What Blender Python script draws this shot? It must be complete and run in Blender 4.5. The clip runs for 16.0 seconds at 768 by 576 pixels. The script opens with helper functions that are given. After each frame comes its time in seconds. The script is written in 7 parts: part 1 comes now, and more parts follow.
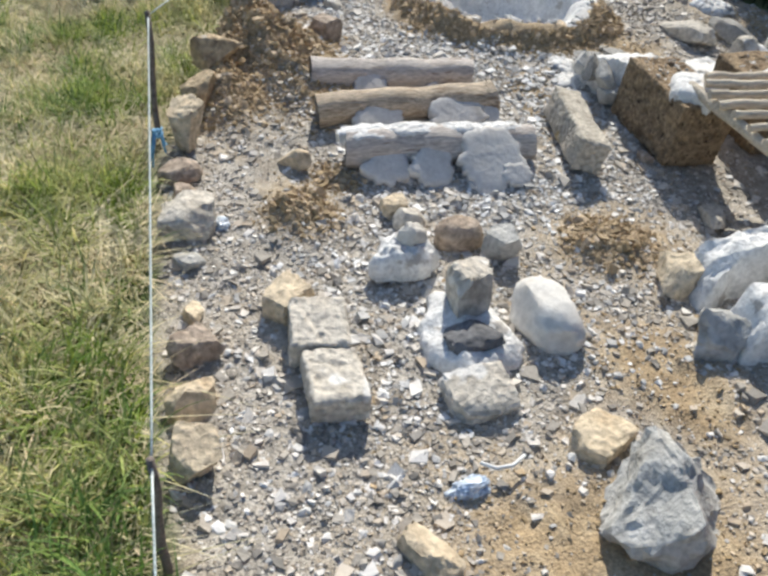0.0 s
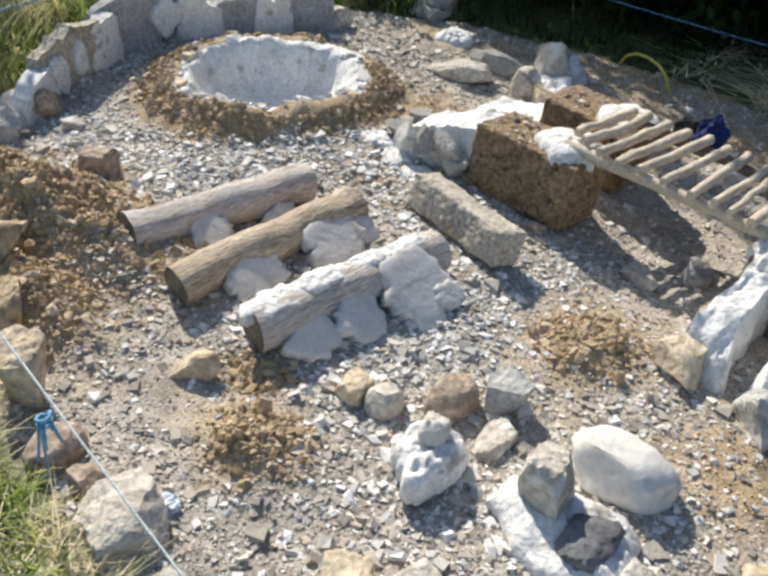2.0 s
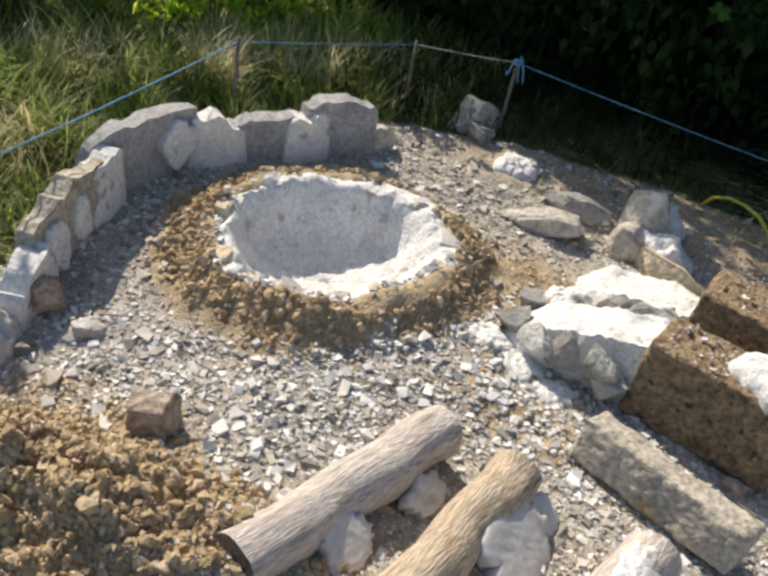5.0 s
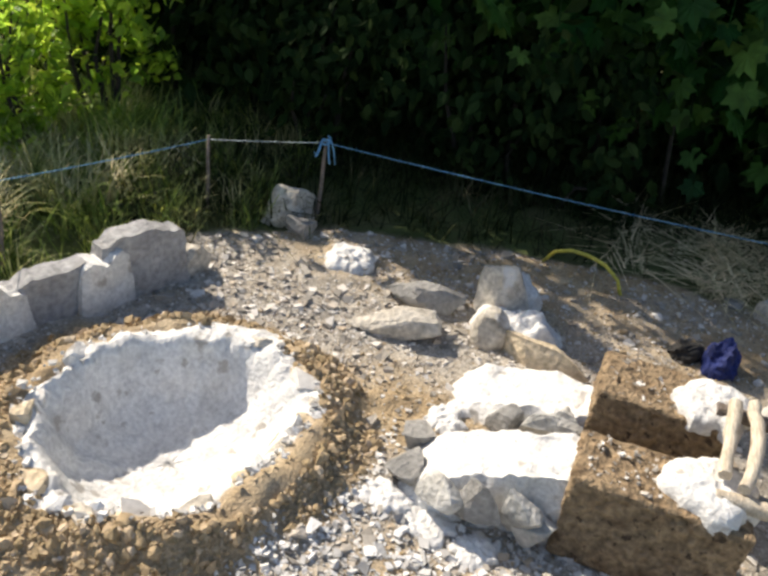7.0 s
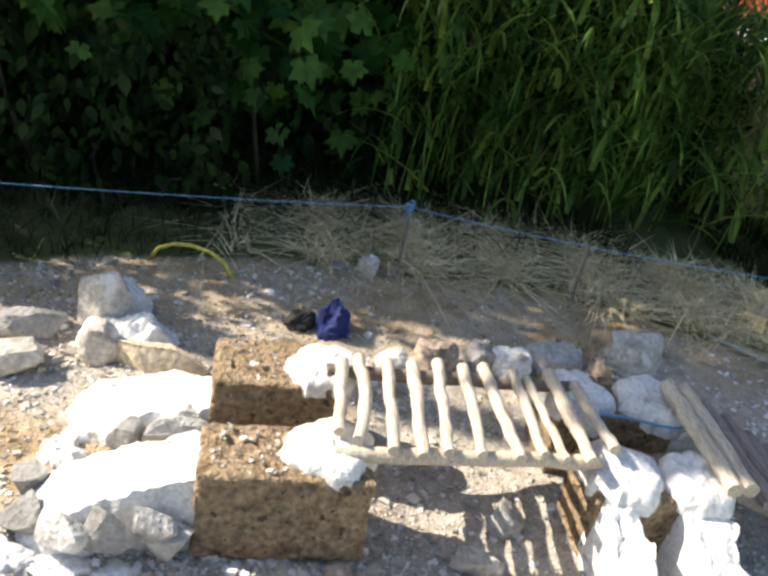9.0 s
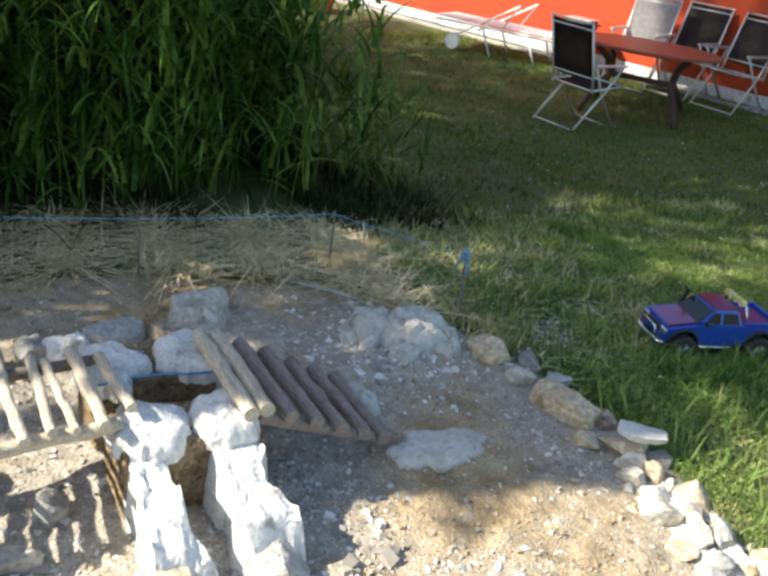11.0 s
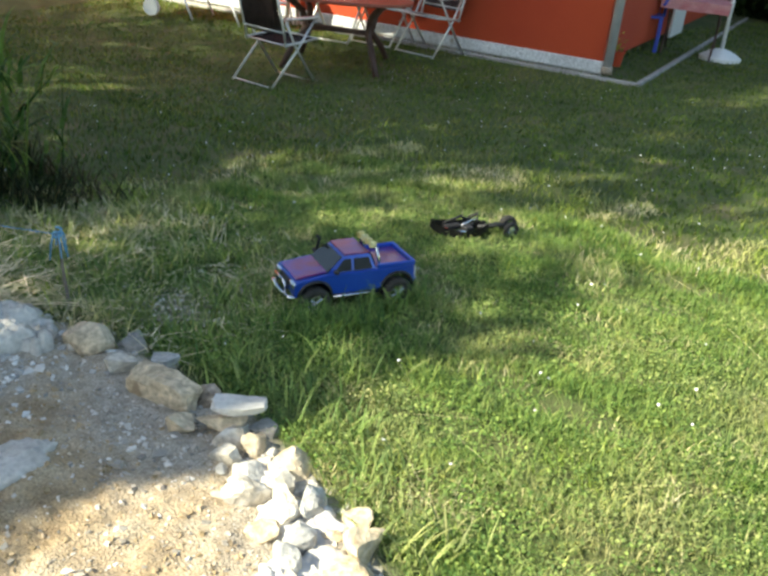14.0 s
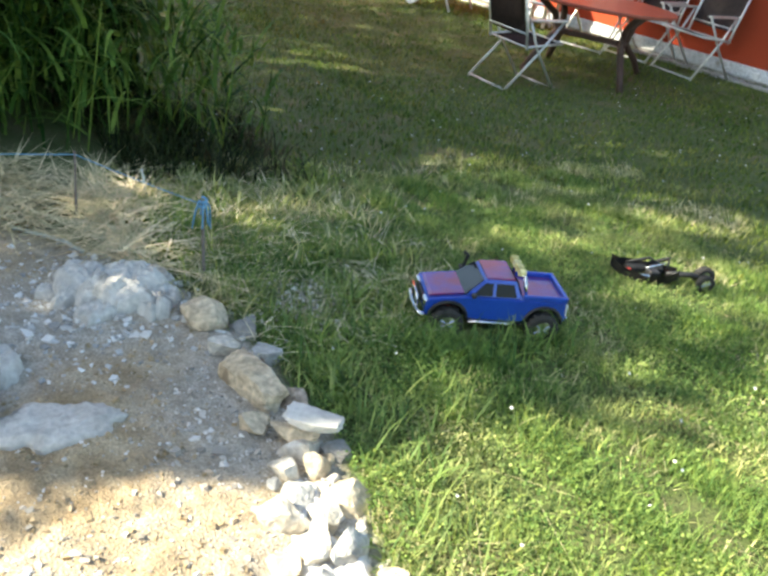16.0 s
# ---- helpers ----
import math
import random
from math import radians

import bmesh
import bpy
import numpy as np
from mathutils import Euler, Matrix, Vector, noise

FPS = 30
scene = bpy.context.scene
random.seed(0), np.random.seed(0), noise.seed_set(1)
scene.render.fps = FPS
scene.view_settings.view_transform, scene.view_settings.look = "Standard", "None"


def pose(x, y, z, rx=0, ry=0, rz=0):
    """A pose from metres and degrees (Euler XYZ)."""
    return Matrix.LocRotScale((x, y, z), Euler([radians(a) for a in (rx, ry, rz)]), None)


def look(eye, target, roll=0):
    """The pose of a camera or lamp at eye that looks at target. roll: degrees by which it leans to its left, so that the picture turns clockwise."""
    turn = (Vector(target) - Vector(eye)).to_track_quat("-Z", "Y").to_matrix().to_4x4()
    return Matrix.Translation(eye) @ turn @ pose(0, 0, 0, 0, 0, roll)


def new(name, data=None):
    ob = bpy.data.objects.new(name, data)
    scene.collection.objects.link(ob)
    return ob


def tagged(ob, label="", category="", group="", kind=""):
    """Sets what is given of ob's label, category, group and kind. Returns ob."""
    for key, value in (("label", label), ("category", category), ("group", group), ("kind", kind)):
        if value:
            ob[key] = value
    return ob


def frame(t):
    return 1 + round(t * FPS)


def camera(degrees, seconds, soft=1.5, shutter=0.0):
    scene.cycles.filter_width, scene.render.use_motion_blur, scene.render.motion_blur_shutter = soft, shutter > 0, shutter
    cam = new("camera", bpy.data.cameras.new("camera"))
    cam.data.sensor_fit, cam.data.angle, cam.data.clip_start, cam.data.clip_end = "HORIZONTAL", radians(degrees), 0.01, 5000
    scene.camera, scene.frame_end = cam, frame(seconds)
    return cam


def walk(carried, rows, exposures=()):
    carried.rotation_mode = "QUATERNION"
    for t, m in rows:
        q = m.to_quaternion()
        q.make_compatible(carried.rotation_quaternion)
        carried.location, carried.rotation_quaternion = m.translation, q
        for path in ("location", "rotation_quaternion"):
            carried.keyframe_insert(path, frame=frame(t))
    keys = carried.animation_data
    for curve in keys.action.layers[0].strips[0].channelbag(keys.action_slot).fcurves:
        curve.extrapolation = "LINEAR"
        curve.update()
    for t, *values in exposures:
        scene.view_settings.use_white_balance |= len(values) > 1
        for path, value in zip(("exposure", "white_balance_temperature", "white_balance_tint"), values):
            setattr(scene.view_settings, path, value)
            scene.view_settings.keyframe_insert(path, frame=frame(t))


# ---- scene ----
cam = camera(49.3, 16.0, soft=3.0)
METRES, EYE, TILT, LEAN, TURN = 5.2, 1.56, 0.0, 0.0, -18.0
PATH = [
    (0, (-0.01, -0.039, 1.549), (0.445, 1.422, 0.261), 4.8),
    (0.5, (-0.113, 0.179, 1.536), (0.431, 1.654, 0.299), 3.4),
    (1, (-0.187, 0.462, 1.535), (0.455, 1.895, 0.296), 3.1),
    (1.5, (-0.264, 0.715, 1.505), (0.683, 2.022, 0.324), 5.9),
    (2, (-0.456, 1.054, 1.507), (0.735, 2.106, 0.294), 6.3),
    (2.5, (-0.489, 1.24, 1.511), (0.754, 2.328, 0.383), 7.1),
    (3, (-0.345, 1.47, 1.492), (0.863, 2.538, 0.309), 5.8),
    (3.5, (-0.267, 1.622, 1.484), (0.798, 2.794, 0.262), 3.3),
    (4, (-0.267, 1.779, 1.464), (0.977, 2.846, 0.319), 9.6),
    (4.2, (-0.262, 1.895, 1.472), (1.043, 2.875, 0.316), 10.9),
    (6.3, (-0.028, 2.681, 1.517), (1.465, 3.398, 0.396), 12.4),
    (6.5, (0.072, 2.67, 1.527), (1.612, 3.309, 0.423), 9.4),
    (7, (0.157, 2.748, 1.551), (1.808, 3.187, 0.512), 10.0),
    (7.5, (0.22, 2.744, 1.559), (1.921, 3.068, 0.559), 10.1),
    (8, (0.244, 2.718, 1.553), (1.986, 2.86, 0.581), 10.6),
    (8.5, (0.222, 2.65, 1.575), (1.971, 2.573, 0.607), 10.2),
    (9, (0.229, 2.603, 1.559), (1.964, 2.244, 0.631), 11.3),
    (9.5, (0.208, 2.467, 1.567), (1.919, 2.023, 0.63), 9.6),
    (10, (0.146, 2.31, 1.588), (1.8, 1.683, 0.654), 9.8),
    (10.2, (0.109, 2.234, 1.588), (1.733, 1.532, 0.655), 9.5),
    (12.3, (-0.114, 2.023, 1.569), (1.064, 0.597, 0.807), 3.9),
    (12.5, (-0.132, 2.003, 1.558), (0.995, 0.558, 0.758), 3.4),
    (13, (-0.185, 1.803, 1.508), (0.988, 0.435, 0.64), 5.7),
    (13.5, (-0.245, 1.561, 1.519), (1.014, 0.292, 0.622), 6.0),
    (14, (-0.226, 1.319, 1.509), (0.965, -0.039, 0.65), 5.7),
    (14.5, (-0.164, 1.095, 1.517), (1.088, -0.192, 0.637), 6.1),
    (15, (-0.169, 0.958, 1.525), (1.275, -0.171, 0.726), 7.1),
    (15.5, (-0.211, 0.849, 1.54), (1.296, -0.184, 0.727), 6.0),
    (16, (-0.22, 0.863, 1.494), (1.296, -0.059, 0.571), 9.1),
]
EXPOSURES = [(0, 0.22, 6300, 8), (1, 0.26, 6300, 8), (2.5, 0.28, 6550, 9), (4, 0.18, 6750, 10), (6.5, 0.22, 7000, 11), (7.5, 0.7, 6900, 11), (8.5, 0.86, 6900, 11), (9.5, 1.1, 6900, 10), (10, 0.84, 6700, 10), (12.5, 1.2, 6900, -2), (13, 1.0, 6900, -1), (13.5, 0.97, 7000, 0), (14, 1.22, 7100, 0), (14.5, 1.55, 7100, 0), (15, 1.72, 7100, 1), (16, 1.66, 7100, 2)]
walk(cam, [(t, look(eye, target, roll)) for t, eye, target, roll in PATH], EXPOSURES)

# ==== place ====
# ---- world, sun and exposure ----
SUN_AZ, SUN_EL = math.atan2(0.34, 0.94), radians(38)
world = bpy.data.worlds.new("sky")
scene.world = world
world.use_nodes = True
sky = world.node_tree.nodes.new("ShaderNodeTexSky")
sky.sky_type, sky.sun_disc = "NISHITA", False
sky.sun_elevation, sky.sun_rotation = SUN_EL, SUN_AZ
background = world.node_tree.nodes["Background"]
background.inputs["Strength"].default_value = 0.122
world.node_tree.links.new(sky.outputs[0], background.inputs["Color"])
sun = new("sun", bpy.data.lights.new("sun", "SUN"))
sun.data.energy, sun.data.angle, sun.data.color = 5.0, radians(0.6), (1.0, 0.93, 0.82)
SUN_DIR = Vector((math.sin(SUN_AZ) * math.cos(SUN_EL), math.cos(SUN_AZ) * math.cos(SUN_EL), math.sin(SUN_EL)))
sun.matrix_world = look(SUN_DIR * 40, (0, 0, 0))


# ---- materials ----
def material(name, stops, scale=6.0, fine=60.0, bump=0.4, rough=0.85, metal=0.0, fine_mix=0.35, spots=None, stretch=None,
             vary=0.0, dist=0.01, space="Object", through_light=0.0, coat=0.0, island=None, spec=0.5):
    """A two-scale noise material: stops of the large scale, a fine grain that lightens and darkens, bump, and spots of another colour."""
    m = bpy.data.materials.new(name)
    m.use_nodes = True
    nt = m.node_tree
    n, l = nt.nodes, nt.links
    p = n["Principled BSDF"]
    p.inputs["Roughness"].default_value, p.inputs["Metallic"].default_value = rough, metal
    p.inputs["Coat Weight"].default_value, p.inputs["Specular IOR Level"].default_value = coat, spec
    tc = n.new("ShaderNodeTexCoord")
    vec = tc.outputs[space]
    if stretch:
        mp = n.new("ShaderNodeMapping")
        mp.inputs["Scale"].default_value = stretch
        l.new(vec, mp.inputs["Vector"])
        vec = mp.outputs[0]
    info = n.new("ShaderNodeObjectInfo")
    shift = n.new("ShaderNodeVectorMath")
    shift.operation = "ADD"
    l.new(vec, shift.inputs[0])
    mul = n.new("ShaderNodeMath")
    mul.operation = "MULTIPLY"
    mul.inputs[1].default_value = 37.0
    l.new(info.outputs["Random"], mul.inputs[0])
    l.new(mul.outputs[0], shift.inputs[1])
    a = n.new("ShaderNodeTexNoise")
    a.inputs["Scale"].default_value, a.inputs["Detail"].default_value = scale, 5.0
    b = n.new("ShaderNodeTexNoise")
    b.inputs["Scale"].default_value, b.inputs["Detail"].default_value = fine, 6.0
    for x in (a, b):
        l.new(shift.outputs[0], x.inputs["Vector"])
    ramp = n.new("ShaderNodeValToRGB")
    el = ramp.color_ramp.elements
    while len(el) < len(stops):
        el.new(0.5)
    for e, (pos, c) in zip(el, stops):
        e.position, e.color = pos, (*c, 1)
    l.new(a.outputs[0], ramp.inputs[0])
    grain = n.new("ShaderNodeValToRGB")
    g = grain.color_ramp.elements
    g[0].position, g[1].position = 0.3, 0.7
    g[0].color, g[1].color = (1 - fine_mix,) * 3 + (1,), (1 + fine_mix * 0.6,) * 3 + (1,)
    l.new(b.outputs[0], grain.inputs[0])
    mix = n.new("ShaderNodeMix")
    mix.data_type, mix.blend_type = "RGBA", "MULTIPLY"
    mix.inputs["Factor"].default_value = 1.0
    l.new(ramp.outputs[0], mix.inputs["A"])
    l.new(grain.outputs[0], mix.inputs["B"])
    col = mix.outputs["Result"]
    if island:
        # one colour a piece, drawn from the given range
        ig = n.new("ShaderNodeNewGeometry")
        ir = n.new("ShaderNodeValToRGB")
        ie = ir.color_ramp.elements
        while len(ie) < len(island):
            ie.new(0.5)
        for e, (pos, c) in zip(ie, island):
            e.position, e.color = pos, (*c, 1)
        l.new(ig.outputs["Random Per Island"], ir.inputs[0])
        im = n.new("ShaderNodeMix")
        im.data_type = "RGBA"
        im.inputs["Factor"].default_value = 0.8
        l.new(col, im.inputs["A"])
        l.new(ir.outputs[0], im.inputs["B"])
        col = im.outputs["Result"]
    if spots:
        colour, where, size = spots
        s = n.new("ShaderNodeTexNoise")
        s.inputs["Scale"].default_value, s.inputs["Detail"].default_value = size, 3.0
        l.new(shift.outputs[0], s.inputs["Vector"])
        sr = n.new("ShaderNodeValToRGB")
        sr.color_ramp.elements[0].position, sr.color_ramp.elements[1].position = where, where + 0.06
        l.new(s.outputs[0], sr.inputs[0])
        sm = n.new("ShaderNodeMix")
        sm.data_type = "RGBA"
        l.new(sr.outputs[0], sm.inputs["Factor"])
        l.new(col, sm.inputs["A"])
        sm.inputs["B"].default_value = (*colour, 1)
        col = sm.outputs["Result"]
    if vary:
        geo = n.new("ShaderNodeNewGeometry")
        hv = n.new("ShaderNodeHueSaturation")
        mr = n.new("ShaderNodeMapRange")
        mr.inputs["To Min"].default_value, mr.inputs["To Max"].default_value = 1 - vary, 1 + vary
        l.new(geo.outputs["Random Per Island"], mr.inputs["Value"])
        l.new(mr.outputs[0], hv.inputs["Value"])
        mh = n.new("ShaderNodeMapRange")
        mh.inputs["To Min"].default_value, mh.inputs["To Max"].default_value = 0.5 + 0.06 * vary, 0.5 - 0.06 * vary
        l.new(geo.outputs["Random Per Island"], mh.inputs["Value"])
        l.new(mh.outputs[0], hv.inputs["Hue"])
        l.new(col, hv.inputs["Color"])
        col = hv.outputs[0]
    l.new(col, p.inputs["Base Color"])
    if bump:
        bp = n.new("ShaderNodeBump")
        bp.inputs["Strength"].default_value, bp.inputs["Distance"].default_value = bump, dist
        l.new(b.outputs[0], bp.inputs["Height"])
        l.new(bp.outputs[0], p.inputs["Normal"])
    if through_light:
        tr = n.new("ShaderNodeBsdfTranslucent")
        l.new(col, tr.inputs["Color"])
        ms = n.new("ShaderNodeMixShader")
        ms.inputs[0].default_value = through_light
        l.new(p.outputs[0], ms.inputs[1])
        l.new(tr.outputs[0], ms.inputs[2])
        l.new(ms.outputs[0], n["Material Output"].inputs["Surface"])
    return m


LIME = material("pale limestone", [(0.3, (0.46, 0.41, 0.34)), (0.5, (0.62, 0.57, 0.49)), (0.7, (0.40, 0.36, 0.30))], 9, 55, 0.9, spots=((0.70, 0.68, 0.64), 0.60, 8), fine_mix=0.35)
SAND = material("tan sandstone", [(0.3, (0.50, 0.385, 0.25)), (0.5, (0.68, 0.565, 0.40)), (0.7, (0.46, 0.37, 0.26))], 8, 50, 0.9, fine_mix=0.4, spots=((0.34, 0.25, 0.16), 0.66, 15))
GREY = material("grey stone", [(0.3, (0.32, 0.32, 0.31)), (0.55, (0.50, 0.49, 0.46)), (0.72, (0.37, 0.35, 0.31))], 8, 60, 0.9, fine_mix=0.3, spots=((0.58, 0.57, 0.54), 0.62, 7))
CREAM = material("cream limestone", [(0.3, (0.56, 0.50, 0.40)), (0.5, (0.70, 0.65, 0.56)), (0.7, (0.52, 0.45, 0.34))], 9, 55, 0.9, spots=((0.42, 0.33, 0.21), 0.62, 10), fine_mix=0.3)
DARKSTONE = material("dark slate", [(0.3, (0.10, 0.10, 0.105)), (0.6, (0.17, 0.17, 0.175))], 9, 60, 0.6, 0.85)
DULLSTONE = material("dull grey stone", [(0.3, (0.22, 0.215, 0.205)), (0.55, (0.33, 0.32, 0.30)), (0.72, (0.26, 0.245, 0.225))], 9, 60, 0.8, fine_mix=0.3)
CLAYROCK = material("ochre claystone", [(0.3, (0.36, 0.26, 0.15)), (0.5, (0.52, 0.40, 0.25)), (0.7, (0.33, 0.235, 0.14))], 10, 45, 1.0, fine_mix=0.5, spots=((0.60, 0.54, 0.45), 0.62, 9))
ZINC = material("dull zinc", [(0.3, (0.40, 0.41, 0.43)), (0.6, (0.52, 0.53, 0.55))], 6, 60, 0.1, 0.55, 0.2, fine_mix=0.15)
SLABGREY = material("blue-grey slab stone", [(0.3, (0.30, 0.30, 0.305)), (0.5, (0.42, 0.415, 0.415)), (0.7, (0.335, 0.325, 0.315))], 7, 55, 0.8, fine_mix=0.3, spots=((0.52, 0.51, 0.50), 0.66, 9))
BROWN = material("brown stone", [(0.3, (0.32, 0.24, 0.17)), (0.55, (0.46, 0.37, 0.29)), (0.72, (0.30, 0.22, 0.16))], 10, 55, 0.9, fine_mix=0.5)
PLASTER = material("white lime plaster", [(0.3, (0.62, 0.61, 0.59)), (0.5, (0.79, 0.78, 0.755)), (0.75, (0.67, 0.65, 0.615))], 9, 75, 0.6, 0.92, spots=((0.44, 0.41, 0.37), 0.63, 16), fine_mix=0.22, dist=0.011)
MORTAR = material("grey mortar", [(0.3, (0.47, 0.445, 0.40)), (0.55, (0.62, 0.59, 0.54)), (0.75, (0.53, 0.495, 0.44))], 9, 55, 0.55, 0.92, fine_mix=0.2, spots=((0.33, 0.305, 0.27), 0.63, 9), dist=0.012)
TUFF = material("porous brown tuff", [(0.3, (0.215, 0.145, 0.082)), (0.5, (0.345, 0.25, 0.15)), (0.72, (0.165, 0.11, 0.062))], 14, 60, 1.0, 0.95, spots=((0.075, 0.05, 0.03), 0.62, 38), dist=0.02, fine_mix=0.5)
OLDPLASTER = material("greyed lime plaster", [(0.3, (0.52, 0.495, 0.46)), (0.5, (0.66, 0.635, 0.60)), (0.75, (0.57, 0.54, 0.505))], 7, 70, 0.22, 0.92, fine_mix=0.12, spots=((0.47, 0.435, 0.39), 0.66, 8), dist=0.008)
BARK = material("tan weathered stripped log", [(0.3, (0.42, 0.32, 0.22)), (0.5, (0.62, 0.51, 0.38)), (0.72, (0.36, 0.26, 0.175))], 6, 30, 0.8, 0.85, stretch=(1.2, 8, 8), fine_mix=0.5, spots=((0.24, 0.16, 0.10), 0.64, 9))
GREYBARK = material("greyed stripped log", [(0.3, (0.46, 0.40, 0.355)), (0.5, (0.66, 0.60, 0.545)), (0.72, (0.42, 0.345, 0.295))], 6, 30, 0.8, 0.85, stretch=(1.2, 8, 8), fine_mix=0.4, spots=((0.33, 0.25, 0.20), 0.66, 8))
ENDGRAIN = material("dark log end", [(0.35, (0.10, 0.085, 0.07)), (0.6, (0.20, 0.17, 0.14))], 20, 80, 0.4)
STICK = material("peeled stick", [(0.3, (0.48, 0.40, 0.30)), (0.55, (0.66, 0.58, 0.46)), (0.75, (0.42, 0.33, 0.23))], 14, 60, 0.5, 0.8, stretch=(0.5, 4, 4))
RAMPSTICK = material("weathered barked stick", [(0.3, (0.25, 0.20, 0.175)), (0.55, (0.38, 0.32, 0.285)), (0.75, (0.19, 0.145, 0.12))], 14, 60, 0.6, 0.85, stretch=(0.5, 4, 4))
DARKSTICK = material("barked stick", [(0.3, (0.14, 0.11, 0.09)), (0.55, (0.24, 0.20, 0.17)), (0.75, (0.11, 0.085, 0.07))], 14, 60, 0.5, 0.85, stretch=(0.5, 4, 4))
# near black, so the stems stay hidden among the hedge leaves
DARKBARK = material("near-black stem bark", [(0.3, (0.02, 0.016, 0.012)), (0.6, (0.045, 0.036, 0.028))], 14, 60, 0.5, 0.9)
PEBBLE = material("gravel", [(0.3, (0.36, 0.33, 0.29)), (0.5, (0.50, 0.47, 0.43)), (0.7, (0.42, 0.36, 0.28))], 3, 90, 0.3, 0.85, vary=0.1, island=[(0.0, (0.20, 0.18, 0.16)), (0.22, (0.34, 0.305, 0.26)), (0.5, (0.48, 0.435, 0.375)), (0.62, (0.46, 0.36, 0.245)), (0.72, (0.62, 0.58, 0.52)), (1.0, (0.80, 0.77, 0.725))])
CHIP = material("white stone chips", [(0.3, (0.52, 0.51, 0.49)), (0.6, (0.70, 0.69, 0.67))], 3, 90, 0.2, 0.9, vary=0.15, island=[(0.0, (0.30, 0.29, 0.28)), (0.35, (0.52, 0.51, 0.49)), (0.7, (0.68, 0.67, 0.65)), (1.0, (0.80, 0.79, 0.77))])
CLOD = material("clay soil", [(0.3, (0.36, 0.25, 0.125)), (0.5, (0.50, 0.36, 0.19)), (0.72, (0.34, 0.235, 0.12))], 12, 70, 0.9, 0.95, vary=0.12, island=[(0.0, (0.31, 0.225, 0.13)), (0.5, (0.43, 0.325, 0.20)), (0.85, (0.51, 0.405, 0.265)), (1.0, (0.58, 0.50, 0.38))])
MOSSY = material("weathered cut stone with moss", [(0.3, (0.36, 0.32, 0.26)), (0.5, (0.50, 0.455, 0.38)), (0.72, (0.40, 0.35, 0.285))], 9, 60, 0.9, 0.92, spots=((0.36, 0.27, 0.12), 0.64, 7), fine_mix=0.45)
DRYGRASS = material("matted dry grass", [(0.3, (0.52, 0.44, 0.25)), (0.5, (0.70, 0.62, 0.39)), (0.7, (0.82, 0.76, 0.54))], 4, 30, 0, 0.7, vary=0.4, through_light=0.2)
# dark grass copy that carries the shade below the hedge in its colour
VERGE = material("verge grass darkened for shade", [(0.3, (0.012, 0.022, 0.006)), (0.55, (0.028, 0.04, 0.013)), (0.7, (0.13, 0.11, 0.06))], 3, 20, 0, 0.6, vary=0.5, through_light=0.15, spec=0.1)
GRASS = material("grass blades", [(0.3, (0.13, 0.245, 0.050)), (0.5, (0.225, 0.335, 0.090)), (0.7, (0.37, 0.39, 0.17))], 2.0, 9, 0, 0.6, vary=0.55, fine_mix=0.2, through_light=0.35, spec=0.3)
# darker copy of the lawn grass: tree shade is put into the colour
LAWNSHADE = material("lawn grass darkened for shade", [(0.3, (0.075, 0.14, 0.02)), (0.5, (0.135, 0.205, 0.036)), (0.7, (0.22, 0.24, 0.07))], 1.2, 9, 0, 0.6, vary=0.5, fine_mix=0.2, through_light=0.3, spec=0.2)
WILD = material("wild grass", [(0.3, (0.17, 0.30, 0.045)), (0.43, (0.32, 0.41, 0.09)), (0.55, (0.62, 0.59, 0.29)), (0.68, (0.80, 0.74, 0.50))], 2.6, 12, 0, 0.6, vary=0.5, fine_mix=0.2, through_light=0.35, spec=0.3)
STRAW = material("dry straw", [(0.3, (0.60, 0.49, 0.26)), (0.6, (0.82, 0.70, 0.43))], 5, 30, 0, 0.7, vary=0.35)
# green set below natural foliage, so the colour holds the hedge's deep shade
LEAF = material("bush leaves deepened for shade", [(0.3, (0.009, 0.021, 0.006)), (0.6, (0.019, 0.040, 0.011))], 2, 14, 0, 0.7, vary=0.5, through_light=0.12, spec=0.06)
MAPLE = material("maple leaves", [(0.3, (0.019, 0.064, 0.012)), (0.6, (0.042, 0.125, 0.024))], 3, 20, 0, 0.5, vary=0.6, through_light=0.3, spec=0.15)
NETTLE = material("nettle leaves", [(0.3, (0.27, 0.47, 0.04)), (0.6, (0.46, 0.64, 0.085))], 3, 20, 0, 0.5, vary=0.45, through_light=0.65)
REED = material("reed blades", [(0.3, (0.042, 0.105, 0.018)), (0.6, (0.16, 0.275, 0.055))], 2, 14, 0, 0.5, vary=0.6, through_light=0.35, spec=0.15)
MEADOW = material("meadow grass", [(0.3, (0.10, 0.19, 0.033)), (0.5, (0.24, 0.33, 0.065)), (0.64, (0.62, 0.58, 0.30))], 3, 14, 0, 0.6, vary=0.5, through_light=0.5)
RED_WALL = material("red painted render", [(0.3, (0.38, 0.042, 0.014)), (0.6, (0.45, 0.06, 0.018))], 0.8, 120, 0.25, 0.9, fine_mix=0.12)
PLINTH = material("white plinth paint", [(0.35, (0.55, 0.56, 0.58)), (0.6, (0.72, 0.73, 0.75))], 3, 50, 0.3, 0.85, spots=((0.35, 0.33, 0.29), 0.66, 7))
CONCRETE = material("concrete step", [(0.35, (0.33, 0.31, 0.29)), (0.6, (0.45, 0.43, 0.40))], 6, 70, 0.4, 0.9)
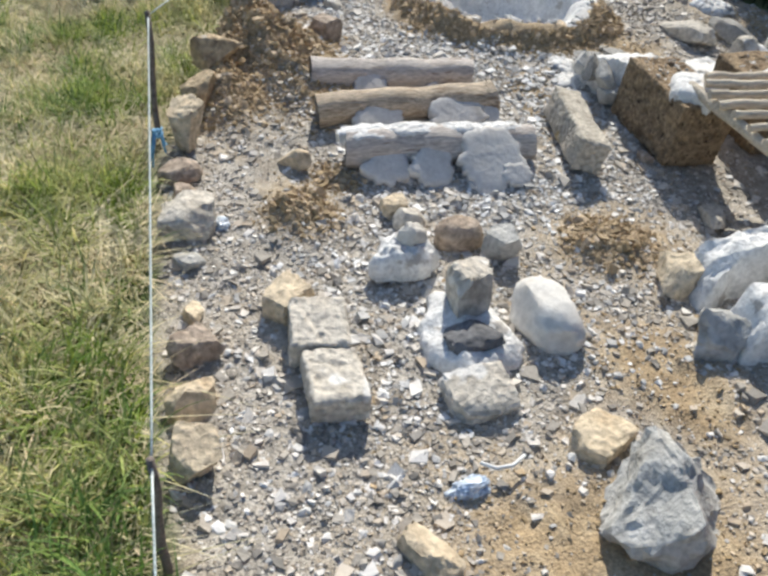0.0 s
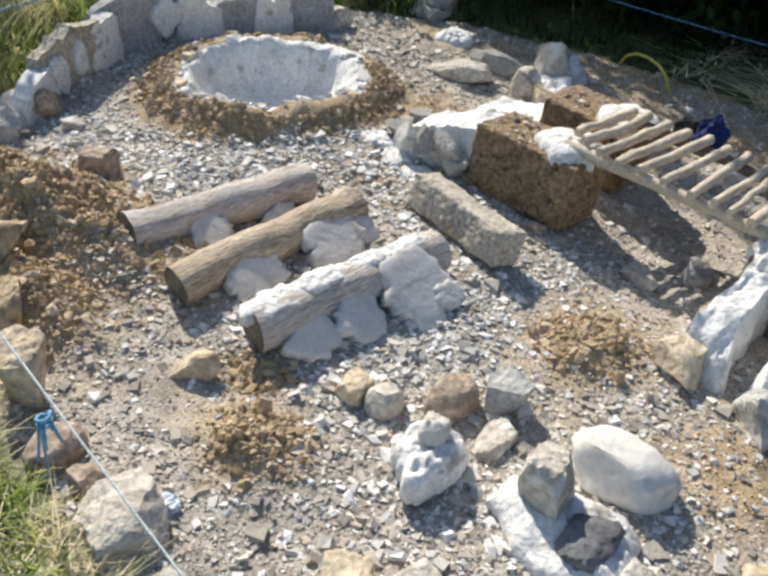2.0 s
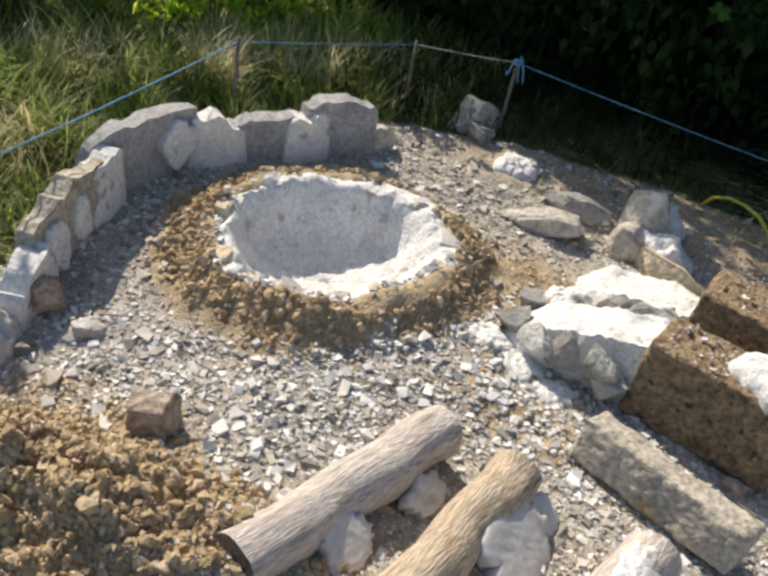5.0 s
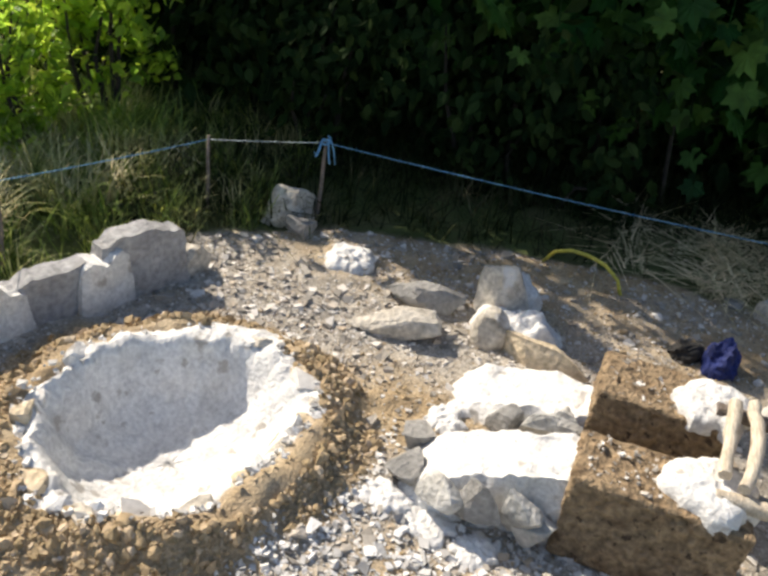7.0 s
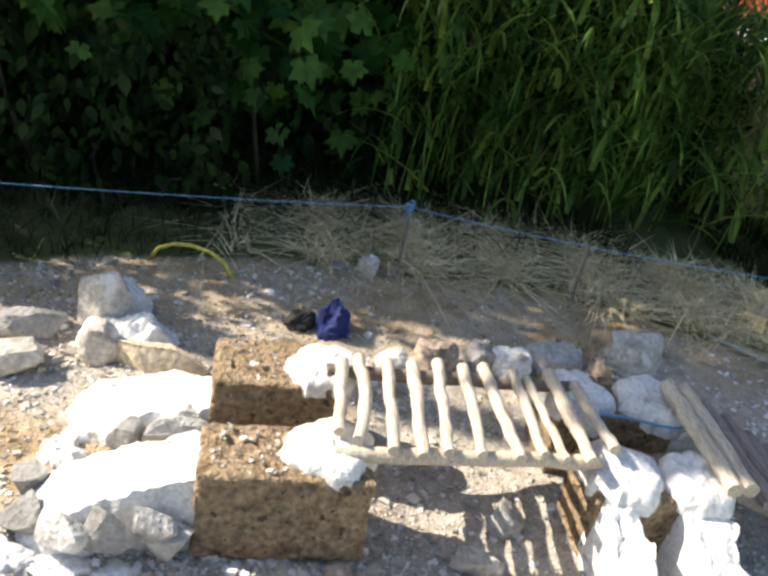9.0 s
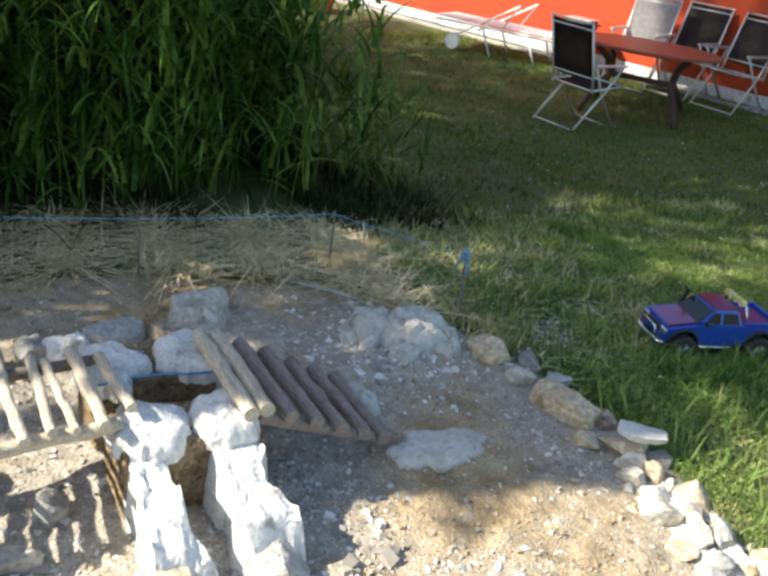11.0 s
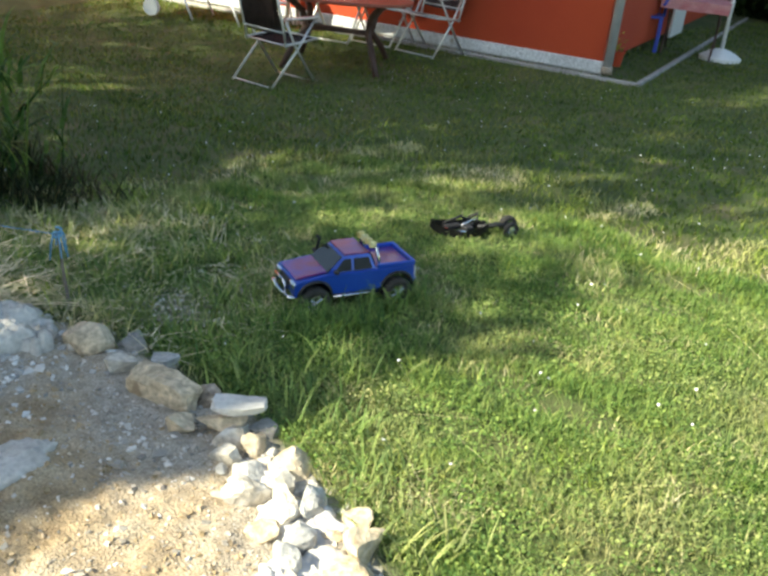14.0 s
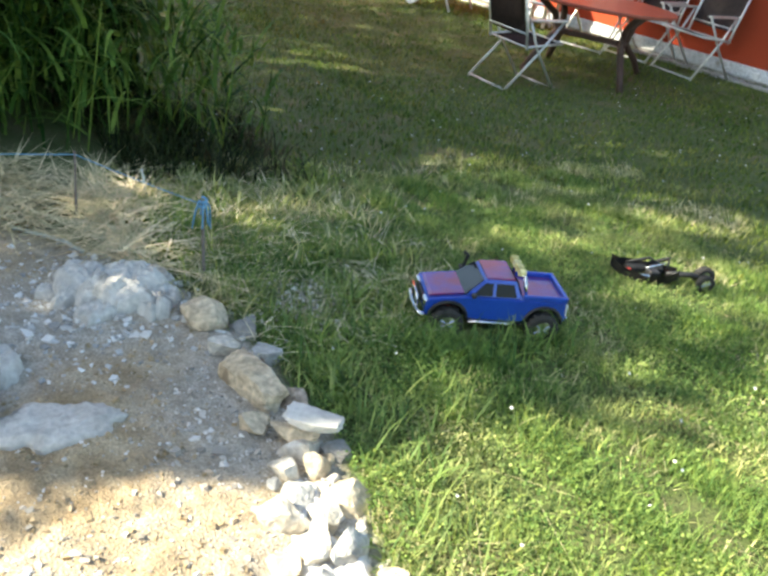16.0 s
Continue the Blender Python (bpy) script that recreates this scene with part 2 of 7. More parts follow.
ALU = material("brushed aluminium", [(0.3, (0.62, 0.61, 0.58)), (0.6, (0.72, 0.71, 0.68))], 6, 80, 0.1, 0.42, 0.7, fine_mix=0.1)
MESHCLOTH = material("dark brown mesh cloth", [(0.3, (0.028, 0.018, 0.018)), (0.6, (0.05, 0.032, 0.03))], 20, 300, 0.3, 0.7)
# lit copy of the chair mesh: sun glare is put into a pale grey
SUNCLOTH = material("mesh cloth paled for sun glare", [(0.3, (0.34, 0.34, 0.35)), (0.6, (0.46, 0.46, 0.47))], 20, 300, 0.3, 0.5)
TABLE = material("red brown table top", [(0.3, (0.28, 0.07, 0.045)), (0.6, (0.36, 0.10, 0.06))], 3, 40, 0.2, 0.38, stretch=(1, 6, 1))
DARKWOOD = material("dark table leg wood", [(0.3, (0.06, 0.03, 0.022)), (0.6, (0.10, 0.05, 0.035))], 8, 60, 0.3, 0.6)
WHITE = material("white plastic", [(0.3, (0.74, 0.74, 0.72)), (0.6, (0.80, 0.80, 0.79))], 5, 60, 0.1, 0.5, fine_mix=0.08)
BLUE_P = material("blue plastic", [(0.3, (0.025, 0.055, 0.36)), (0.6, (0.035, 0.075, 0.45))], 5, 60, 0.1, 0.4, fine_mix=0.1)
GLASSY = material("dark tinted glass", [(0.3, (0.012, 0.013, 0.015)), (0.6, (0.02, 0.021, 0.024))], 5, 60, 0, 0.08, fine_mix=0.05)
PINK = material("pink checked cloth", [(0.35, (0.62, 0.22, 0.24)), (0.6, (0.72, 0.36, 0.36))], 8, 90, 0.2, 0.9)
BLACK = material("black plastic", [(0.3, (0.012, 0.012, 0.013)), (0.6, (0.028, 0.027, 0.027))], 20, 120, 0.2, 0.5)
RUBBER = material("black rubber", [(0.3, (0.018, 0.017, 0.016)), (0.6, (0.035, 0.033, 0.03))], 20, 120, 0.3, 0.85)
CHROME = material("worn chrome", [(0.3, (0.62, 0.62, 0.63)), (0.6, (0.76, 0.76, 0.77))], 20, 120, 0.05, 0.22, 1.0, fine_mix=0.08)
TRUCKBLUE = material("metallic blue paint", [(0.3, (0.010, 0.055, 0.40)), (0.6, (0.016, 0.09, 0.55))], 6, 200, 0.05, 0.28, 0.35, fine_mix=0.15, coat=1.0)
# fixed crimson in place of the blue paint's angle-dependent red sheen
TRUCKRED = material("crimson paint for the flip sheen", [(0.35, (0.30, 0.03, 0.075)), (0.6, (0.16, 0.04, 0.26))], 9, 200, 0.05, 0.28, 0.45, fine_mix=0.15, coat=1.0)
YELLOW = material("yellowed lamp plastic", [(0.3, (0.62, 0.52, 0.16)), (0.6, (0.75, 0.68, 0.35))], 8, 80, 0.05, 0.4)
HOSE = material("yellow hose", [(0.3, (0.50, 0.44, 0.05)), (0.6, (0.62, 0.56, 0.10))], 8, 80, 0.05, 0.5)
REDPOT = material("red plastic", [(0.3, (0.55, 0.04, 0.02)), (0.6, (0.68, 0.06, 0.03))], 8, 80, 0.05, 0.5)
BLUECLOTH = material("dark blue cloth", [(0.3, (0.008, 0.014, 0.07)), (0.6, (0.014, 0.03, 0.17))], 9, 90, 0.4, 0.8)
CORD = material("pale twine", [(0.3, (0.46, 0.54, 0.54)), (0.6, (0.62, 0.68, 0.67))], 30, 200, 0.3, 0.8)
BLUECORD = material("blue twine", [(0.3, (0.09, 0.27, 0.48)), (0.6, (0.18, 0.42, 0.64))], 30, 200, 0.3, 0.7)
WHITESTONE = material("smooth white stone", [(0.3, (0.58, 0.55, 0.50)), (0.5, (0.70, 0.675, 0.63)), (0.7, (0.60, 0.56, 0.50))], 5, 50, 0.3, 0.85, fine_mix=0.15, spots=((0.50, 0.45, 0.38), 0.66, 6))
WRAP = material("pale blue wrapper", [(0.3, (0.30, 0.42, 0.60)), (0.6, (0.68, 0.74, 0.80))], 40, 120, 0.2, 0.35)

# ---- forms shared by many things ----
rng = np.random.default_rng(7)


def smooth(a, b, v):
    v = np.clip((v - a) / (b - a), 0, 1)
    return v * v * (3 - 2 * v)


EDGE = [(-0.12, 0.5), (-0.11, 1.0), (-0.09, 1.7), (-0.05, 2.5), (0.2, 3.3), (0.45, 3.9), (0.8, 4.17), (1.3, 4.42), (1.78, 4.42), (2.3, 4.2),
        (2.6, 4.18), (2.97, 3.72), (3.18, 3.1), (3.34, 2.3), (3.3, 1.4), (3.12, 0.92), (2.98, 0.52), (2.7, 0.3), (2.3, 0.06),
        (1.87, -0.03), (1.48, -0.08), (1.2, -0.03), (0.85, 0.04), (0.55, 0.19), (0.25, 0.33), (0.0, 0.42)]


def edge_distance(x, y):
    """Metres inside (+) or outside (-) of the dug patch of soil."""
    x, y = np.asarray(x, float), np.asarray(y, float)
    best, inside = np.full(x.shape, 1e9), np.zeros(x.shape, bool)
    for (ax, ay), (bx, by) in zip(EDGE, EDGE[1:] + EDGE[:1]):
        dx, dy = bx - ax, by - ay
        k = np.clip(((x - ax) * dx + (y - ay) * dy) / (dx * dx + dy * dy), 0, 1)
        best = np.minimum(best, np.hypot(x - ax - k * dx, y - ay - k * dy))
        cross = (ay > y) != (by > y)
        inside ^= cross & (x < (bx - ax) * (y - ay) / ((by - ay) or 1e-9) + ax)
    return np.where(inside, best, -best)


def waves(x, y, seed, octaves=5, first=1.0):
    """Cheap smooth noise in about -1 to 1 from sums of turned sines."""
    r = np.random.default_rng(seed)
    out, amp, f, total = 0, 1.0, first, 0
    for _ in range(octaves):
        for _ in range(3):
            a, ph = r.uniform(0, 6.283, 2)
            out = out + amp * np.sin(f * (x * math.cos(a) + y * math.sin(a)) * 6.283 + ph)
        total += amp * 1.7
        amp, f = amp * 0.55, f * 2.03
    return out / total


CRATER = (1.63, 3.65)


def crater_radius(a):
    return 0.335 + 0.03 * np.cos(2 * a + 0.6) + 0.012 * np.cos(3 * a + 2) + 0.008 * np.sin(7 * a)


def hill(x, y, cx, cy, sx, sy, turn=0.0):
    c, s = math.cos(turn), math.sin(turn)
    u, v = (x - cx) * c + (y - cy) * s, -(x - cx) * s + (y - cy) * c
    return np.exp(-(u / sx) ** 2 - (v / sy) ** 2)


def clayey(x, y):
    """0 to 1: loose brown clay soil rather than grey gravel."""
    r, a = np.hypot(x - CRATER[0], y - CRATER[1]), np.arctan2(y - CRATER[1], x - CRATER[0])
    ring = smooth(-0.02, 0.05, r - crater_radius(a)) * (1 - smooth(0.17, 0.27, r - crater_radius(a) + 0.04 * waves(x, y, 3, 3, 2)))
    v = np.maximum(ring, 1.25 * hill(x, y, 0.42, 3.45, 0.28, 0.42, 0.5))
    for cx, cy, sx, sy in ((0.36, 2.12, 0.12, 0.14), (1.3, 1.82, 0.22, 0.2), (0.85, 0.75, 0.5, 0.35), (2.0, 3.1, 0.2, 0.4), (1.45, 2.75, 0.12, 0.3), (1.5, 0.6, 0.55, 0.35), (1.2, 1.25, 0.2, 0.25), (0.25, 2.95, 0.12, 0.3)):
        v = np.maximum(v, 1.2 * hill(x, y, cx, cy, sx, sy))
    v = np.maximum(v, 0.8 * smooth(2.4, 2.9, x) * smooth(0.2, 0.8, y))
    return np.clip(v + 0.35 * waves(x, y, 11, 4, 1.6), 0, 1)


def cloddy(x, y):
    """0 to 1: where the clay lies in crumbled lumps: round the crater, on the bank and in two heaps."""
    r, a = np.hypot(x - CRATER[0], y - CRATER[1]), np.arctan2(y - CRATER[1], x - CRATER[0])
    q = r - crater_radius(a) + 0.05 * waves(x, y, 3, 3, 2)
    v = smooth(-0.01, 0.03, q) * (1 - smooth(0.13, 0.22, q))
    v = np.maximum(v, hill(x, y, 0.38, 3.40, 0.24, 0.52, 0.45))
    for cx, cy, s in ((0.36, 2.12, 0.13), (1.3, 1.82, 0.15), (0.22, 2.85, 0.17), (0.52, 2.32, 0.10)):
        v = np.maximum(v, hill(x, y, cx, cy, s, s))
    return v


def height(x, y):
    """The ground: the lawn falls off gently, the dug patch is rough, with a crater, an earth bank and clods."""
    x, y = np.asarray(x, float), np.asarray(y, float)
    d = edge_distance(x, y)
    lawn = -0.02 - 0.065 * np.clip(x - 1.8, 0, 4.6) * smooth(0.5, -1.5, y) + 0.012 * waves(x, y, 5, 3, 0.35)
    lawn = lawn + 0.03 * smooth(0.0, 0.4, -d) * smooth(0.0, 1.0, y)
    wall = (y + 7.28 - 0.266 * (x - 4.45)) * 0.966
    lawn = np.minimum(lawn + 0.16 * smooth(2.6, 0.5, wall), np.maximum(lawn, -0.165))
    far = np.hypot(x - 2, y - 1)
    lawn = lawn + 0.02 * waves(x, y, 6, 2, 0.05) * smooth(6, 20, far)
    inside = smooth(-0.04, 0.05, d)
    g = -0.015 + 0.014 * waves(x, y, 21, 4, 1.1) + 0.006 * waves(x, y, 22, 4, 6.0)
    c = clayey(x, y)
    g = g + c * (0.008 + 0.006 * waves(x, y, 24, 4, 9.0) + 0.006 * waves(x, y, 29, 5, 3.3))
    r, a = np.hypot(x - CRATER[0], y - CRATER[1]), np.arctan2(y - CRATER[1], x - CRATER[0])
    q = r - crater_radius(a)
    g = g + 0.075 * np.exp(-((q - 0.06) / 0.09) ** 2) * (1 + 0.3 * waves(x, y, 31, 3, 3)) - 0.2 * smooth(0.0, -0.2, q)
    bank = hill(x, y, 0.36, 3.38, 0.20, 0.50, 0.45)
    g = g + bank * (0.17 + 0.06 * waves(x, y, 26, 4, 4.0) + 0.02 * waves(x, y, 27, 3, 14.0)) + 0.10 * hill(x, y, 0.20, 2.92, 0.10, 0.24, 0.2) + 0.05 * hill(x, y, 0.36, 2.12, 0.10, 0.14) + 0.045 * hill(x, y, 1.3, 1.82, 0.16, 0.12)
    g = g + 0.05 * hill(x, y, 2.45, 0.35, 0.25, 0.16)
    g = g - 0.05 * hill(x, y, 2.05, 1.95, 0.4, 0.28)
    return lawn * (1 - inside) + g * inside


def ground_z(x, y):
    return float(height(np.array([x]), np.array([y]))[0])


def part(name, bm, mat, parent=None, label="", shade=False):
    """Links a bmesh as one mesh object, under a thing or a part where one is given."""
    me = bpy.data.meshes.new(name)
    bm.normal_update()
    bm.to_mesh(me)
    bm.free()
    for m in mat if isinstance(mat, (list, tuple)) else [mat]:
        me.materials.append(m)
    if shade:
        me.shade_smooth()
    ob = new(name, me)
    if parent:
        ob.parent = parent
    return tagged(ob, label) if label else ob


def empty(name, m, label, category, group=""):
    ob = new(name)
    ob.empty_display_size = 0.05
    ob.matrix_world = m
    return tagged(ob, label, category, group)


def raw(name, verts, faces, mat, smooth_shade=False):
    me = bpy.data.meshes.new(name)
    verts, faces = np.asarray(verts, np.float32), np.asarray(faces, np.int32)
    k = faces.shape[1]
    me.vertices.add(len(verts))
    me.vertices.foreach_set("co", verts.ravel())
    me.loops.add(faces.size)
    me.loops.foreach_set("vertex_index", faces.ravel())
    me.polygons.add(len(faces))
    me.polygons.foreach_set("loop_start", np.arange(len(faces), dtype=np.int32) * k)
    me.update(calc_edges=True)
    me.materials.append(mat)
    if smooth_shade:
        me.shade_smooth()
    else:
        me.shade_flat()
    return new(name, me)


def box(bm, sx, sy, sz, m=None, bevel=0.0, segments=1):
    """A box with its base at z = 0, bevelled."""
    geo = bmesh.ops.create_cube(bm, size=1.0)
    vs = geo["verts"]
    bmesh.ops.scale(bm, vec=(sx, sy, sz), verts=vs)
    bmesh.ops.translate(bm, vec=(0, 0, sz / 2), verts=vs)
    if bevel:
        es = list({e for v in vs for e in v.link_edges})
        out = bmesh.ops.bevel(bm, geom=es, offset=bevel, segments=segments, affect="EDGES", profile=0.6)
        vs = list({v for f in out["faces"] for v in f.verts} | {v for v in vs if v.is_valid})
    if m is not None:
        bmesh.ops.transform(bm, matrix=m, verts=vs)
    return vs


def tube(bm, pts, radii, sides=8, cap=True, wobble=0.0, seed=0):
    """A tube along points; radii one number or one each."""
    pts = [Vector(p) for p in pts]
    rr = radii if isinstance(radii, (list, tuple)) else [radii] * len(pts)
    r = random.Random(seed)
    rings, u = [], None
    for i, p in enumerate(pts):
        t = (pts[min(i + 1, len(pts) - 1)] - pts[max(i - 1, 0)]).normalized()
        if u is None:
            u = t.orthogonal().normalized()
        u = (u - t * u.dot(t)).normalized()
        w = t.cross(u)
        rings.append([bm.verts.new(p + (u * math.cos(6.2832 * k / sides) + w * math.sin(6.2832 * k / sides)) * rr[i] * (1 + wobble * r.uniform(-1, 1))) for k in range(sides)])
    for a, b in zip(rings, rings[1:]):
        for k in range(sides):
            bm.faces.new((a[k], a[(k + 1) % sides], b[(k + 1) % sides], b[k]))
    if cap:
        bm.faces.new(rings[0][::-1])
        bm.faces.new(rings[-1])
    return rings


def rock_bm(sx, sy, sz, seed, cuts=11, rough=0.05, square=0.0, detail=4, sink=0.25, depth=(0.42, 0.74)):
    """A broken stone: a ball pressed flat against random planes, then roughened, with a flat base at z = 0."""
    r = random.Random(seed)
    bm = bmesh.new()
    bmesh.ops.create_icosphere(bm, subdivisions=detail, radius=1.0)
    planes = []
    for i in range(cuts):
        a = 2.4 * i + r.uniform(-0.5, 0.5)
        n = Vector((math.cos(a), math.sin(a), r.gauss(0.15, 0.75))).normalized()
        planes.append((n, r.uniform(*depth)))
    planes.append((Vector((r.gauss(0, 0.2), r.gauss(0, 0.2), 1)).normalized(), depth[0] + r.uniform(0, 0.2)))
    off = Vector((r.uniform(0, 90), r.uniform(0, 90), r.uniform(0, 90)))
    for v in bm.verts:
        co = v.co.copy()
        if square:
            k = max(abs(co.x), abs(co.y), abs(co.z))
            co = co.lerp(co / k * 0.85, square)
        for n, d in planes:
            over = co.dot(n) - d
            if over > 0:
                co -= n * over * 0.95
        co *= 1 + rough * 1.6 * noise.noise(co * 1.6 + off) + rough * noise.noise(co * 4.5 + off) + rough * 0.8 * noise.noise(co * 10 + off) + rough * 0.5 * noise.noise(co * 22 + off)
        v.co = co
    lo = [min(v.co[i] for v in bm.verts) for i in range(3)]
    hi = [max(v.co[i] for v in bm.verts) for i in range(3)]
    for v in bm.verts:
        x, y, z = ((v.co[i] - lo[i]) / (hi[i] - lo[i]) for i in range(3))
        v.co = Vector(((x - 0.5) * sx, (y - 0.5) * sy, max(z - sink, -0.02) / (1 - sink) * sz))
    return bm


STONES = 0


def stone(x, y, sx, sy, sz, turn=0.0, mat=None, label="pale rough stone lying on the gravel", name="stone", z=None, tilt=(0, 0), cuts=11,
          rough=0.05, square=0.0, group="", seed=None, sink=0.25, detail=4):
    global STONES
    STONES += 1
    deep = (0.38, 0.72)
    rough = max(rough, 0.06)
    if "round" in label or "smooth" in label:
        cuts, rough, deep = 5, 0.03, (0.74, 0.92)
    elif "flat" in label or "block" in label or "long" in label:
        cuts, square, deep = 8, 0.85, (0.78, 1.05)
    ob = part(name, rock_bm(sx, sy, sz, seed or STONES * 13 + 5, cuts, rough, square, detail, sink, deep), mat or LIME)
    ob.data.shade_smooth()
    ob.data.set_sharp_from_angle(angle=radians(24))
    zz = ground_z(x, y) - 0.012 if z is None else z
    ob.matrix_world = pose(x, y, zz, tilt[0], tilt[1], turn)
    return tagged(ob, label, "stone", group)


def blob(x, y, sx, sy, sz, turn=0, mat=None, label="lump of white plaster on the ground", z=None, seed=1, rough=0.13, name="plaster_lump", cuts=3, tilt=(0, 0)):
    ob = part(name, rock_bm(sx, sy, sz, seed, cuts, rough, 0.1, 4, 0.4, (0.6, 0.85)), mat or PLASTER, shade=True)
    ob.matrix_world = pose(x, y, (ground_z(x, y) - 0.012) if z is None else z, tilt[0], tilt[1], turn)
    return tagged(ob, label, "plaster")


def crust(x, y, sx, sy, h, turn=0.0, mat=None, label="smear of white plaster", z=None, tilt=(0, 0), seed=1, name="plaster_lump", flat=0.5, lumpy=1.0, ragged=1.0):
    """A trowelled patch: ragged outline, rounded rim and a lumpy top, thinning towards its edge."""
    off = Vector((seed * 5.3, seed * 1.7, 0))
    n, sides = 15, 56
    f = 1 / max(sx, sy)
    bm = bmesh.new()
    rings = []
    for k in range(1, n + 1):
        u = k / n
        ring = []
        for s in range(sides):
            a = 6.28318 * s / sides
            d = Vector((math.cos(a), math.sin(a), 0))
            edge = 0.95 + 0.30 * noise.noise(d * 1.3 + off) + u ** 2 * ragged * (0.15 * noise.noise(d * 2.6 + off) + 0.10 * noise.noise(d * 5.5 + off) + 0.05 * noise.noise(d * 13 + off))
            p = Vector((d.x * u * edge * sx / 2, d.y * u * edge * sy / 2, 0))
            e = (1 - u ** (2 + 5 * flat)) ** 0.6
            q = p + off
            p.z = h * e * (0.85 + lumpy * (0.45 * noise.noise(q * 3.2 * f) + 0.32 * noise.noise(q * 8 * f) + 0.15 * noise.noise(q * 18 * f))) + lumpy * 0.005 * noise.noise(q * 45) + lumpy * 0.003 * noise.noise(q * 90) - 0.002
            ring.append(bm.verts.new(p))
        rings.append(ring)
    top = bm.verts.new((0, 0, sum(v.co.z for v in rings[0]) / sides))
    low = [bm.verts.new((v.co.x * 0.97, v.co.y * 0.97, -0.035)) for v in rings[-1]]
    for s in range(sides):
        bm.faces.new((top, rings[0][s], rings[0][(s + 1) % sides]))
    for a, b in zip(rings, rings[1:] + [low]):
        for s in range(sides):
            bm.faces.new((a[s], b[s], b[(s + 1) % sides], a[(s + 1) % sides]))
    bm.faces.new(low[::-1])
    ob = part(name, bm, mat or PLASTER, shade=True)
    ob.data.set_sharp_from_angle(angle=radians(50))
    ob.matrix_world = pose(x, y, (ground_z(x, y) + 0.002) if z is None else z, tilt[0], tilt[1], turn)
    return tagged(ob, label, "plaster") if label else ob


# ---- the ground ----
def axis(lo, hi, step, far):
    mid = list(np.arange(lo, hi, step))
    out, d, v = [], step, hi
    while v < far:
        out.append(v)
        d *= 1.22
        v += d
    back, d, v = [], step, lo - step
    while v > -far:
        back.append(v)
        d *= 1.22
        v -= d
    return np.array(back[::-1] + mid + out)


def make_ground():
    gx, gy = axis(-0.5, 3.6, 0.0125, 900), axis(-0.3, 4.7, 0.0125, 900)
    X, Y = np.meshgrid(gx, gy)
    Z = height(X, Y)
    nx = len(gx)
    i, j = np.meshgrid(np.arange(nx - 1), np.arange(len(gy) - 1))
    q = (j * nx + i).ravel()
    ob = raw("ground", np.stack([X, Y, Z], -1).reshape(-1, 3), np.stack([q, q + 1, q + nx + 1, q + nx], -1), None, True)
    d = edge_distance(X, Y)
    for key, v in (("soil", smooth(-0.05, 0.03, d + 0.03 * waves(X, Y, 41, 4, 3))), ("clay", clayey(X, Y))):
        at = ob.data.attributes.new(key, "FLOAT", "POINT")
        at.data.foreach_set("value", v.astype(np.float32).ravel())
    m = bpy.data.materials.new("soil and turf")
    m.use_nodes = True
    n, l = m.node_tree.nodes, m.node_tree.links
    p = n["Principled BSDF"]
    p.inputs["Roughness"].default_value = 0.95
    tc = n.new("ShaderNodeTexCoord")

    def noise_ramp(scale, stops, detail=6.0):
        t = n.new("ShaderNodeTexNoise")
        t.inputs["Scale"].default_value, t.inputs["Detail"].default_value = scale, detail
        l.new(tc.outputs["Object"], t.inputs["Vector"])
        r = n.new("ShaderNodeValToRGB")
        while len(r.color_ramp.elements) < len(stops):
            r.color_ramp.elements.new(0.5)
        for e, (pos, c) in zip(r.color_ramp.elements, stops):
            e.position, e.color = pos, (*c, 1)
        l.new(t.outputs[0], r.inputs[0])
        return r.outputs[0], t.outputs[0]

    def mixed(fac, a, b, kind="MIX"):
        x = n.new("ShaderNodeMix")
        x.data_type, x.blend_type = "RGBA", kind
        for key, v in (("Factor", fac), ("A", a), ("B", b)):
            if isinstance(v, float):
                x.inputs[key].default_value = v
            else:
                l.new(v, x.inputs[key])
        return x.outputs["Result"]

    def attribute(key):
        a = n.new("ShaderNodeAttribute")
        a.attribute_name = key
        return a.outputs["Fac"]

    gravel, _ = noise_ramp(22, [(0.3, (0.33, 0.295, 0.245)), (0.5, (0.475, 0.43, 0.365)), (0.7, (0.59, 0.55, 0.485))])
    clay, _ = noise_ramp(9, [(0.3, (0.31, 0.225, 0.13)), (0.5, (0.45, 0.335, 0.20)), (0.7, (0.56, 0.45, 0.30))])
    turf, _ = noise_ramp(3, [(0.3, (0.06, 0.09, 0.022)), (0.5, (0.09, 0.12, 0.032)), (0.7, (0.15, 0.14, 0.06))])
    grain, fine = noise_ramp(130, [(0.3, (0.6, 0.6, 0.6)), (0.7, (1.2, 1.2, 1.2))], 8.0)
    col = mixed(attribute("soil"), turf, mixed(attribute("clay"), gravel, clay))
    l.new(mixed(1.0, col, grain, "MULTIPLY"), p.inputs["Base Color"])
    b = n.new("ShaderNodeBump")
    b.inputs["Strength"].default_value, b.inputs["Distance"].default_value = 0.7, 0.012
    l.new(fine, b.inputs["Height"])
    l.new(b.outputs[0], p.inputs["Normal"])
    ob.data.materials.clear()
    ob.data.materials.append(m)
    return tagged(ob, "gravelly soil patch dug into a green lawn", "ground", kind="structure")


make_ground()

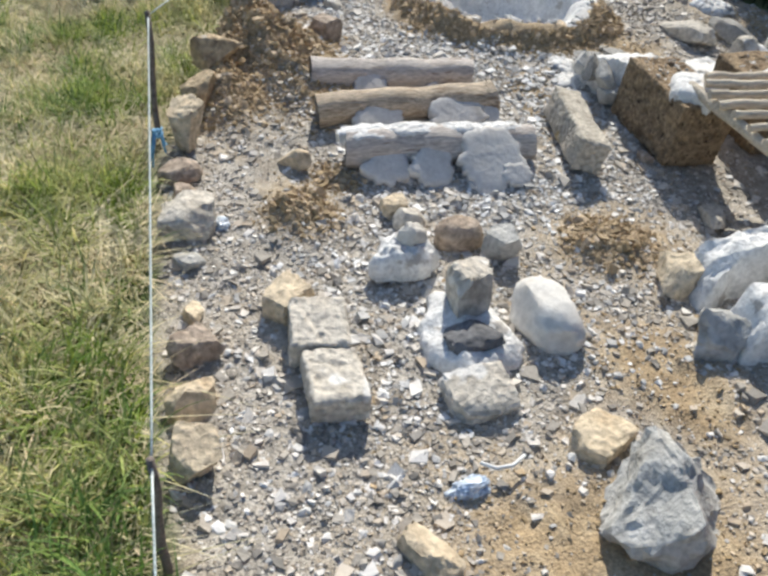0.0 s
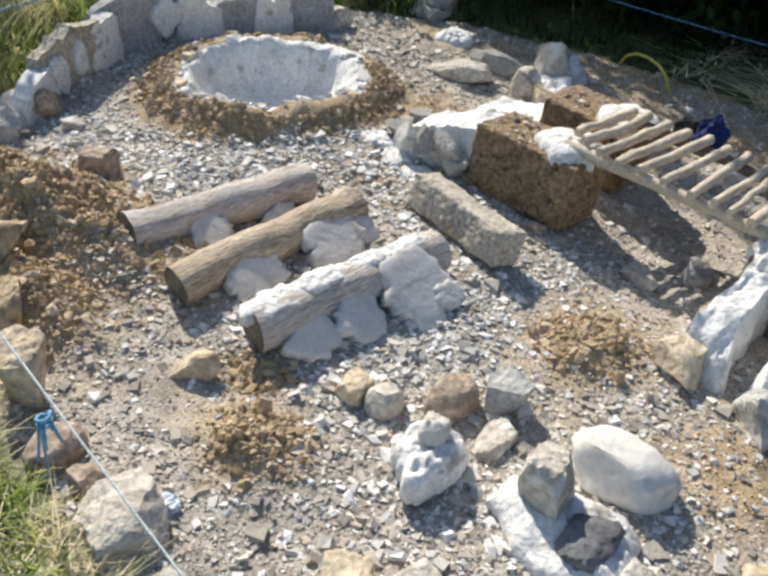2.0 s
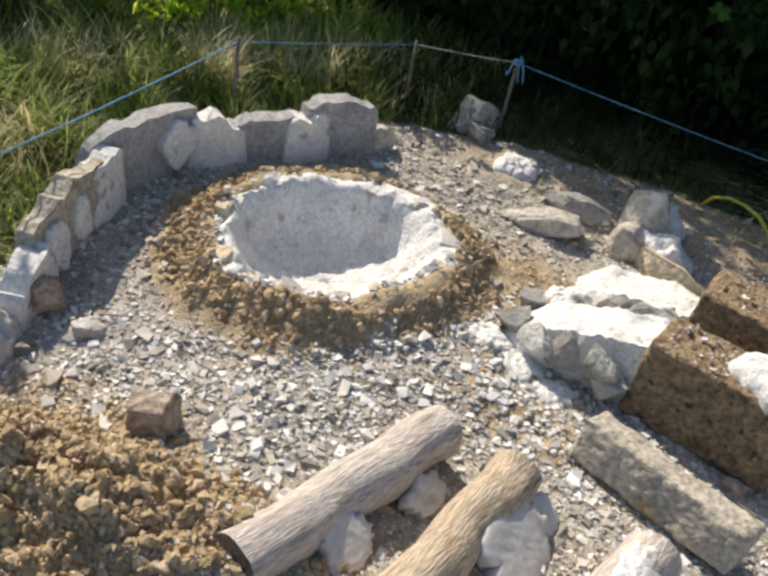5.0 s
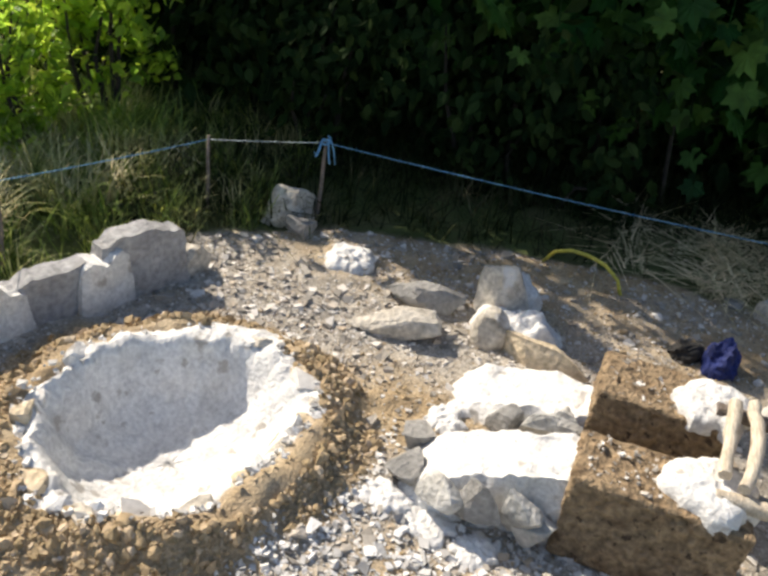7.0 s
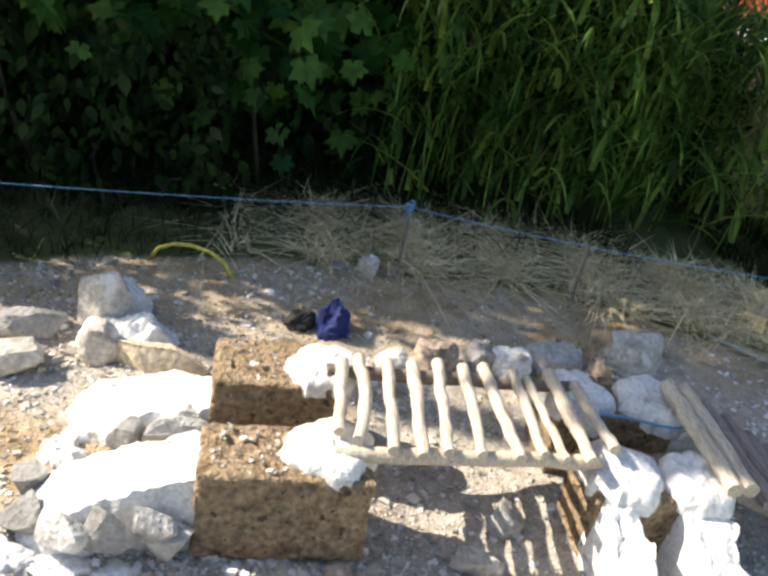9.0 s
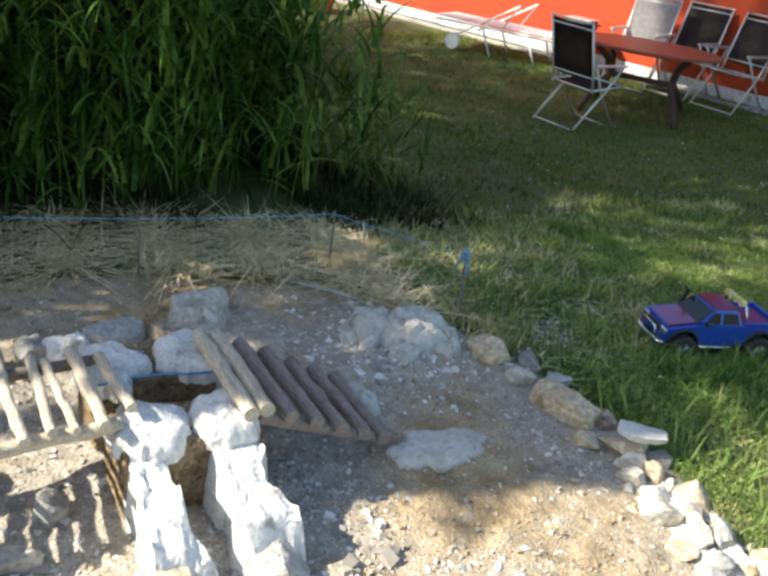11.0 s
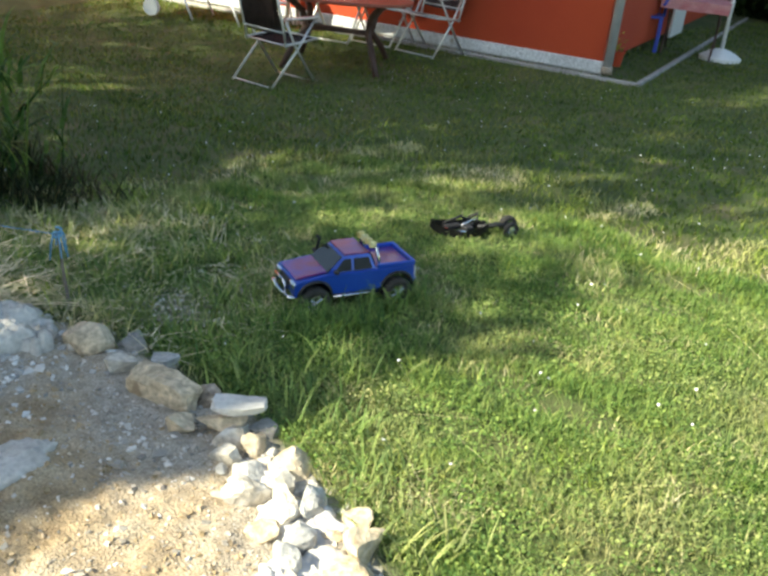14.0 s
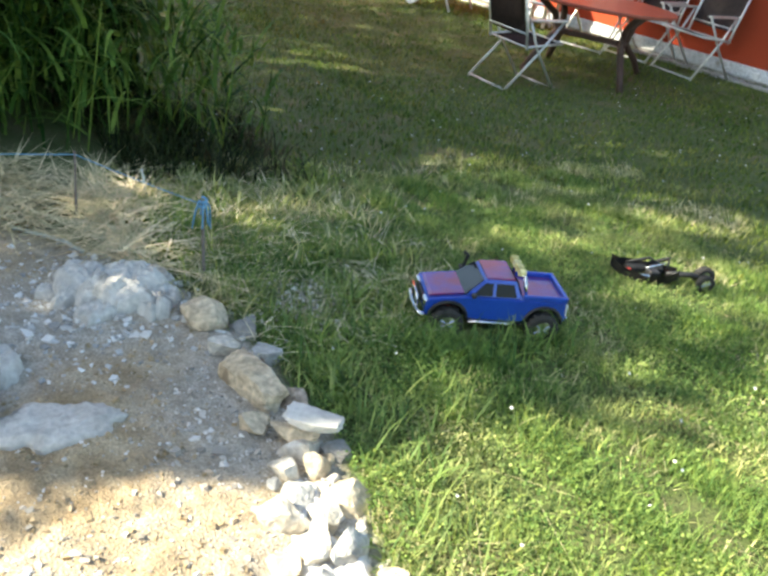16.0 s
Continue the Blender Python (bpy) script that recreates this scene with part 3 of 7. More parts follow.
# ---- crater, slabs, logs, blocks ----
def plaster_bowl():
    bm = bmesh.new()
    rings, sides = [], 150
    # profile: outward offset from the rim line, height
    prof = [(-1.0, -0.130), (-0.8, -0.127), (-0.62, -0.117), (-0.45, -0.098), (-0.3, -0.07), (-0.2, -0.03), (-0.12, 0.02), (-0.06, 0.052), (0.0, 0.062), (0.08, 0.058), (0.15, 0.045), (0.2, 0.02), (0.22, -0.02)]
    for k, (q, z) in enumerate(prof):
        ring = []
        for s in range(sides):
            a = 6.28318 * s / sides
            r0 = float(crater_radius(a))
            r = r0 * (1 + q * (1.0 if q < 0 else 1.1 + 0.7 * math.cos(a + 0.9)))
            r = max(r, 0.004)
            p = Vector((r * math.cos(a), r * math.sin(a), z))
            w = 0.12 if q < -0.25 else 0.3 if q < -0.1 else 1.0
            p.z += w * (0.016 * noise.noise(p * 12) + 0.012 * noise.noise(p * 30) + 0.007 * noise.noise(p * 70))
            k2 = 0.03 * noise.noise(Vector((math.cos(a), math.sin(a), 0)) * 3 + Vector((7, 3, 1))) + w * 0.03 * noise.noise(p * 14 + Vector((7, 3, 1)))
            p.x += math.cos(a) * k2
            p.y += math.sin(a) * k2
            p.z += 0.02 * math.cos(a - 1.0) * (1 if q > -0.3 else 0)
            ring.append(bm.verts.new(p))
        rings.append(ring)
    for a, b in zip(rings, rings[1:]):
        for s in range(sides):
            bm.faces.new((a[s], a[(s + 1) % sides], b[(s + 1) % sides], b[s]))
    bm.faces.new(rings[0])
    bmesh.ops.subdivide_edges(bm, edges=[e for e in bm.edges if e.calc_length() > 0.010 and len(e.link_faces) == 2 and min(len(f.verts) for f in e.link_faces) > 3], cuts=1, use_grid_fill=True)
    ob = part("plaster_bowl", bm, PLASTER, shade=True)
    ob.matrix_world = pose(*CRATER, 0.0)
    return tagged(ob, "round bowl of white plaster sunk in the soil", "bowl")


plaster_bowl()


def slab(ax, ay, bx, by, h0, h1, thick, mat, label, seed, lean=0):
    """An upright broken stone slab between two base points, with heights at both ends."""
    r = random.Random(seed)
    a, b = Vector((ax, ay, 0)), Vector((bx, by, 0))
    n, nz = 14, 7
    length = (b - a).length
    bm = bmesh.new()
    off = Vector((seed * 3.1, 0, 0))
    front, back = [], []
    for side, rows in ((-1, front), (1, back)):
        for k in range(nz + 1):
            row = []
            for i in range(n + 1):
                u, v = i / n, k / nz
                top = h0 + (h1 - h0) * u + 0.03 * noise.noise(Vector((u * 3, seed, 0))) + 0.02 * noise.noise(Vector((u * 9, seed, 5)))
                taper = math.sin(math.pi * min(max(u, 0.02), 0.98)) ** 0.35
                z = -0.05 + (top * (0.75 + 0.25 * taper) + 0.05) * v
                x = (u - 0.5) * length * (1 - 0.14 * v * v) + 0.01 * noise.noise(Vector((z * 9, u * 3, seed)))
                w = thick / 2 * (1 - 0.35 * v) * (0.55 + 0.45 * taper)
                y = side * w + 0.015 * noise.noise(Vector((x * 9, z * 9, side + seed))) + 0.006 * noise.noise(Vector((x * 30, z * 30, side + seed)))
                row.append(bm.verts.new((x, y, z)))
            rows.append(row)
    for rows, flip in ((front, False), (back, True)):
        for k in range(nz):
            for i in range(n):
                f = [rows[k][i], rows[k][i + 1], rows[k + 1][i + 1], rows[k + 1][i]]
                bm.faces.new(f[::-1] if flip else f)
    for i in range(n):
        bm.faces.new((front[nz][i], front[nz][i + 1], back[nz][i + 1], back[nz][i]))
    for k in range(nz):
        bm.faces.new((front[k][0], front[k + 1][0], back[k + 1][0], back[k][0]))
        bm.faces.new((front[k][n], back[k][n], back[k + 1][n], front[k + 1][n]))
    ob = part("stone_slab", bm, mat, shade=True)
    ob.data.set_sharp_from_angle(angle=radians(40))
    m = (a + b) / 2
    ob.matrix_world = pose(m.x, m.y, ground_z(m.x, m.y), lean, 0, math.degrees(math.atan2(by - ay, bx - ax)))
    return tagged(ob, label, "slab", "upright slabs behind the crater")


slab(0.78, 4.04, 1.22, 4.27, 0.20, 0.22, 0.09, MOSSY, "upright tan stone slab streaked with white plaster", 2)
slab(1.16, 4.33, 1.70, 4.37, 0.22, 0.25, 0.10, SLABGREY, "upright grey stone slab with plastered edge", 5)
slab(1.76, 4.33, 2.06, 4.17, 0.15, 0.17, 0.10, SLABGREY, "low upright grey stone slab", 8)
slab(2.03, 4.19, 2.34, 4.05, 0.24, 0.22, 0.12, SLABGREY, "tall upright grey stone slab", 11)


def log(ax, ay, bx, by, r, label, seed, z=None, bark=None):
    length = math.hypot(bx - ax, by - ay)
    bm = bmesh.new()
    n, sides = 22, 26
    pts = [((i / n - 0.5) * length, 0.006 * math.sin(i * 0.7 + seed), 0.004 * math.cos(i * 0.9 + seed)) for i in range(n + 1)]
    rings = tube(bm, pts, [r * (1 + 0.04 * math.sin(i * 0.5 + seed)) for i in range(n + 1)], sides)
    for i, ring in enumerate(rings):
        for k, v in enumerate(ring):
            a = 6.2832 * k / sides
            v.co += (v.co - Vector(pts[i])) * (0.10 * noise.noise(Vector((v.co.x * 2.5, math.cos(a) * 1.5, math.sin(a) * 1.5 + seed))) + 0.06 * noise.noise(Vector((v.co.x * 5, math.cos(a) * 7, math.sin(a) * 7 + seed))))
    for f in bm.faces:
        if len(f.verts) > 4:
            f.material_index = 1
    ob = part("log", bm, [bark or BARK, ENDGRAIN], shade=True)
    ob.data.set_sharp_from_angle(angle=radians(35))
    mx, my = (ax + bx) / 2, (ay + by) / 2
    ob.matrix_world = pose(mx, my, (ground_z(mx, my) + r * 0.8) if z is None else z, 0, 0, math.degrees(math.atan2(by - ay, bx - ax)))
    return tagged(ob, label, "log", "log steps")


log(0.55, 2.99, 1.20, 2.915, 0.067, "short weathered grey log bedded in gravel", 1, bark=GREYBARK)
log(0.525, 2.695, 1.22, 2.705, 0.064, "short tan log with peeling bark", 4)
log(0.572, 2.405, 1.235, 2.36, 0.066, "short log smeared with white plaster along its top", 9, bark=GREYBARK)
PRESSED = "slab of pale plaster smeared against a log"
for x, y, sx, sy, sz, s in ((0.77, 2.87, 0.15, 0.14, 0.028, 3), (1.02, 2.83, 0.13, 0.10, 0.022, 4), (0.74, 2.60, 0.20, 0.14, 0.028, 5), (1.04, 2.595, 0.25, 0.18, 0.035, 6), (1.17, 2.60, 0.12, 0.11, 0.025, 12),
                            (0.70, 2.305, 0.17, 0.17, 0.03, 7), (0.85, 2.28, 0.16, 0.17, 0.035, 8), (1.06, 2.265, 0.25, 0.25, 0.045, 9), (1.13, 2.20, 0.12, 0.10, 0.03, 11)):
    crust(x, y, sx * 1.02, sy, sz * 0.45, 0, OLDPLASTER, PRESSED, z=ground_z(x, y) + 0.022 + 0.12 * sy, tilt=(34, 0), seed=s, flat=1.3, lumpy=0.16, ragged=1.45)
# plaster smeared along the top of the nearest log
SMEAR = "thin smear of white plaster along a log's top"
for x, y, sx, sy, z, s in ((0.66, 2.41, 0.22, 0.10, 0.116, 13), (0.81, 2.40, 0.22, 0.09, 0.120, 14), (0.97, 2.388, 0.20, 0.075, 0.120, 15), (1.12, 2.375, 0.16, 0.07, 0.119, 16)):
    crust(x, y, sx, sy, 0.011, -4, PLASTER, SMEAR, z=z - 0.004, seed=s, flat=0.3, lumpy=0.6, ragged=1.6)
# plaster between the slabs and smeared over their faces
FILL = "white plaster trowelled into the joint between slabs"
slab(1.08, 4.20, 1.30, 4.31, 0.17, 0.21, 0.11, PLASTER, FILL, 16)
slab(1.62, 4.35, 1.84, 4.27, 0.20, 0.13, 0.12, PLASTER, FILL, 17)
slab(1.95, 4.19, 2.13, 4.12, 0.16, 0.19, 0.12, PLASTER, FILL, 18)
slab(0.66, 3.93, 0.86, 4.06, 0.09, 0.17, 0.12, PLASTER, "white plaster smeared over the end of a slab", 19)
for x, y, sx, sy, z, turn, s in ((0.92, 4.06, 0.10, 0.15, 0.09, 28, 44), (1.04, 4.12, 0.08, 0.14, 0.10, 28, 45), (1.56, 4.295, 0.16, 0.16, 0.11, 4, 46)):
    crust(x, y, sx, sy, 0.012, turn, PLASTER, "streak of white plaster on a slab's face", z=ground_z(x, y) + z, tilt=(82, 0), seed=s, flat=0.4, lumpy=0.8, ragged=0.7)
crust(0.74, 4.06, 0.26, 0.20, 0.06, 30, MORTAR, "spread grey mortar at the end of the slabs", seed=19)
crust(0.60, 3.92, 0.22, 0.16, 0.06, 50, MORTAR, "spread grey mortar at the end of the slabs", seed=20)


def tuff_block(x0, x1, y0, y1, h, seed, label, name="tuff_block", mat=None, pits=1.0, group="bridge blocks", place=None):
    """A porous building block with pitted faces and crumbled edges."""
    half = Vector(((x1 - x0) / 2, (y1 - y0) / 2, h / 2))
    bm = bmesh.new()
    bmesh.ops.create_cube(bm, size=2.0)
    bmesh.ops.subdivide_edges(bm, edges=bm.edges[:], cuts=33, use_grid_fill=True)
    off = Vector((seed * 7.7, 0, 0))
    for v in bm.verts:
        p = Vector([v.co[i] * half[i] for i in range(3)])
        r = 0.012 + 0.010 * noise.noise(p * 16 + off)
        core = Vector([min(max(p[i], r - half[i]), half[i] - r) for i in range(3)])
        d = (p - core).normalized()
        k = noise.noise(p * 34 + off)
        pit = -0.035 * pits * max(0.0, k - 0.28)
        v.co = core + d * (r + pit + 0.006 * noise.noise(p * 9 + off) + 0.004 * noise.noise(p * 60 + off))
    ob = part(name, bm, mat or TUFF, shade=True)
    ob.data.set_sharp_from_angle(angle=radians(40))
    ob.matrix_world = place or pose((x0 + x1) / 2, (y0 + y1) / 2, h / 2 - 0.02, 0, 0, 0)
    return tagged(ob, label, "block", group) if label else ob


tuff_block(0, 0.23, 0, 0.42, 0.24, 1, "large porous brown tuff block carrying the bridge", place=pose(1.828, 2.427, 0.098, 0, 5, 0))
tuff_block(2.10, 2.33, 2.25, 2.625, 0.245, 2, "large porous brown tuff block carrying the bridge")
tuff_block(1.75, 1.96, 1.25, 1.63, 0.225, 3, "porous brown tuff block at the bridge's far end")
tuff_block(2.10, 2.32, 1.25, 1.63, 0.225, 4, "porous brown tuff block at the bridge's far end")


def wedge_body(x0, x1, y0, y1, z0, z1, seed, along, rough=1.0):
    """The rough body of a ramp that falls from z0 at the first end to z1 at the other."""
    n, k = 36, 24
    bm = bmesh.new()
    g = []
    for i in range(n + 1):
        row = []
        for j in range(k + 1):
            u, v = i / n, j / k
            x, y = x0 + (x1 - x0) * (v if along == "y" else u), y0 + (y1 - y0) * (u if along == "y" else v)
            e = min(1.0, 8.0 * v + 0.05, 8 * (1 - v) + 0.05) * min(1.0, 5 * (1 - u) + 0.1)
            p = Vector((x, y, 0))
            wig = 0.05 * noise.noise(p * 8 + Vector((seed, 0, 0))) + 0.012 * noise.noise(p * 24 + Vector((seed, 0, 0)))
            side = (v - 0.5) * 0.05 * u + wig * (0.25 + 0.75 * min(1, 4 * u))
            if along == "y":
                p.x += side
            else:
                p.y += side
            top = z0 + (z1 - z0) * (u ** 1.5)
            lo = ground_z(p.x, p.y) - 0.03
            c = Vector((round(p.x * 16 + 3 * wig), round(p.y * 16 + 5 * wig), seed))
            chunk = 0.012 * (noise.cell(c) - 0.5)
            p.z = lo + (top - lo) * (0.12 + 0.88 * e ** 0.6) + rough * (chunk + 0.03 * noise.noise(p * 11 + Vector((0, seed, 0))) + 0.018 * noise.noise(p * 26) + 0.012 * noise.noise(p * 55)) * min(1, 6 * u + 0.1)
            row.append(bm.verts.new(p))
        g.append(row)
    for i in range(n):
        for j in range(k):
            bm.faces.new((g[i][j], g[i][j + 1], g[i + 1][j + 1], g[i + 1][j]))
    rim = [g[0][j] for j in range(k + 1)] + [g[i][k] for i in range(1, n + 1)] + [g[n][j] for j in range(k - 1, -1, -1)] + [g[i][0] for i in range(n - 1, 0, -1)]
    low = [bm.verts.new((v.co.x, v.co.y, ground_z(v.co.x, v.co.y) - 0.05)) for v in rim]
    for i in range(len(rim)):
        j = (i + 1) % len(rim)
        bm.faces.new((rim[i], low[i], low[j], rim[j]))
    bmesh.ops.recalc_face_normals(bm, faces=bm.faces)
    return bm


def wedge(x0, x1, y0, y1, z0, z1, seed, label, along="y", stones=(), mat=None, rough=0.5):
    """A ramp of rubble and plaster, with grey stones showing in its side and a white crust trowelled on top."""
    top = empty("plaster_ramp", Matrix(), label, "ramp")
    part("rubble_body", wedge_body(x0, x1, y0, y1, z0, z1, seed, along, rough=rough), mat or OLDPLASTER, top, "rough grey plaster and rubble", True).data.set_sharp_from_angle(angle=radians(35))
    for i, (x, y, z, sx, sy, sz, turn, rx, ry) in enumerate(stones):
        o = part("embedded_stone", rock_bm(sx, sy * 1.05, sz * 1.05, seed * 31 + i, 7, 0.03, 0.3, 3, 0.2, (0.3, 0.55)), (GREY, DULLSTONE)[i % 2], top, "angular grey stone")
        o.matrix_world = pose(x + 0.026, y, z, rx, ry, turn)
    return top


wedge(1.722, 1.945, 2.60, 3.06, 0.195, 0.015, 1, "stone ramp crusted with white plaster, against a tuff block", stones=(
    (1.70, 2.72, 0.02, 0.10, 0.12, 0.13, 20, 0, -20), (1.685, 2.82, 0.03, 0.09, 0.13, 0.11, -10, 0, -25), (1.69, 2.93, 0.01, 0.12, 0.11, 0.10, 30, 0, -20), (1.75, 3.05, -0.01, 0.13, 0.10, 0.07, 5, 10, 0), (1.67, 2.68, 0.0, 0.07, 0.09, 0.07, 50, 0, 0), (1.88, 3.05, -0.01, 0.10, 0.09, 0.06, 60, 0, 0)), mat=PLASTER)
wedge(2.10, 2.325, 2.58, 3.03, 0.115, 0.01, 2, "stone ramp crusted with white plaster, against a tuff block", stones=(
    (2.07, 2.72, 0.01, 0.08, 0.16, 0.13, 10, 0, -20), (2.06, 2.84, 0.0, 0.07, 0.10, 0.09, -20, 0, -15), (2.09, 2.67, 0.0, 0.07, 0.1, 0.11, 0, 0, 0)), mat=PLASTER)


def stick(ax, ay, az, bx, by, bz, r, mat, seed, parent, name="stick", bow=0.0):
    a, b = Vector((ax, ay, az)), Vector((bx, by, bz))
    d = b - a
    rr = random.Random(seed)
    n = 9
    bm = bmesh.new()
    side = Vector((-d.y, d.x, 0)).normalized()
    pts = [a + d * (i / n) + side * (bow * math.sin(math.pi * i / n) + rr.uniform(-0.003, 0.003)) + Vector((0, 0, rr.uniform(-0.003, 0.003))) for i in range(n + 1)]
    tube(bm, [p - a for p in pts], [r * (1.08 - 0.16 * i / n + rr.uniform(-0.06, 0.1)) for i in range(n + 1)], 10, True, 0.05, seed)
    ob = part(name, bm, mat, shade=True)
    ob.data.set_sharp_from_angle(angle=radians(50))
    ob.matrix_world = Matrix.Translation(a)
    if parent:
        ob.parent = parent
    return ob


bridge = empty("stick_bridge", Matrix(), "small bridge of peeled sticks laid on two rails", "bridge")
DECK = [(2.15, 2.28, 1.84, 2.31, 0.017, 0.0), (2.17, 2.235, 1.81, 2.265, 0.017, 0.02), (2.165, 2.15, 1.775, 2.18, 0.016, 0), (2.17, 2.077, 1.765, 2.11, 0.017, 0), (2.18, 2.005, 1.78, 2.04, 0.016, 0),
        (2.17, 1.933, 1.785, 1.957, 0.015, 0.005), (2.185, 1.866, 1.78, 1.858, 0.016, 0), (2.165, 1.779, 1.795, 1.79, 0.014, 0), (2.145, 1.747, 1.785, 1.735, 0.012, 0), (2.18, 1.669, 1.785, 1.667, 0.018, 0), (2.13, 1.604, 1.84, 1.586, 0.016, 0)]
for i, (ax, ay, bx, by, r, bow) in enumerate(DECK):
    stick(ax, ay, 0.29, bx, by, 0.292, r, STICK, i + 1, bridge, "deck_stick", bow)
stick(1.80, 2.32, 0.255, 1.83, 1.62, 0.258, 0.02, STICK, 31, bridge, "rail", 0)
stick(2.15, 2.32, 0.255, 2.16, 1.60, 0.258, 0.02, DARKSTICK, 32, bridge, "rail", 0)
ramp = empty("stick_ramp", Matrix(), "short ramp of barked sticks leading down from the bridge", "ramp")
for i, (y, z, m) in enumerate(((1.30, 0.285, STICK), (1.25, 0.28, STICK), (1.17, 0.235, RAMPSTICK), (1.08, 0.19, RAMPSTICK), (0.99, 0.14, RAMPSTICK), (0.90, 0.095, RAMPSTICK), (0.82, 0.05, RAMPSTICK))):
    stick(2.17 - 0.004 * i, y - 0.01, z, 1.72 + 0.008 * i, y, z, 0.023, m, 40 + i, ramp, "deck_stick")
stick(1.77, 1.26, 0.235, 1.80, 0.80, 0.02, 0.018, RAMPSTICK, 51, ramp, "rail")
stick(2.12, 1.26, 0.235, 2.11, 0.80, 0.02, 0.018, RAMPSTICK, 52, ramp, "rail")

# ---- stones round and in the course ----
ROUND = "stones edging the course"
for x, y, sx, sy, sz, turn, m, lab in (
        (-0.04, 1.21, 0.12, 0.16, 0.10, 20, SAND, "tan angular stone edging the grass"), (-0.03, 1.38, 0.13, 0.16, 0.09, -25, SAND, "tan angular stone edging the grass"),
        (-0.01, 1.58, 0.15, 0.14, 0.09, 10, BROWN, "brown pitted stone edging the grass"), (0.00, 1.72, 0.08, 0.08, 0.05, 40, SAND, "small rusty tan stone edging the grass"),
        (0.02, 2.12, 0.17, 0.18, 0.10, -15, LIME, "pale flat stone edging the grass"), (0.01, 1.95, 0.10, 0.08, 0.05, 30, GREY, "small grey stone edging the grass"),
        (0.02, 2.27, 0.10, 0.08, 0.06, 5, BROWN, "small brown stone edging the grass"), (0.01, 2.40, 0.15, 0.12, 0.08, 0, BROWN, "rounded rusty brown stone edging the grass"),
        (0.05, 2.63, 0.13, 0.17, 0.18, 5, SAND, "tall tan stone standing at the grass edge"), (0.11, 2.86, 0.15, 0.14, 0.13, 30, CLAYROCK, "ochre crumbly stone at the earth bank"),
        (0.20, 3.08, 0.20, 0.15, 0.12, 15, CLAYROCK, "ochre crumbly stone at the earth bank")):
    stone(x, y, sx, sy, sz, turn, m, lab, group=ROUND)
for x, y, sx, sy, sz, turn, m, lab in (
        (0.25, 1.69, 0.14, 0.11, 0.09, 40, SAND, "tan blocky stone on the gravel"), 
        (0.62, 1.83, 0.17, 0.12, 0.07, 10, GREY, "grey stone under a plaster cap"), (0.83, 1.92, 0.16, 0.12, 0.10, 0, BROWN, "rounded brownish stone on the gravel"),
        (0.95, 1.83, 0.13, 0.12, 0.12, 20, GREY, "grey stone with a pale top"), (0.81, 1.76, 0.15, 0.08, 0.05, 10, LIME, "small flat pale stone"),
        (0.70, 2.03, 0.11, 0.10, 0.08, 0, LIME, "rounded pale stone on the gravel"), (0.945, 1.49, 0.18, 0.27, 0.13, 12, WHITESTONE, "large smooth rounded white stone"),
        (0.92, 1.09, 0.17, 0.13, 0.06, 30, SAND, "flat reddish stone in the soil"),
        (0.42, 0.86, 0.08, 0.16, 0.06, 30, SAND, "small long pale stone"), (1.42, 1.61, 0.22, 0.17, 0.10, 15, SAND, "tan rock capped with plaster"),
        (0.67, 2.11, 0.09, 0.08, 0.07, 0, SAND, "small tan blocky stone"),
        (0.40, 2.42, 0.13, 0.09, 0.08, -30, SAND, "small yellowish stone on the gravel"), (0.70, 3.42, 0.15, 0.13, 0.10, 0, BROWN, "brownish stone beside the earth bank"),
        (0.81, 3.80, 0.09, 0.08, 0.05, 0, LIME, "small white stone on the gravel"), (2.42, 3.29, 0.14, 0.33, 0.10, 18, LIME, "pale grey wedge-shaped stone lying on its side"),
        (2.62, 3.25, 0.16, 0.30, 0.09, 12, DULLSTONE, "dull grey angular stone lying on the soil"), (2.50, 2.80, 0.16, 0.34, 0.10, -6, SAND, "rusty tan angular stone lying on its side"),
        (2.73, 3.00, 0.17, 0.19, 0.21, 15, LIME, "pointed pale stone with plaster on it"), (2.53, 2.99, 0.13, 0.13, 0.14, 0, LIME, "rounded pale stone in plaster"),
        (2.95, 3.93, 0.18, 0.24, 0.15, 25, LIME, "pale grey angular stone by the fence"), (2.84, 3.84, 0.12, 0.12, 0.08, 0, DULLSTONE, "small grey stone by the fence"),
        (2.36, 4.03, 0.12, 0.10, 0.12, 0, LIME, "pale stone beside the tall slab"), (3.27, 2.06, 0.11, 0.09, 0.09, 0, LIME, "small pale stone by the straw"), (3.30, 2.17, 0.08, 0.08, 0.05, 30, DULLSTONE, "small grey stone by the straw"), (3.28, 1.95, 0.07, 0.06, 0.04, 60, BROWN, "small brown stone by the straw"),
        (2.76, 1.09, 0.19, 0.31, 0.13, 20, LIME, "large pale stone behind the bridge"), (1.73, 1.91, 0.10, 0.13, 0.07, 20, LIME, "pale angular stone under the bridge"),
        (1.90, 1.79, 0.11, 0.10, 0.10, 0, GREY, "grey stone under the bridge"), (1.67, 2.28, 0.05, 0.07, 0.05, 0, BROWN, "small brown stone against the block")):
    stone(x, y, sx, sy, sz, turn, m, lab)
stone(0.965, 0.86, 0.36, 0.27, 0.17, 24, GREY, "large rough grey boulder", rough=0.10, cuts=6, sink=0.4)
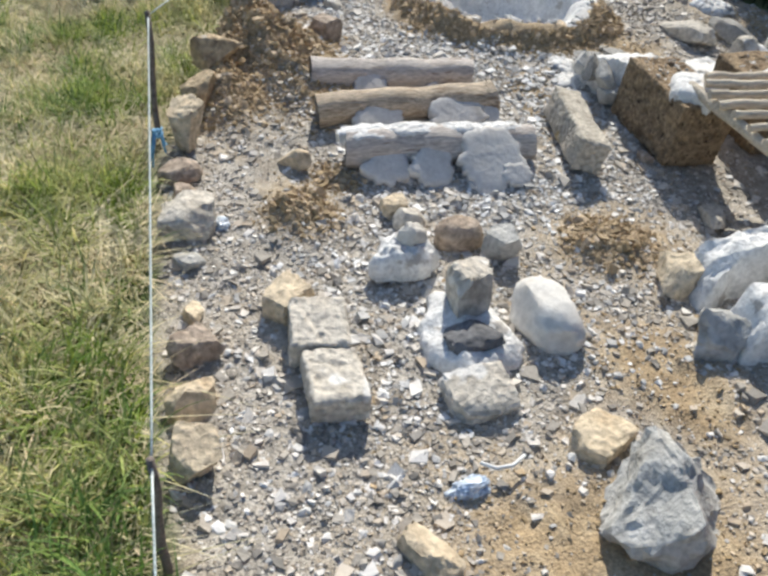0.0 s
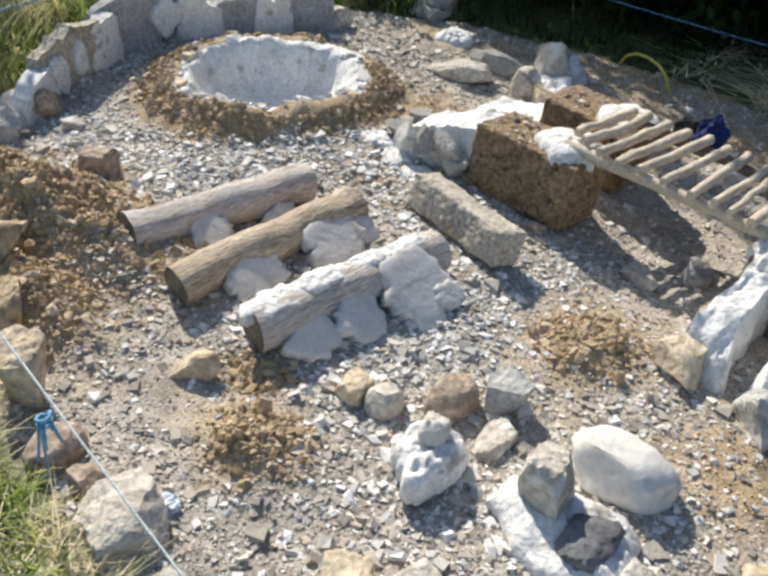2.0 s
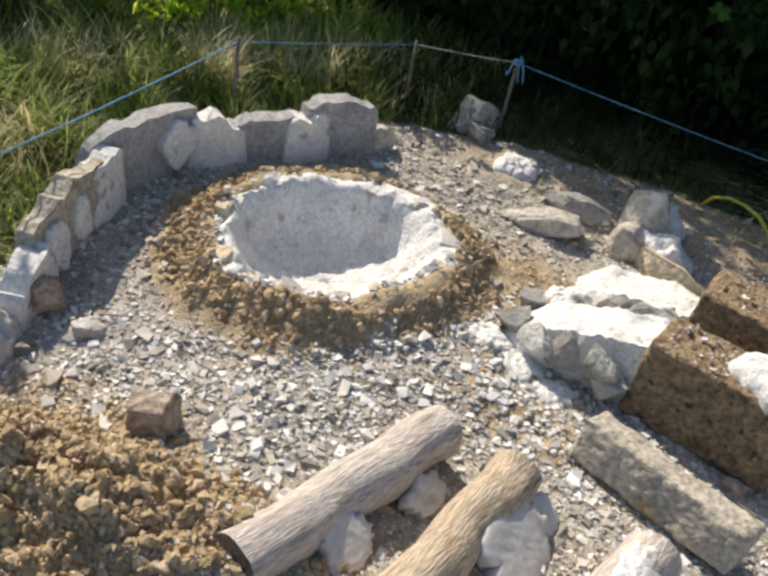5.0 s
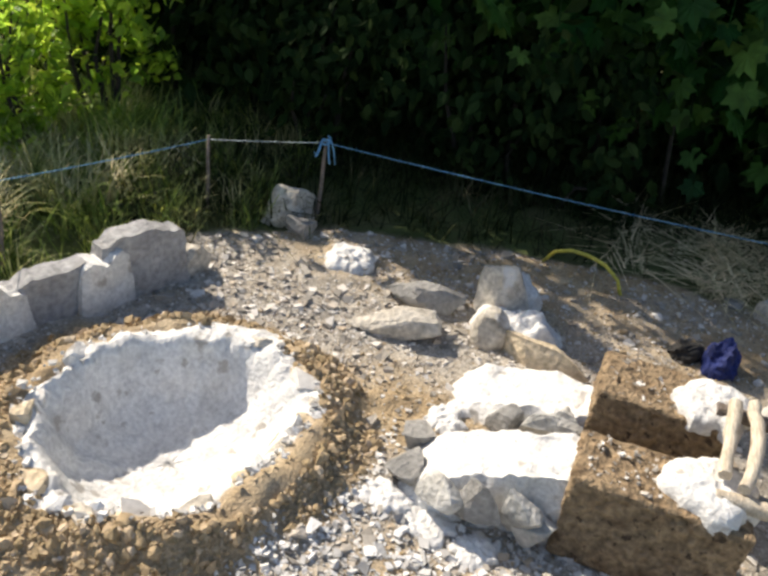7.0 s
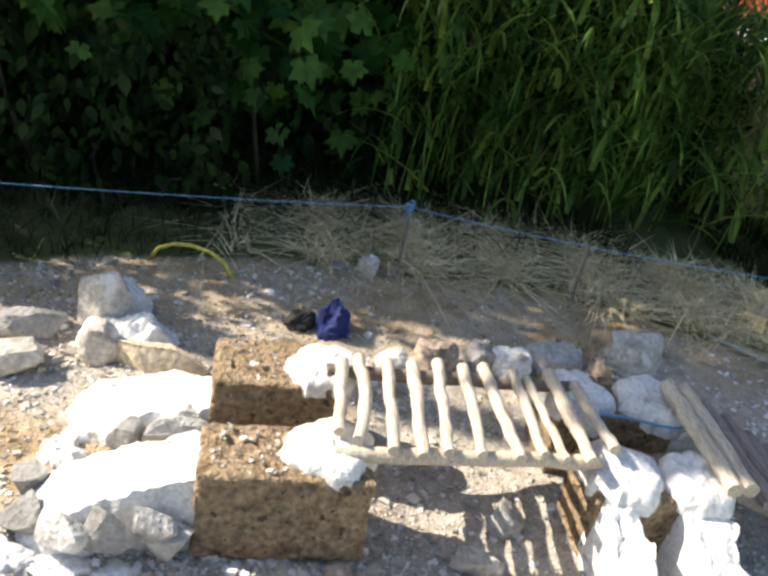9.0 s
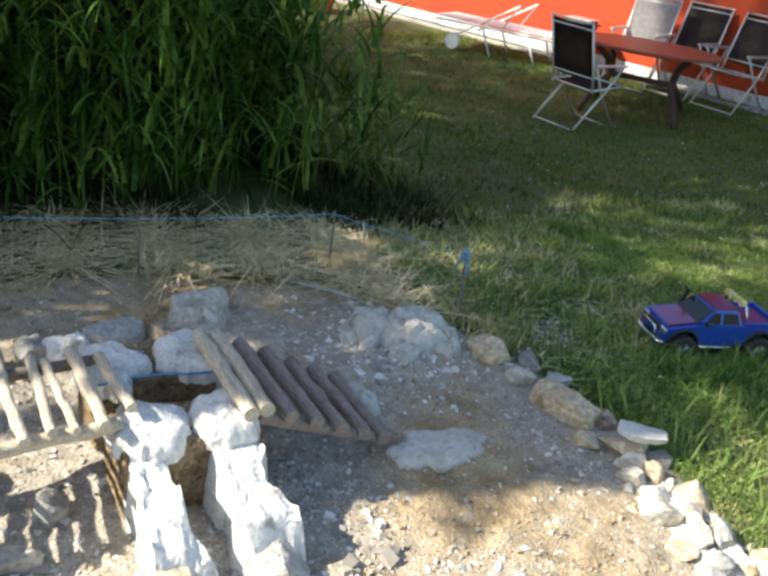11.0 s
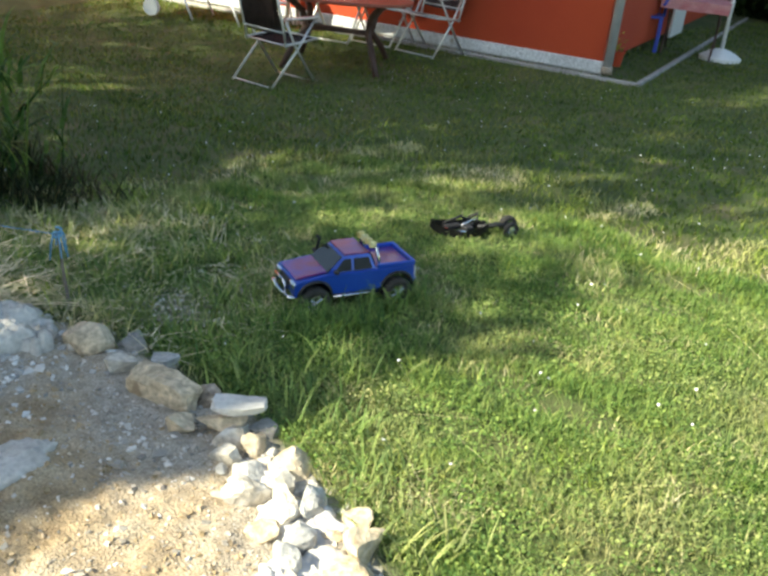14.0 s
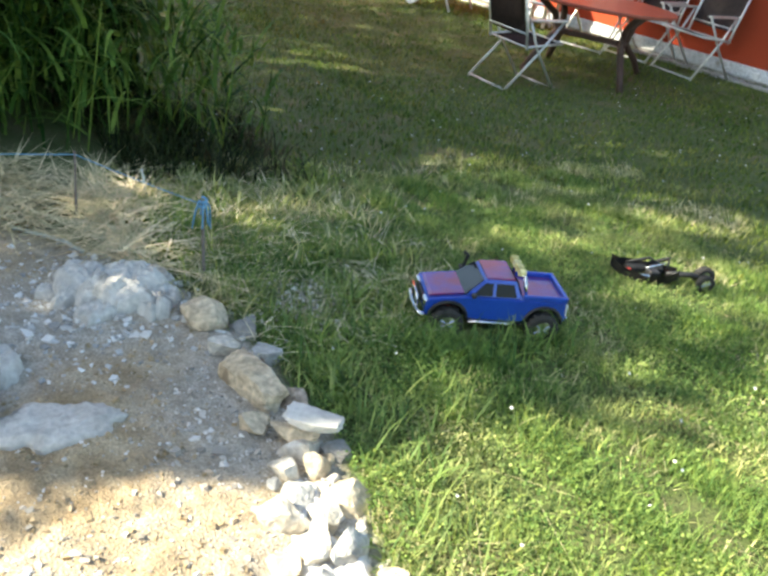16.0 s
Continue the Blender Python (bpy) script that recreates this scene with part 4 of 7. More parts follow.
# a leaning cut stone beside the logs
tuff_block(0, 0.108, 0, 0.46, 0.12, 7, "long squared grey-tan stone edged with moss", "hewn_stone", MOSSY, 0.3, "", pose(1.44, 2.42, 0.055, -3, 14, -12))
# one long stone, cracked across into two pieces
long_stone = empty("cracked_stone", Matrix(), "long pale squared stone cracked across its middle", "stone")
for x, y, sx, sy, sz, tx, turn, k in ((0.312, 1.545, 0.155, 0.18, 0.09, 4, -6, 3), (0.316, 1.355, 0.145, 0.20, 0.08, -3, -2, 4)):
    o = tuff_block(0, sx, 0, sy, sz, k, "", "piece", LIME, 0.5, "", pose(x, y, sz / 2 - 0.015, tx, 3, turn))
    o.parent = long_stone
# plaster caps and patches
crust(0.62, 1.81, 0.22, 0.17, 0.07, 15, PLASTER, "cap of white plaster on a grey stone", z=0.03, seed=21, flat=0.4, lumpy=0.9)
blob(0.645, 1.83, 0.10, 0.09, 0.075, 0, MORTAR, "lump of grey mortar on a plaster cap", z=0.065, seed=22)
crust(0.71, 1.47, 0.27, 0.36, 0.055, 0, PLASTER, "patch of white plaster holding stones", seed=23)
stone(0.735, 1.56, 0.13, 0.12, 0.16, 10, LIME, "pale stone set upright in plaster", z=0.01)
stone(0.70, 1.425, 0.15, 0.11, 0.05, 5, DARKSTONE, "small flat slate-grey stone set in plaster", z=0.03)
stone(0.672, 1.27, 0.19, 0.15, 0.06, 5, LIME, "pale flat stone with a plastered top", tilt=(8, 0))
crust(2.62, 2.92, 0.22, 0.30, 0.08, 0, PLASTER, "smear of white plaster between stones", seed=25)
stone(0.80, 3.97, 0.15, 0.14, 0.12, 20, BROWN, "dark brown stone at the foot of the slabs")
blob(2.80, 2.93, 0.12, 0.14, 0.13, 0, PLASTER, "lump of white plaster beside a stone", seed=26)
crust(1.84, 2.32, 0.24, 0.24, 0.045, 0, PLASTER, "lump of white plaster fixing the bridge end", z=0.232, seed=27, flat=0.6, lumpy=0.5, ragged=1.1)
crust(2.20, 2.32, 0.24, 0.24, 0.036, 0, PLASTER, "lump of white plaster fixing the bridge end", z=0.232, seed=28, flat=0.6, lumpy=0.5, ragged=1.1)
crust(1.84, 1.54, 0.24, 0.24, 0.051, 0, PLASTER, "lump of white plaster fixing the bridge end", z=0.212, seed=29, flat=0.6, lumpy=0.5, ragged=1.1)
crust(1.82, 1.33, 0.24, 0.22, 0.060, 0, PLASTER, "lump of white plaster fixing the ramp", z=0.212, seed=30, flat=0.6, lumpy=0.5, ragged=1.1)
crust(2.18, 1.56, 0.26, 0.22, 0.048, 0, PLASTER, "lump of white plaster fixing the bridge end", z=0.212, seed=31, flat=0.6, lumpy=0.5, ragged=1.1)
crust(2.17, 1.30, 0.26, 0.24, 0.054, 0, PLASTER, "lump of white plaster fixing the ramp", z=0.212, seed=32, flat=0.6, lumpy=0.5, ragged=1.1)
wedge(1.78, 1.42, 1.505, 1.625, 0.205, 0.07, 5, "narrow plaster buttress leaning on a tuff block", along="x", mat=PLASTER, rough=0.6)
wedge(1.78, 1.42, 1.275, 1.405, 0.205, 0.10, 6, "broad buttress of plastered stone leaning on a block", along="x", mat=PLASTER, rough=0.6)
stone(1.40, 1.34, 0.22, 0.17, 0.14, 10, GREY, "rough pale grey rock at the foot of a buttress", rough=0.08, cuts=9)
crust(1.72, 0.64, 0.20, 0.36, 0.018, 0, MORTAR, "flat patch of grey mortar at the ramp's foot", seed=33)
crust(2.06, 0.78, 0.22, 0.20, 0.06, 0, MORTAR, "lump of grey mortar at the ramp's foot", seed=34)
mound = empty("mortar_mound", Matrix(), "spread mound of crumbling grey mortar", "mortar")
rm = random.Random(31)
for k in range(13):
    a, q = 2.4 * k, 0.055 * math.sqrt(k)
    w = rm.uniform(0.20, 0.30) if k < 5 else rm.uniform(0.09, 0.16)
    o = crust(2.42 + q * math.cos(a), 0.36 + 1.15 * q * math.sin(a), w, w * rm.uniform(0.7, 1.0), (0.075 if k < 5 else 0.05) * rm.uniform(0.7, 1.1), rm.uniform(0, 180), MORTAR, "", seed=80 + k, flat=0.5, lumpy=0.75, ragged=1.0, name="lump")
    o.parent = mound
crust(2.73, 3.58, 0.22, 0.2, 0.04, 0, PLASTER, "crumbled patch of white plaster", seed=36)
for x, y, sx, sy, sz, m in ((2.60, 2.03, 0.10, 0.13, 0.07, MORTAR), (2.64, 1.87, 0.12, 0.15, 0.11, BROWN), (2.67, 1.71, 0.10, 0.10, 0.09, DULLSTONE), (2.69, 1.42, 0.13, 0.22, 0.10, GREY), (2.62, 1.27, 0.09, 0.06, 0.11, BROWN), (2.45, 1.05, 0.12, 0.12, 0.07, SAND)):
    stone(x, y, sx, sy, sz, 10, m, "stone set along the back of the bridge")
blob(2.66, 1.60, 0.15, 0.17, 0.11, 0, PLASTER, "lump of white plaster behind the bridge", seed=37)
crust(2.62, 1.25, 0.12, 0.22, 0.03, 0, PLASTER, "smear of white plaster behind the bridge", seed=38)
for k, (x, y, sx, sy) in enumerate(((1.66, 2.93, 0.14, 0.16), (1.63, 2.80, 0.12, 0.12), (1.68, 3.06, 0.16, 0.12), (2.04, 3.0, 0.12, 0.14))):
    crust(x, y, sx, sy, 0.018, 35 * k, PLASTER, "splash of white plaster beside a ramp", seed=110 + k, flat=0.4, lumpy=1.0, ragged=1.8)
# the broken wall of stones against the lawn
r = random.Random(5)
WALLED = "lawn-edge wall"
for x, y, sx, sy, sz, turn, m, lab in (
        (2.17, 0.10, 0.20, 0.15, 0.09, 20, SAND, "rounded tan stone at the lawn edge"), (1.98, 0.09, 0.12, 0.11, 0.07, 40, CREAM, "pale broken stone at the lawn edge"),
        (2.06, -0.02, 0.11, 0.09, 0.06, 10, DULLSTONE, "small grey stone at the lawn edge"), (1.90, -0.03, 0.10, 0.08, 0.06, 60, GREY, "small grey stone at the lawn edge"),
        (1.76, 0.06, 0.12, 0.26, 0.10, -72, SAND, "tan elongated stone at the lawn edge"), (1.66, -0.03, 0.12, 0.10, 0.06, 15, BROWN, "brown stone at the lawn edge"),
        (1.58, 0.12, 0.11, 0.10, 0.06, 30, SAND, "tan broken stone at the lawn edge"), (1.50, 0.04, 0.17, 0.10, 0.07, 40, SAND, "tan broken stone at the lawn edge"),
        (1.41, -0.06, 0.10, 0.08, 0.05, 20, DULLSTONE, "small grey stone at the lawn edge")):
    stone(x, y, sx, sy, sz, turn, m, lab, group=WALLED, cuts=8, rough=0.06)
# the rubble of the broken wall, lying close in a band
LINE = [(1.42, 0.02), (1.30, 0.09), (1.13, 0.10), (0.98, 0.13), (0.85, 0.20), (0.74, 0.28), (0.62, 0.32), (0.48, 0.36)]
laid = []
for k in range(900):
    u = r.uniform(0, len(LINE) - 1.001)
    (ax, ay), (bx, by) = LINE[int(u)], LINE[int(u) + 1]
    f, off = u % 1, r.uniform(-1, 1)
    wide = 0.06 + 0.075 * min(1, u / 3)
    n = Vector((ay - by, bx - ax, 0)).normalized() * off * wide
    x, y = ax + (bx - ax) * f + n.x, ay + (by - ay) * f + n.y
    size = r.choice((0.13, 0.11, 0.10, 0.085)) if len(laid) < 26 else r.choice((0.075, 0.06, 0.05, 0.04))
    if any(math.hypot(x - a, y - b) < 0.40 * (size + c) for a, b, c in laid):
        continue
    laid.append((x, y, size))
    stone(x, y, size * r.uniform(1.0, 1.4), size * r.uniform(0.75, 1.05), size * r.uniform(0.55, 0.85), r.uniform(0, 180), r.choice((LIME, SAND, GREY, LIME, SAND, GREY, CREAM)),
          "pale broken stone in the low lawn-edge wall", group=WALLED, cuts=8, rough=0.07, tilt=(r.uniform(-22, 22), r.uniform(-22, 22)), detail=3 if size > 0.08 else 2)
for k, (x, y, sx, sy) in enumerate(((1.22, 0.10, 0.24, 0.16), (1.02, 0.13, 0.26, 0.18), (0.84, 0.22, 0.24, 0.22), (0.68, 0.30, 0.24, 0.20), (0.90, 0.33, 0.16, 0.10))):
    crust(x, y, sx, sy, 0.03, 30 * k, OLDPLASTER, "crumbled pale mortar between the wall's stones", seed=60 + k, flat=0.4, lumpy=1.2, ragged=1.8)
stone(1.46, 0.0, 0.17, 0.09, 0.03, 50, WHITESTONE, "thin flat white stone on the lawn-edge wall", z=0.06, group="lawn-edge wall")

# ---- house ----
WALL_TURN = math.degrees(math.atan2(0.257, 0.966))
HOUSE = pose(4.45, -7.28, -0.14, 0, 0, WALL_TURN)
house = empty("house", HOUSE, "red rendered house with a white plinth", "house")
bm = bmesh.new()
box(bm, 12.0, 0.3, 3.2, pose(6.0, -0.15, 0.14))
part("wall", bm, RED_WALL, house)
bm = bmesh.new()
box(bm, 0.3, 9.0, 3.2, pose(0.15, -4.8, 0.14))
part("wall", bm, RED_WALL, house)
bm = bmesh.new()
box(bm, 12.02, 0.32, 0.13, pose(6.0, -0.14, 0.01), 0.006)
part("plinth", bm, PLINTH, house, "white painted plinth")
bm = bmesh.new()
box(bm, 12.0, 0.3, 0.3, pose(6.0, -0.15, -0.29))
part("footing", bm, CONCRETE, house, "stained rough footing")
bm = bmesh.new()
box(bm, 12.5, 0.06, 0.20, pose(5.75, 0.20, -0.19), 0.008)
part("kerb", bm, CONCRETE, house, "thin concrete kerb")
bm = bmesh.new()
box(bm, 0.06, 9.2, 0.20, pose(-0.47, -4.37, -0.188), 0.008)
part("kerb", bm, CONCRETE, house, "thin concrete kerb")
bm = bmesh.new()
box(bm, 0.44, 9.1, 0.1, pose(-0.22, -4.4, -0.17), 0.0)
part("path_bed", bm, BROWN, house, "bare earth path bed")
bm = bmesh.new()
box(bm, 12.4, 0.16, 0.1, pose(5.8, 0.09, -0.19), 0.0)
part("gravel_bed", bm, BROWN, house, "bare stony earth strip")
bm = bmesh.new()
tube(bm, [(-0.08, 0.04, 0.03), (-0.08, 0.04, 3.2)], 0.05, 16)
part("downpipe", bm, ZINC, house, "grey metal downpipe", True)
bm = bmesh.new()
tube(bm, [(-0.08, 0.04, 0.02), (-0.08, 0.04, 0.10)], 0.062, 16)
part("pipe_collar", bm, BROWN, house, "rusty pipe collar", True)
for y0 in (-4.0,):
    bm = bmesh.new()
    box(bm, 0.05, 0.9, 2.1, pose(-0.02, y0, 0.06), 0.01)
    d = part("door", bm, WHITE, house, "white door in the side wall")
    bm = bmesh.new()
    box(bm, 0.012, 0.6, 1.1, pose(-0.05, y0, 0.8), 0.003)
    part("pane", bm, GLASSY, d)
bm = bmesh.new()
box(bm, 13.0, 6.0, 0.15, pose(6.0, -2.9, 3.34))
part("roof", bm, CONCRETE, house)


# ---- garden furniture ----
def garden_chair(m, label, weave=None):
    """A folding high-back chair: bent tube frame, mesh cloth back and seat, armrests, crossed legs. Faces +y."""
    top = empty("garden_chair", m, label, "chair", "chairs round the garden table")

    def bar(name, pts, r=0.012, lab=""):
        bm = bmesh.new()
        tube(bm, pts, r, 10)
        return part(name, bm, ALU, top, lab, True)

    for s in (-0.27, 0.27):
        bar("back_tube", [(s, -0.16, 0.38), (s, -0.20, 0.55), (s, -0.36, 1.04)])
        bar("seat_tube", [(s, -0.18, 0.40), (s, 0.26, 0.44)])
        bar("leg", [(s, 0.27, 0.0), (s, -0.05, 0.40), (s, -0.17, 0.62)])
        bar("leg", [(s, -0.34, 0.0), (s, 0.0, 0.36), (s, 0.22, 0.63)])
        bm = bmesh.new()
        box(bm, 0.045, 0.44, 0.022, pose(s, 0.03, 0.63), 0.008, 2)
        part("armrest", bm, ALU, top)
    for y, z in ((-0.33, 0.02), (0.26, 0.02), (-0.36, 1.03), (-0.20, 0.52), (-0.16, 0.40), (0.26, 0.44), (-0.345, 0.97)):
        bar("crossbar", [(-0.27, y, z), (0.27, y, z)], 0.009)

    def cloth(name, pts, lab):
        bm = bmesh.new()
        rows = []
        for y, z in pts:
            rows.append([bm.verts.new((x, y, z - 0.012 * (1 - (x / 0.26) ** 2))) for x in np.linspace(-0.255, 0.255, 7)])
        for a, b in zip(rows, rows[1:]):
            for k in range(6):
                bm.faces.new((a[k], a[k + 1], b[k + 1], b[k]))
        bmesh.ops.solidify(bm, geom=bm.faces[:], thickness=0.006)
        return part(name, bm, weave or MESHCLOTH, top, lab, True)

    cloth("backrest", [(-0.19, 0.5), (-0.25, 0.68), (-0.30, 0.86), (-0.355, 1.02)], "mesh backrest paled for sun glare" if weave else "dark mesh backrest")
    cloth("seat", [(-0.17, 0.40), (0.0, 0.41), (0.15, 0.425), (0.26, 0.44)], "mesh seat paled for sun glare" if weave else "dark mesh seat")
    return top


def at_lawn(x, y, turn=0.0, dz=0.0):
    return pose(x, y, ground_z(x, y) + dz, 0, 0, turn)


garden_chair(at_lawn(6.20, -4.10, 184), "dark mesh folding chair with aluminium frame on the lawn")
garden_chair(at_lawn(6.15, -6.30, 4), "dark mesh folding chair with aluminium frame beside the table")
# this chair's mesh is coloured pale to imitate sun on it
garden_chair(at_lawn(7.22, -5.85, 22), "folding chair by the wall, mesh paled for sun glare", SUNCLOTH)
garden_chair(at_lawn(6.82, -6.22, 12), "dark mesh folding chair with white frame by the wall")

table = empty("garden_table", at_lawn(6.32, -5.02, 35), "oval red-brown garden table with dark curved legs", "table")
bm = bmesh.new()
ring = []
for z, q in ((0.69, 0.97), (0.70, 1.0), (0.72, 1.0), (0.725, 0.99)):
    ring.append([bm.verts.new((0.76 * q * math.cos(a), 0.60 * q * math.sin(a), z)) for a in np.linspace(0, 6.28319, 49)[:-1]])
for a, b in zip(ring, ring[1:]):
    for k in range(48):
        bm.faces.new((a[k], a[(k + 1) % 48], b[(k + 1) % 48], b[k]))
bm.faces.new(ring[0][::-1])
bm.faces.new(ring[-1])
part("tabletop", bm, TABLE, table, "red-brown oval tabletop")
for sx in (-1, 1):
    for sy in (-1, 1):
        bm = bmesh.new()
        pts = [(sx * 0.50, sy * 0.42, 0.0), (sx * 0.42, sy * 0.30, 0.2), (sx * 0.33, sy * 0.10, 0.38), (sx * 0.36, sy * 0.16, 0.55), (sx * 0.48, sy * 0.34, 0.69)]
        tube(bm, pts, [0.03, 0.034, 0.036, 0.034, 0.03], 8)
        part("leg", bm, DARKWOOD, table, "", True)
bm = bmesh.new()
box(bm, 0.72, 0.06, 0.05, pose(0, 0, 0.35), 0.008)
part("stretcher", bm, DARKWOOD, table)

lounger = empty("sun_lounger", at_lawn(8.75, -5.32, 28), "white slatted plastic sun lounger with a wheel", "lounger")
for k in range(29):
    bm = bmesh.new()
    box(bm, 0.063, 0.58, 0.015, pose(-0.93 + 0.072 * k, 0, 0.375), 0.004)
    part("slat", bm, WHITE, lounger)
for s in (-0.29, 0.29):
    bm = bmesh.new()
    tube(bm, [(-0.97, s, 0.345), (1.14, s, 0.345)], 0.017, 8)
    part("rail", bm, WHITE, lounger, "", True)
    for x, x2 in ((-0.85, -0.75), (-0.37, -0.22), (0.26, 0.42)):
        bm = bmesh.new()
        tube(bm, [(x, s, 0.0), (x2, s, 0.34)], 0.014, 8)
        part("leg", bm, WHITE, lounger, "", True)
    bm = bmesh.new()
    tube(bm, [(0.15, s, 0.36), (-0.05, s, 0.68), (0.75, s, 0.2)], 0.013, 8)
    part("back_frame", bm, WHITE, lounger, "", True)
bm = bmesh.new()
tube(bm, [(0.80, 0.30, 0.10), (0.80, 0.36, 0.10)], 0.10, 20)
part("wheel", bm, WHITE, lounger)

blue = empty("plastic_chair", at_lawn(5.17, -9.5, 25, 0.05), "blue plastic garden chair by the side path", "chair")
bm = bmesh.new()
box(bm, 0.46, 0.44, 0.03, pose(0, 0, 0.42), 0.012, 2)
part("seat", bm, BLUE_P, blue)
bm = bmesh.new()
tube(bm, [(-0.24, -0.2, 0.42), (-0.25, -0.25, 0.72), (-0.16, -0.28, 0.84), (0.16, -0.28, 0.84), (0.25, -0.25, 0.72), (0.24, -0.2, 0.42)], 0.022, 8)
part("back_frame", bm, BLUE_P, blue, "", True)
for k in range(5):
    bm = bmesh.new()
    box(bm, 0.05, 0.012, 0.38, pose(-0.16 + 0.08 * k, -0.25, 0.44), 0.004)
    part("back_slat", bm, BLUE_P, blue)
for sx in (-0.22, 0.22):
    bm = bmesh.new()
    tube(bm, [(sx, -0.24, 0.64), (sx * 1.15, 0.0, 0.66), (sx, 0.21, 0.60)], 0.02, 8)
    part("armrest", bm, BLUE_P, blue, "", True)
    for sy in (-0.2, 0.2):
        bm = bmesh.new()
        box(bm, 0.05, 0.05, 0.43, pose(sx, sy, 0.0), 0.01)
        part("leg", bm, BLUE_P, blue)

side = empty("side_table", at_lawn(4.75, -10.1, 20), "small garden table with a folded frame", "table")
bm = bmesh.new()
box(bm, 0.8, 0.8, 0.03, pose(0, 0, 0.68), 0.008)
part("tabletop", bm, DARKWOOD, side)
for s in (-0.32, 0.32):
    for k in (-1, 1):
        bm = bmesh.new()
        tube(bm, [(s, -0.33 * k, 0), (s, 0.33 * k, 0.68)], 0.014, 8)
        part("leg", bm, DARKWOOD, side, "", True)
bm = bmesh.new()
box(bm, 0.86, 0.86, 0.008, pose(0, 0, 0.714), 0.003)
for s in (-1, 1):
    box(bm, 0.86, 0.006, 0.12, pose(0, s * 0.43, 0.60))
cloth = part("tablecloth", bm, PINK)
cloth.matrix_world = at_lawn(4.75, -10.1, 20)
tagged(cloth, "pink tablecloth hanging over the small table", "cloth")

stand = empty("parasol_stand", at_lawn(4.32, -10.2), "white parasol pole in a round white base", "parasol stand")
bm = bmesh.new()
tube(bm, [(0, 0, 0), (0, 0, 0.05), (0, 0, 0.11), (0, 0, 0.15)], [0.27, 0.27, 0.17, 0.06], 28)
part("base", bm, WHITE, stand)
bm = bmesh.new()
tube(bm, [(0, 0, 0.1), (0.02, 0.02, 1.35)], 0.026, 12)
part("pole", bm, WHITE, stand, "", True)
bm = bmesh.new()
tube(bm, [(0, 0, -0.1), (0, 0, 0.16), (0.0, 0, 0.17), (0.06, 0.03, 1.0), (0.06, 0.03, 1.01), (0.06, 0.03, 1.06)], [0.06, 0.06, 0.035, 0.035, 0.05, 0.05], 12)
t = part("white_post", bm, WHITE, None, "", True)
t.matrix_world = at_lawn(3.72, -11.63)
tagged(t, "white post standing in the lawn", "post")


def pot(x, y, r, h, mat, label, z=None):
    bm = bmesh.new()
    tube(bm, [(0, 0, 0), (0, 0, h * 0.85), (0, 0, h * 0.86), (0, 0, h)], [r * 0.75, r * 0.95, r * 1.05, r * 1.05], 20)
    top = empty("flower_pot", at_lawn(x, y) if z is None else pose(x, y, z), label, "pot")
    part("pot", bm, mat, top)
    n = 60
    rr = np.random.default_rng(int(abs(x) * 100))
    lv = leaves_of(n, r, h, rr)
    lv.parent = top
    tagged(lv, kind="stuff")
    return top


def leaves_of(n, r, h, rr):
    c = np.column_stack([rr.normal(0, r * 0.5, n), rr.normal(0, r * 0.5, n), h + np.abs(rr.normal(0, r * 0.6, n))])
    vs, fs = [], []
    for i, p in enumerate(c):
        a, s = rr.uniform(0, 6.28), r * 0.35
        d = np.array([math.cos(a), math.sin(a), rr.uniform(-0.3, 0.6)]) * s
        w = np.array([-math.sin(a), math.cos(a), 0.2]) * s * 0.5
        vs += [p, p + d * 0.5 + w, p + d, p + d * 0.5 - w]
        fs += [[4 * i, 4 * i + 1, 4 * i + 2, 4 * i + 3]]
    return raw("plant", vs, fs, NETTLE)


pot(4.55, -7.75, 0.10, 0.17, RED_WALL, "small red plant pot on the side path", z=-0.10)
pot(12.1, -4.05, 0.24, 0.20, REDPOT, "wide red planter on the sunny lawn")
pot(13.0, -3.4, 0.26, 0.22, BROWN, "brown planter with a plant on the lawn")

stool = empty("wooden_stool", at_lawn(8.25, -5.85, 20), "small pale wooden stool by the wall", "stool")
bm = bmesh.new()
box(bm, 0.42, 0.34, 0.03, pose(0, 0, 0.42), 0.006)
part("seat", bm, STICK, stool)
for sx in (-0.17, 0.17):
    for sy in (-0.13, 0.13):
        bm = bmesh.new()
        box(bm, 0.035, 0.035, 0.42, pose(sx, sy, 0))
        part("leg", bm, STICK, stool)
grill = empty("table_grill", at_lawn(8.25, -5.85, 20, 0.45), "small black table grill on a stool", "grill")
bm = bmesh.new()
box(bm, 0.36, 0.26, 0.12, pose(0, 0, 0.02), 0.02, 2)
part("bowl", bm, BLACK, grill)
bm = bmesh.new()
box(bm, 0.38, 0.28, 0.02, pose(0, 0, 0.145), 0.004)
part("rack", bm, ALU, grill)
for s in (-0.22, 0.22):
    bm = bmesh.new()
    box(bm, 0.06, 0.14, 0.02, pose(s, 0, 0.1), 0.005)
    part("handle", bm, BLACK, grill)


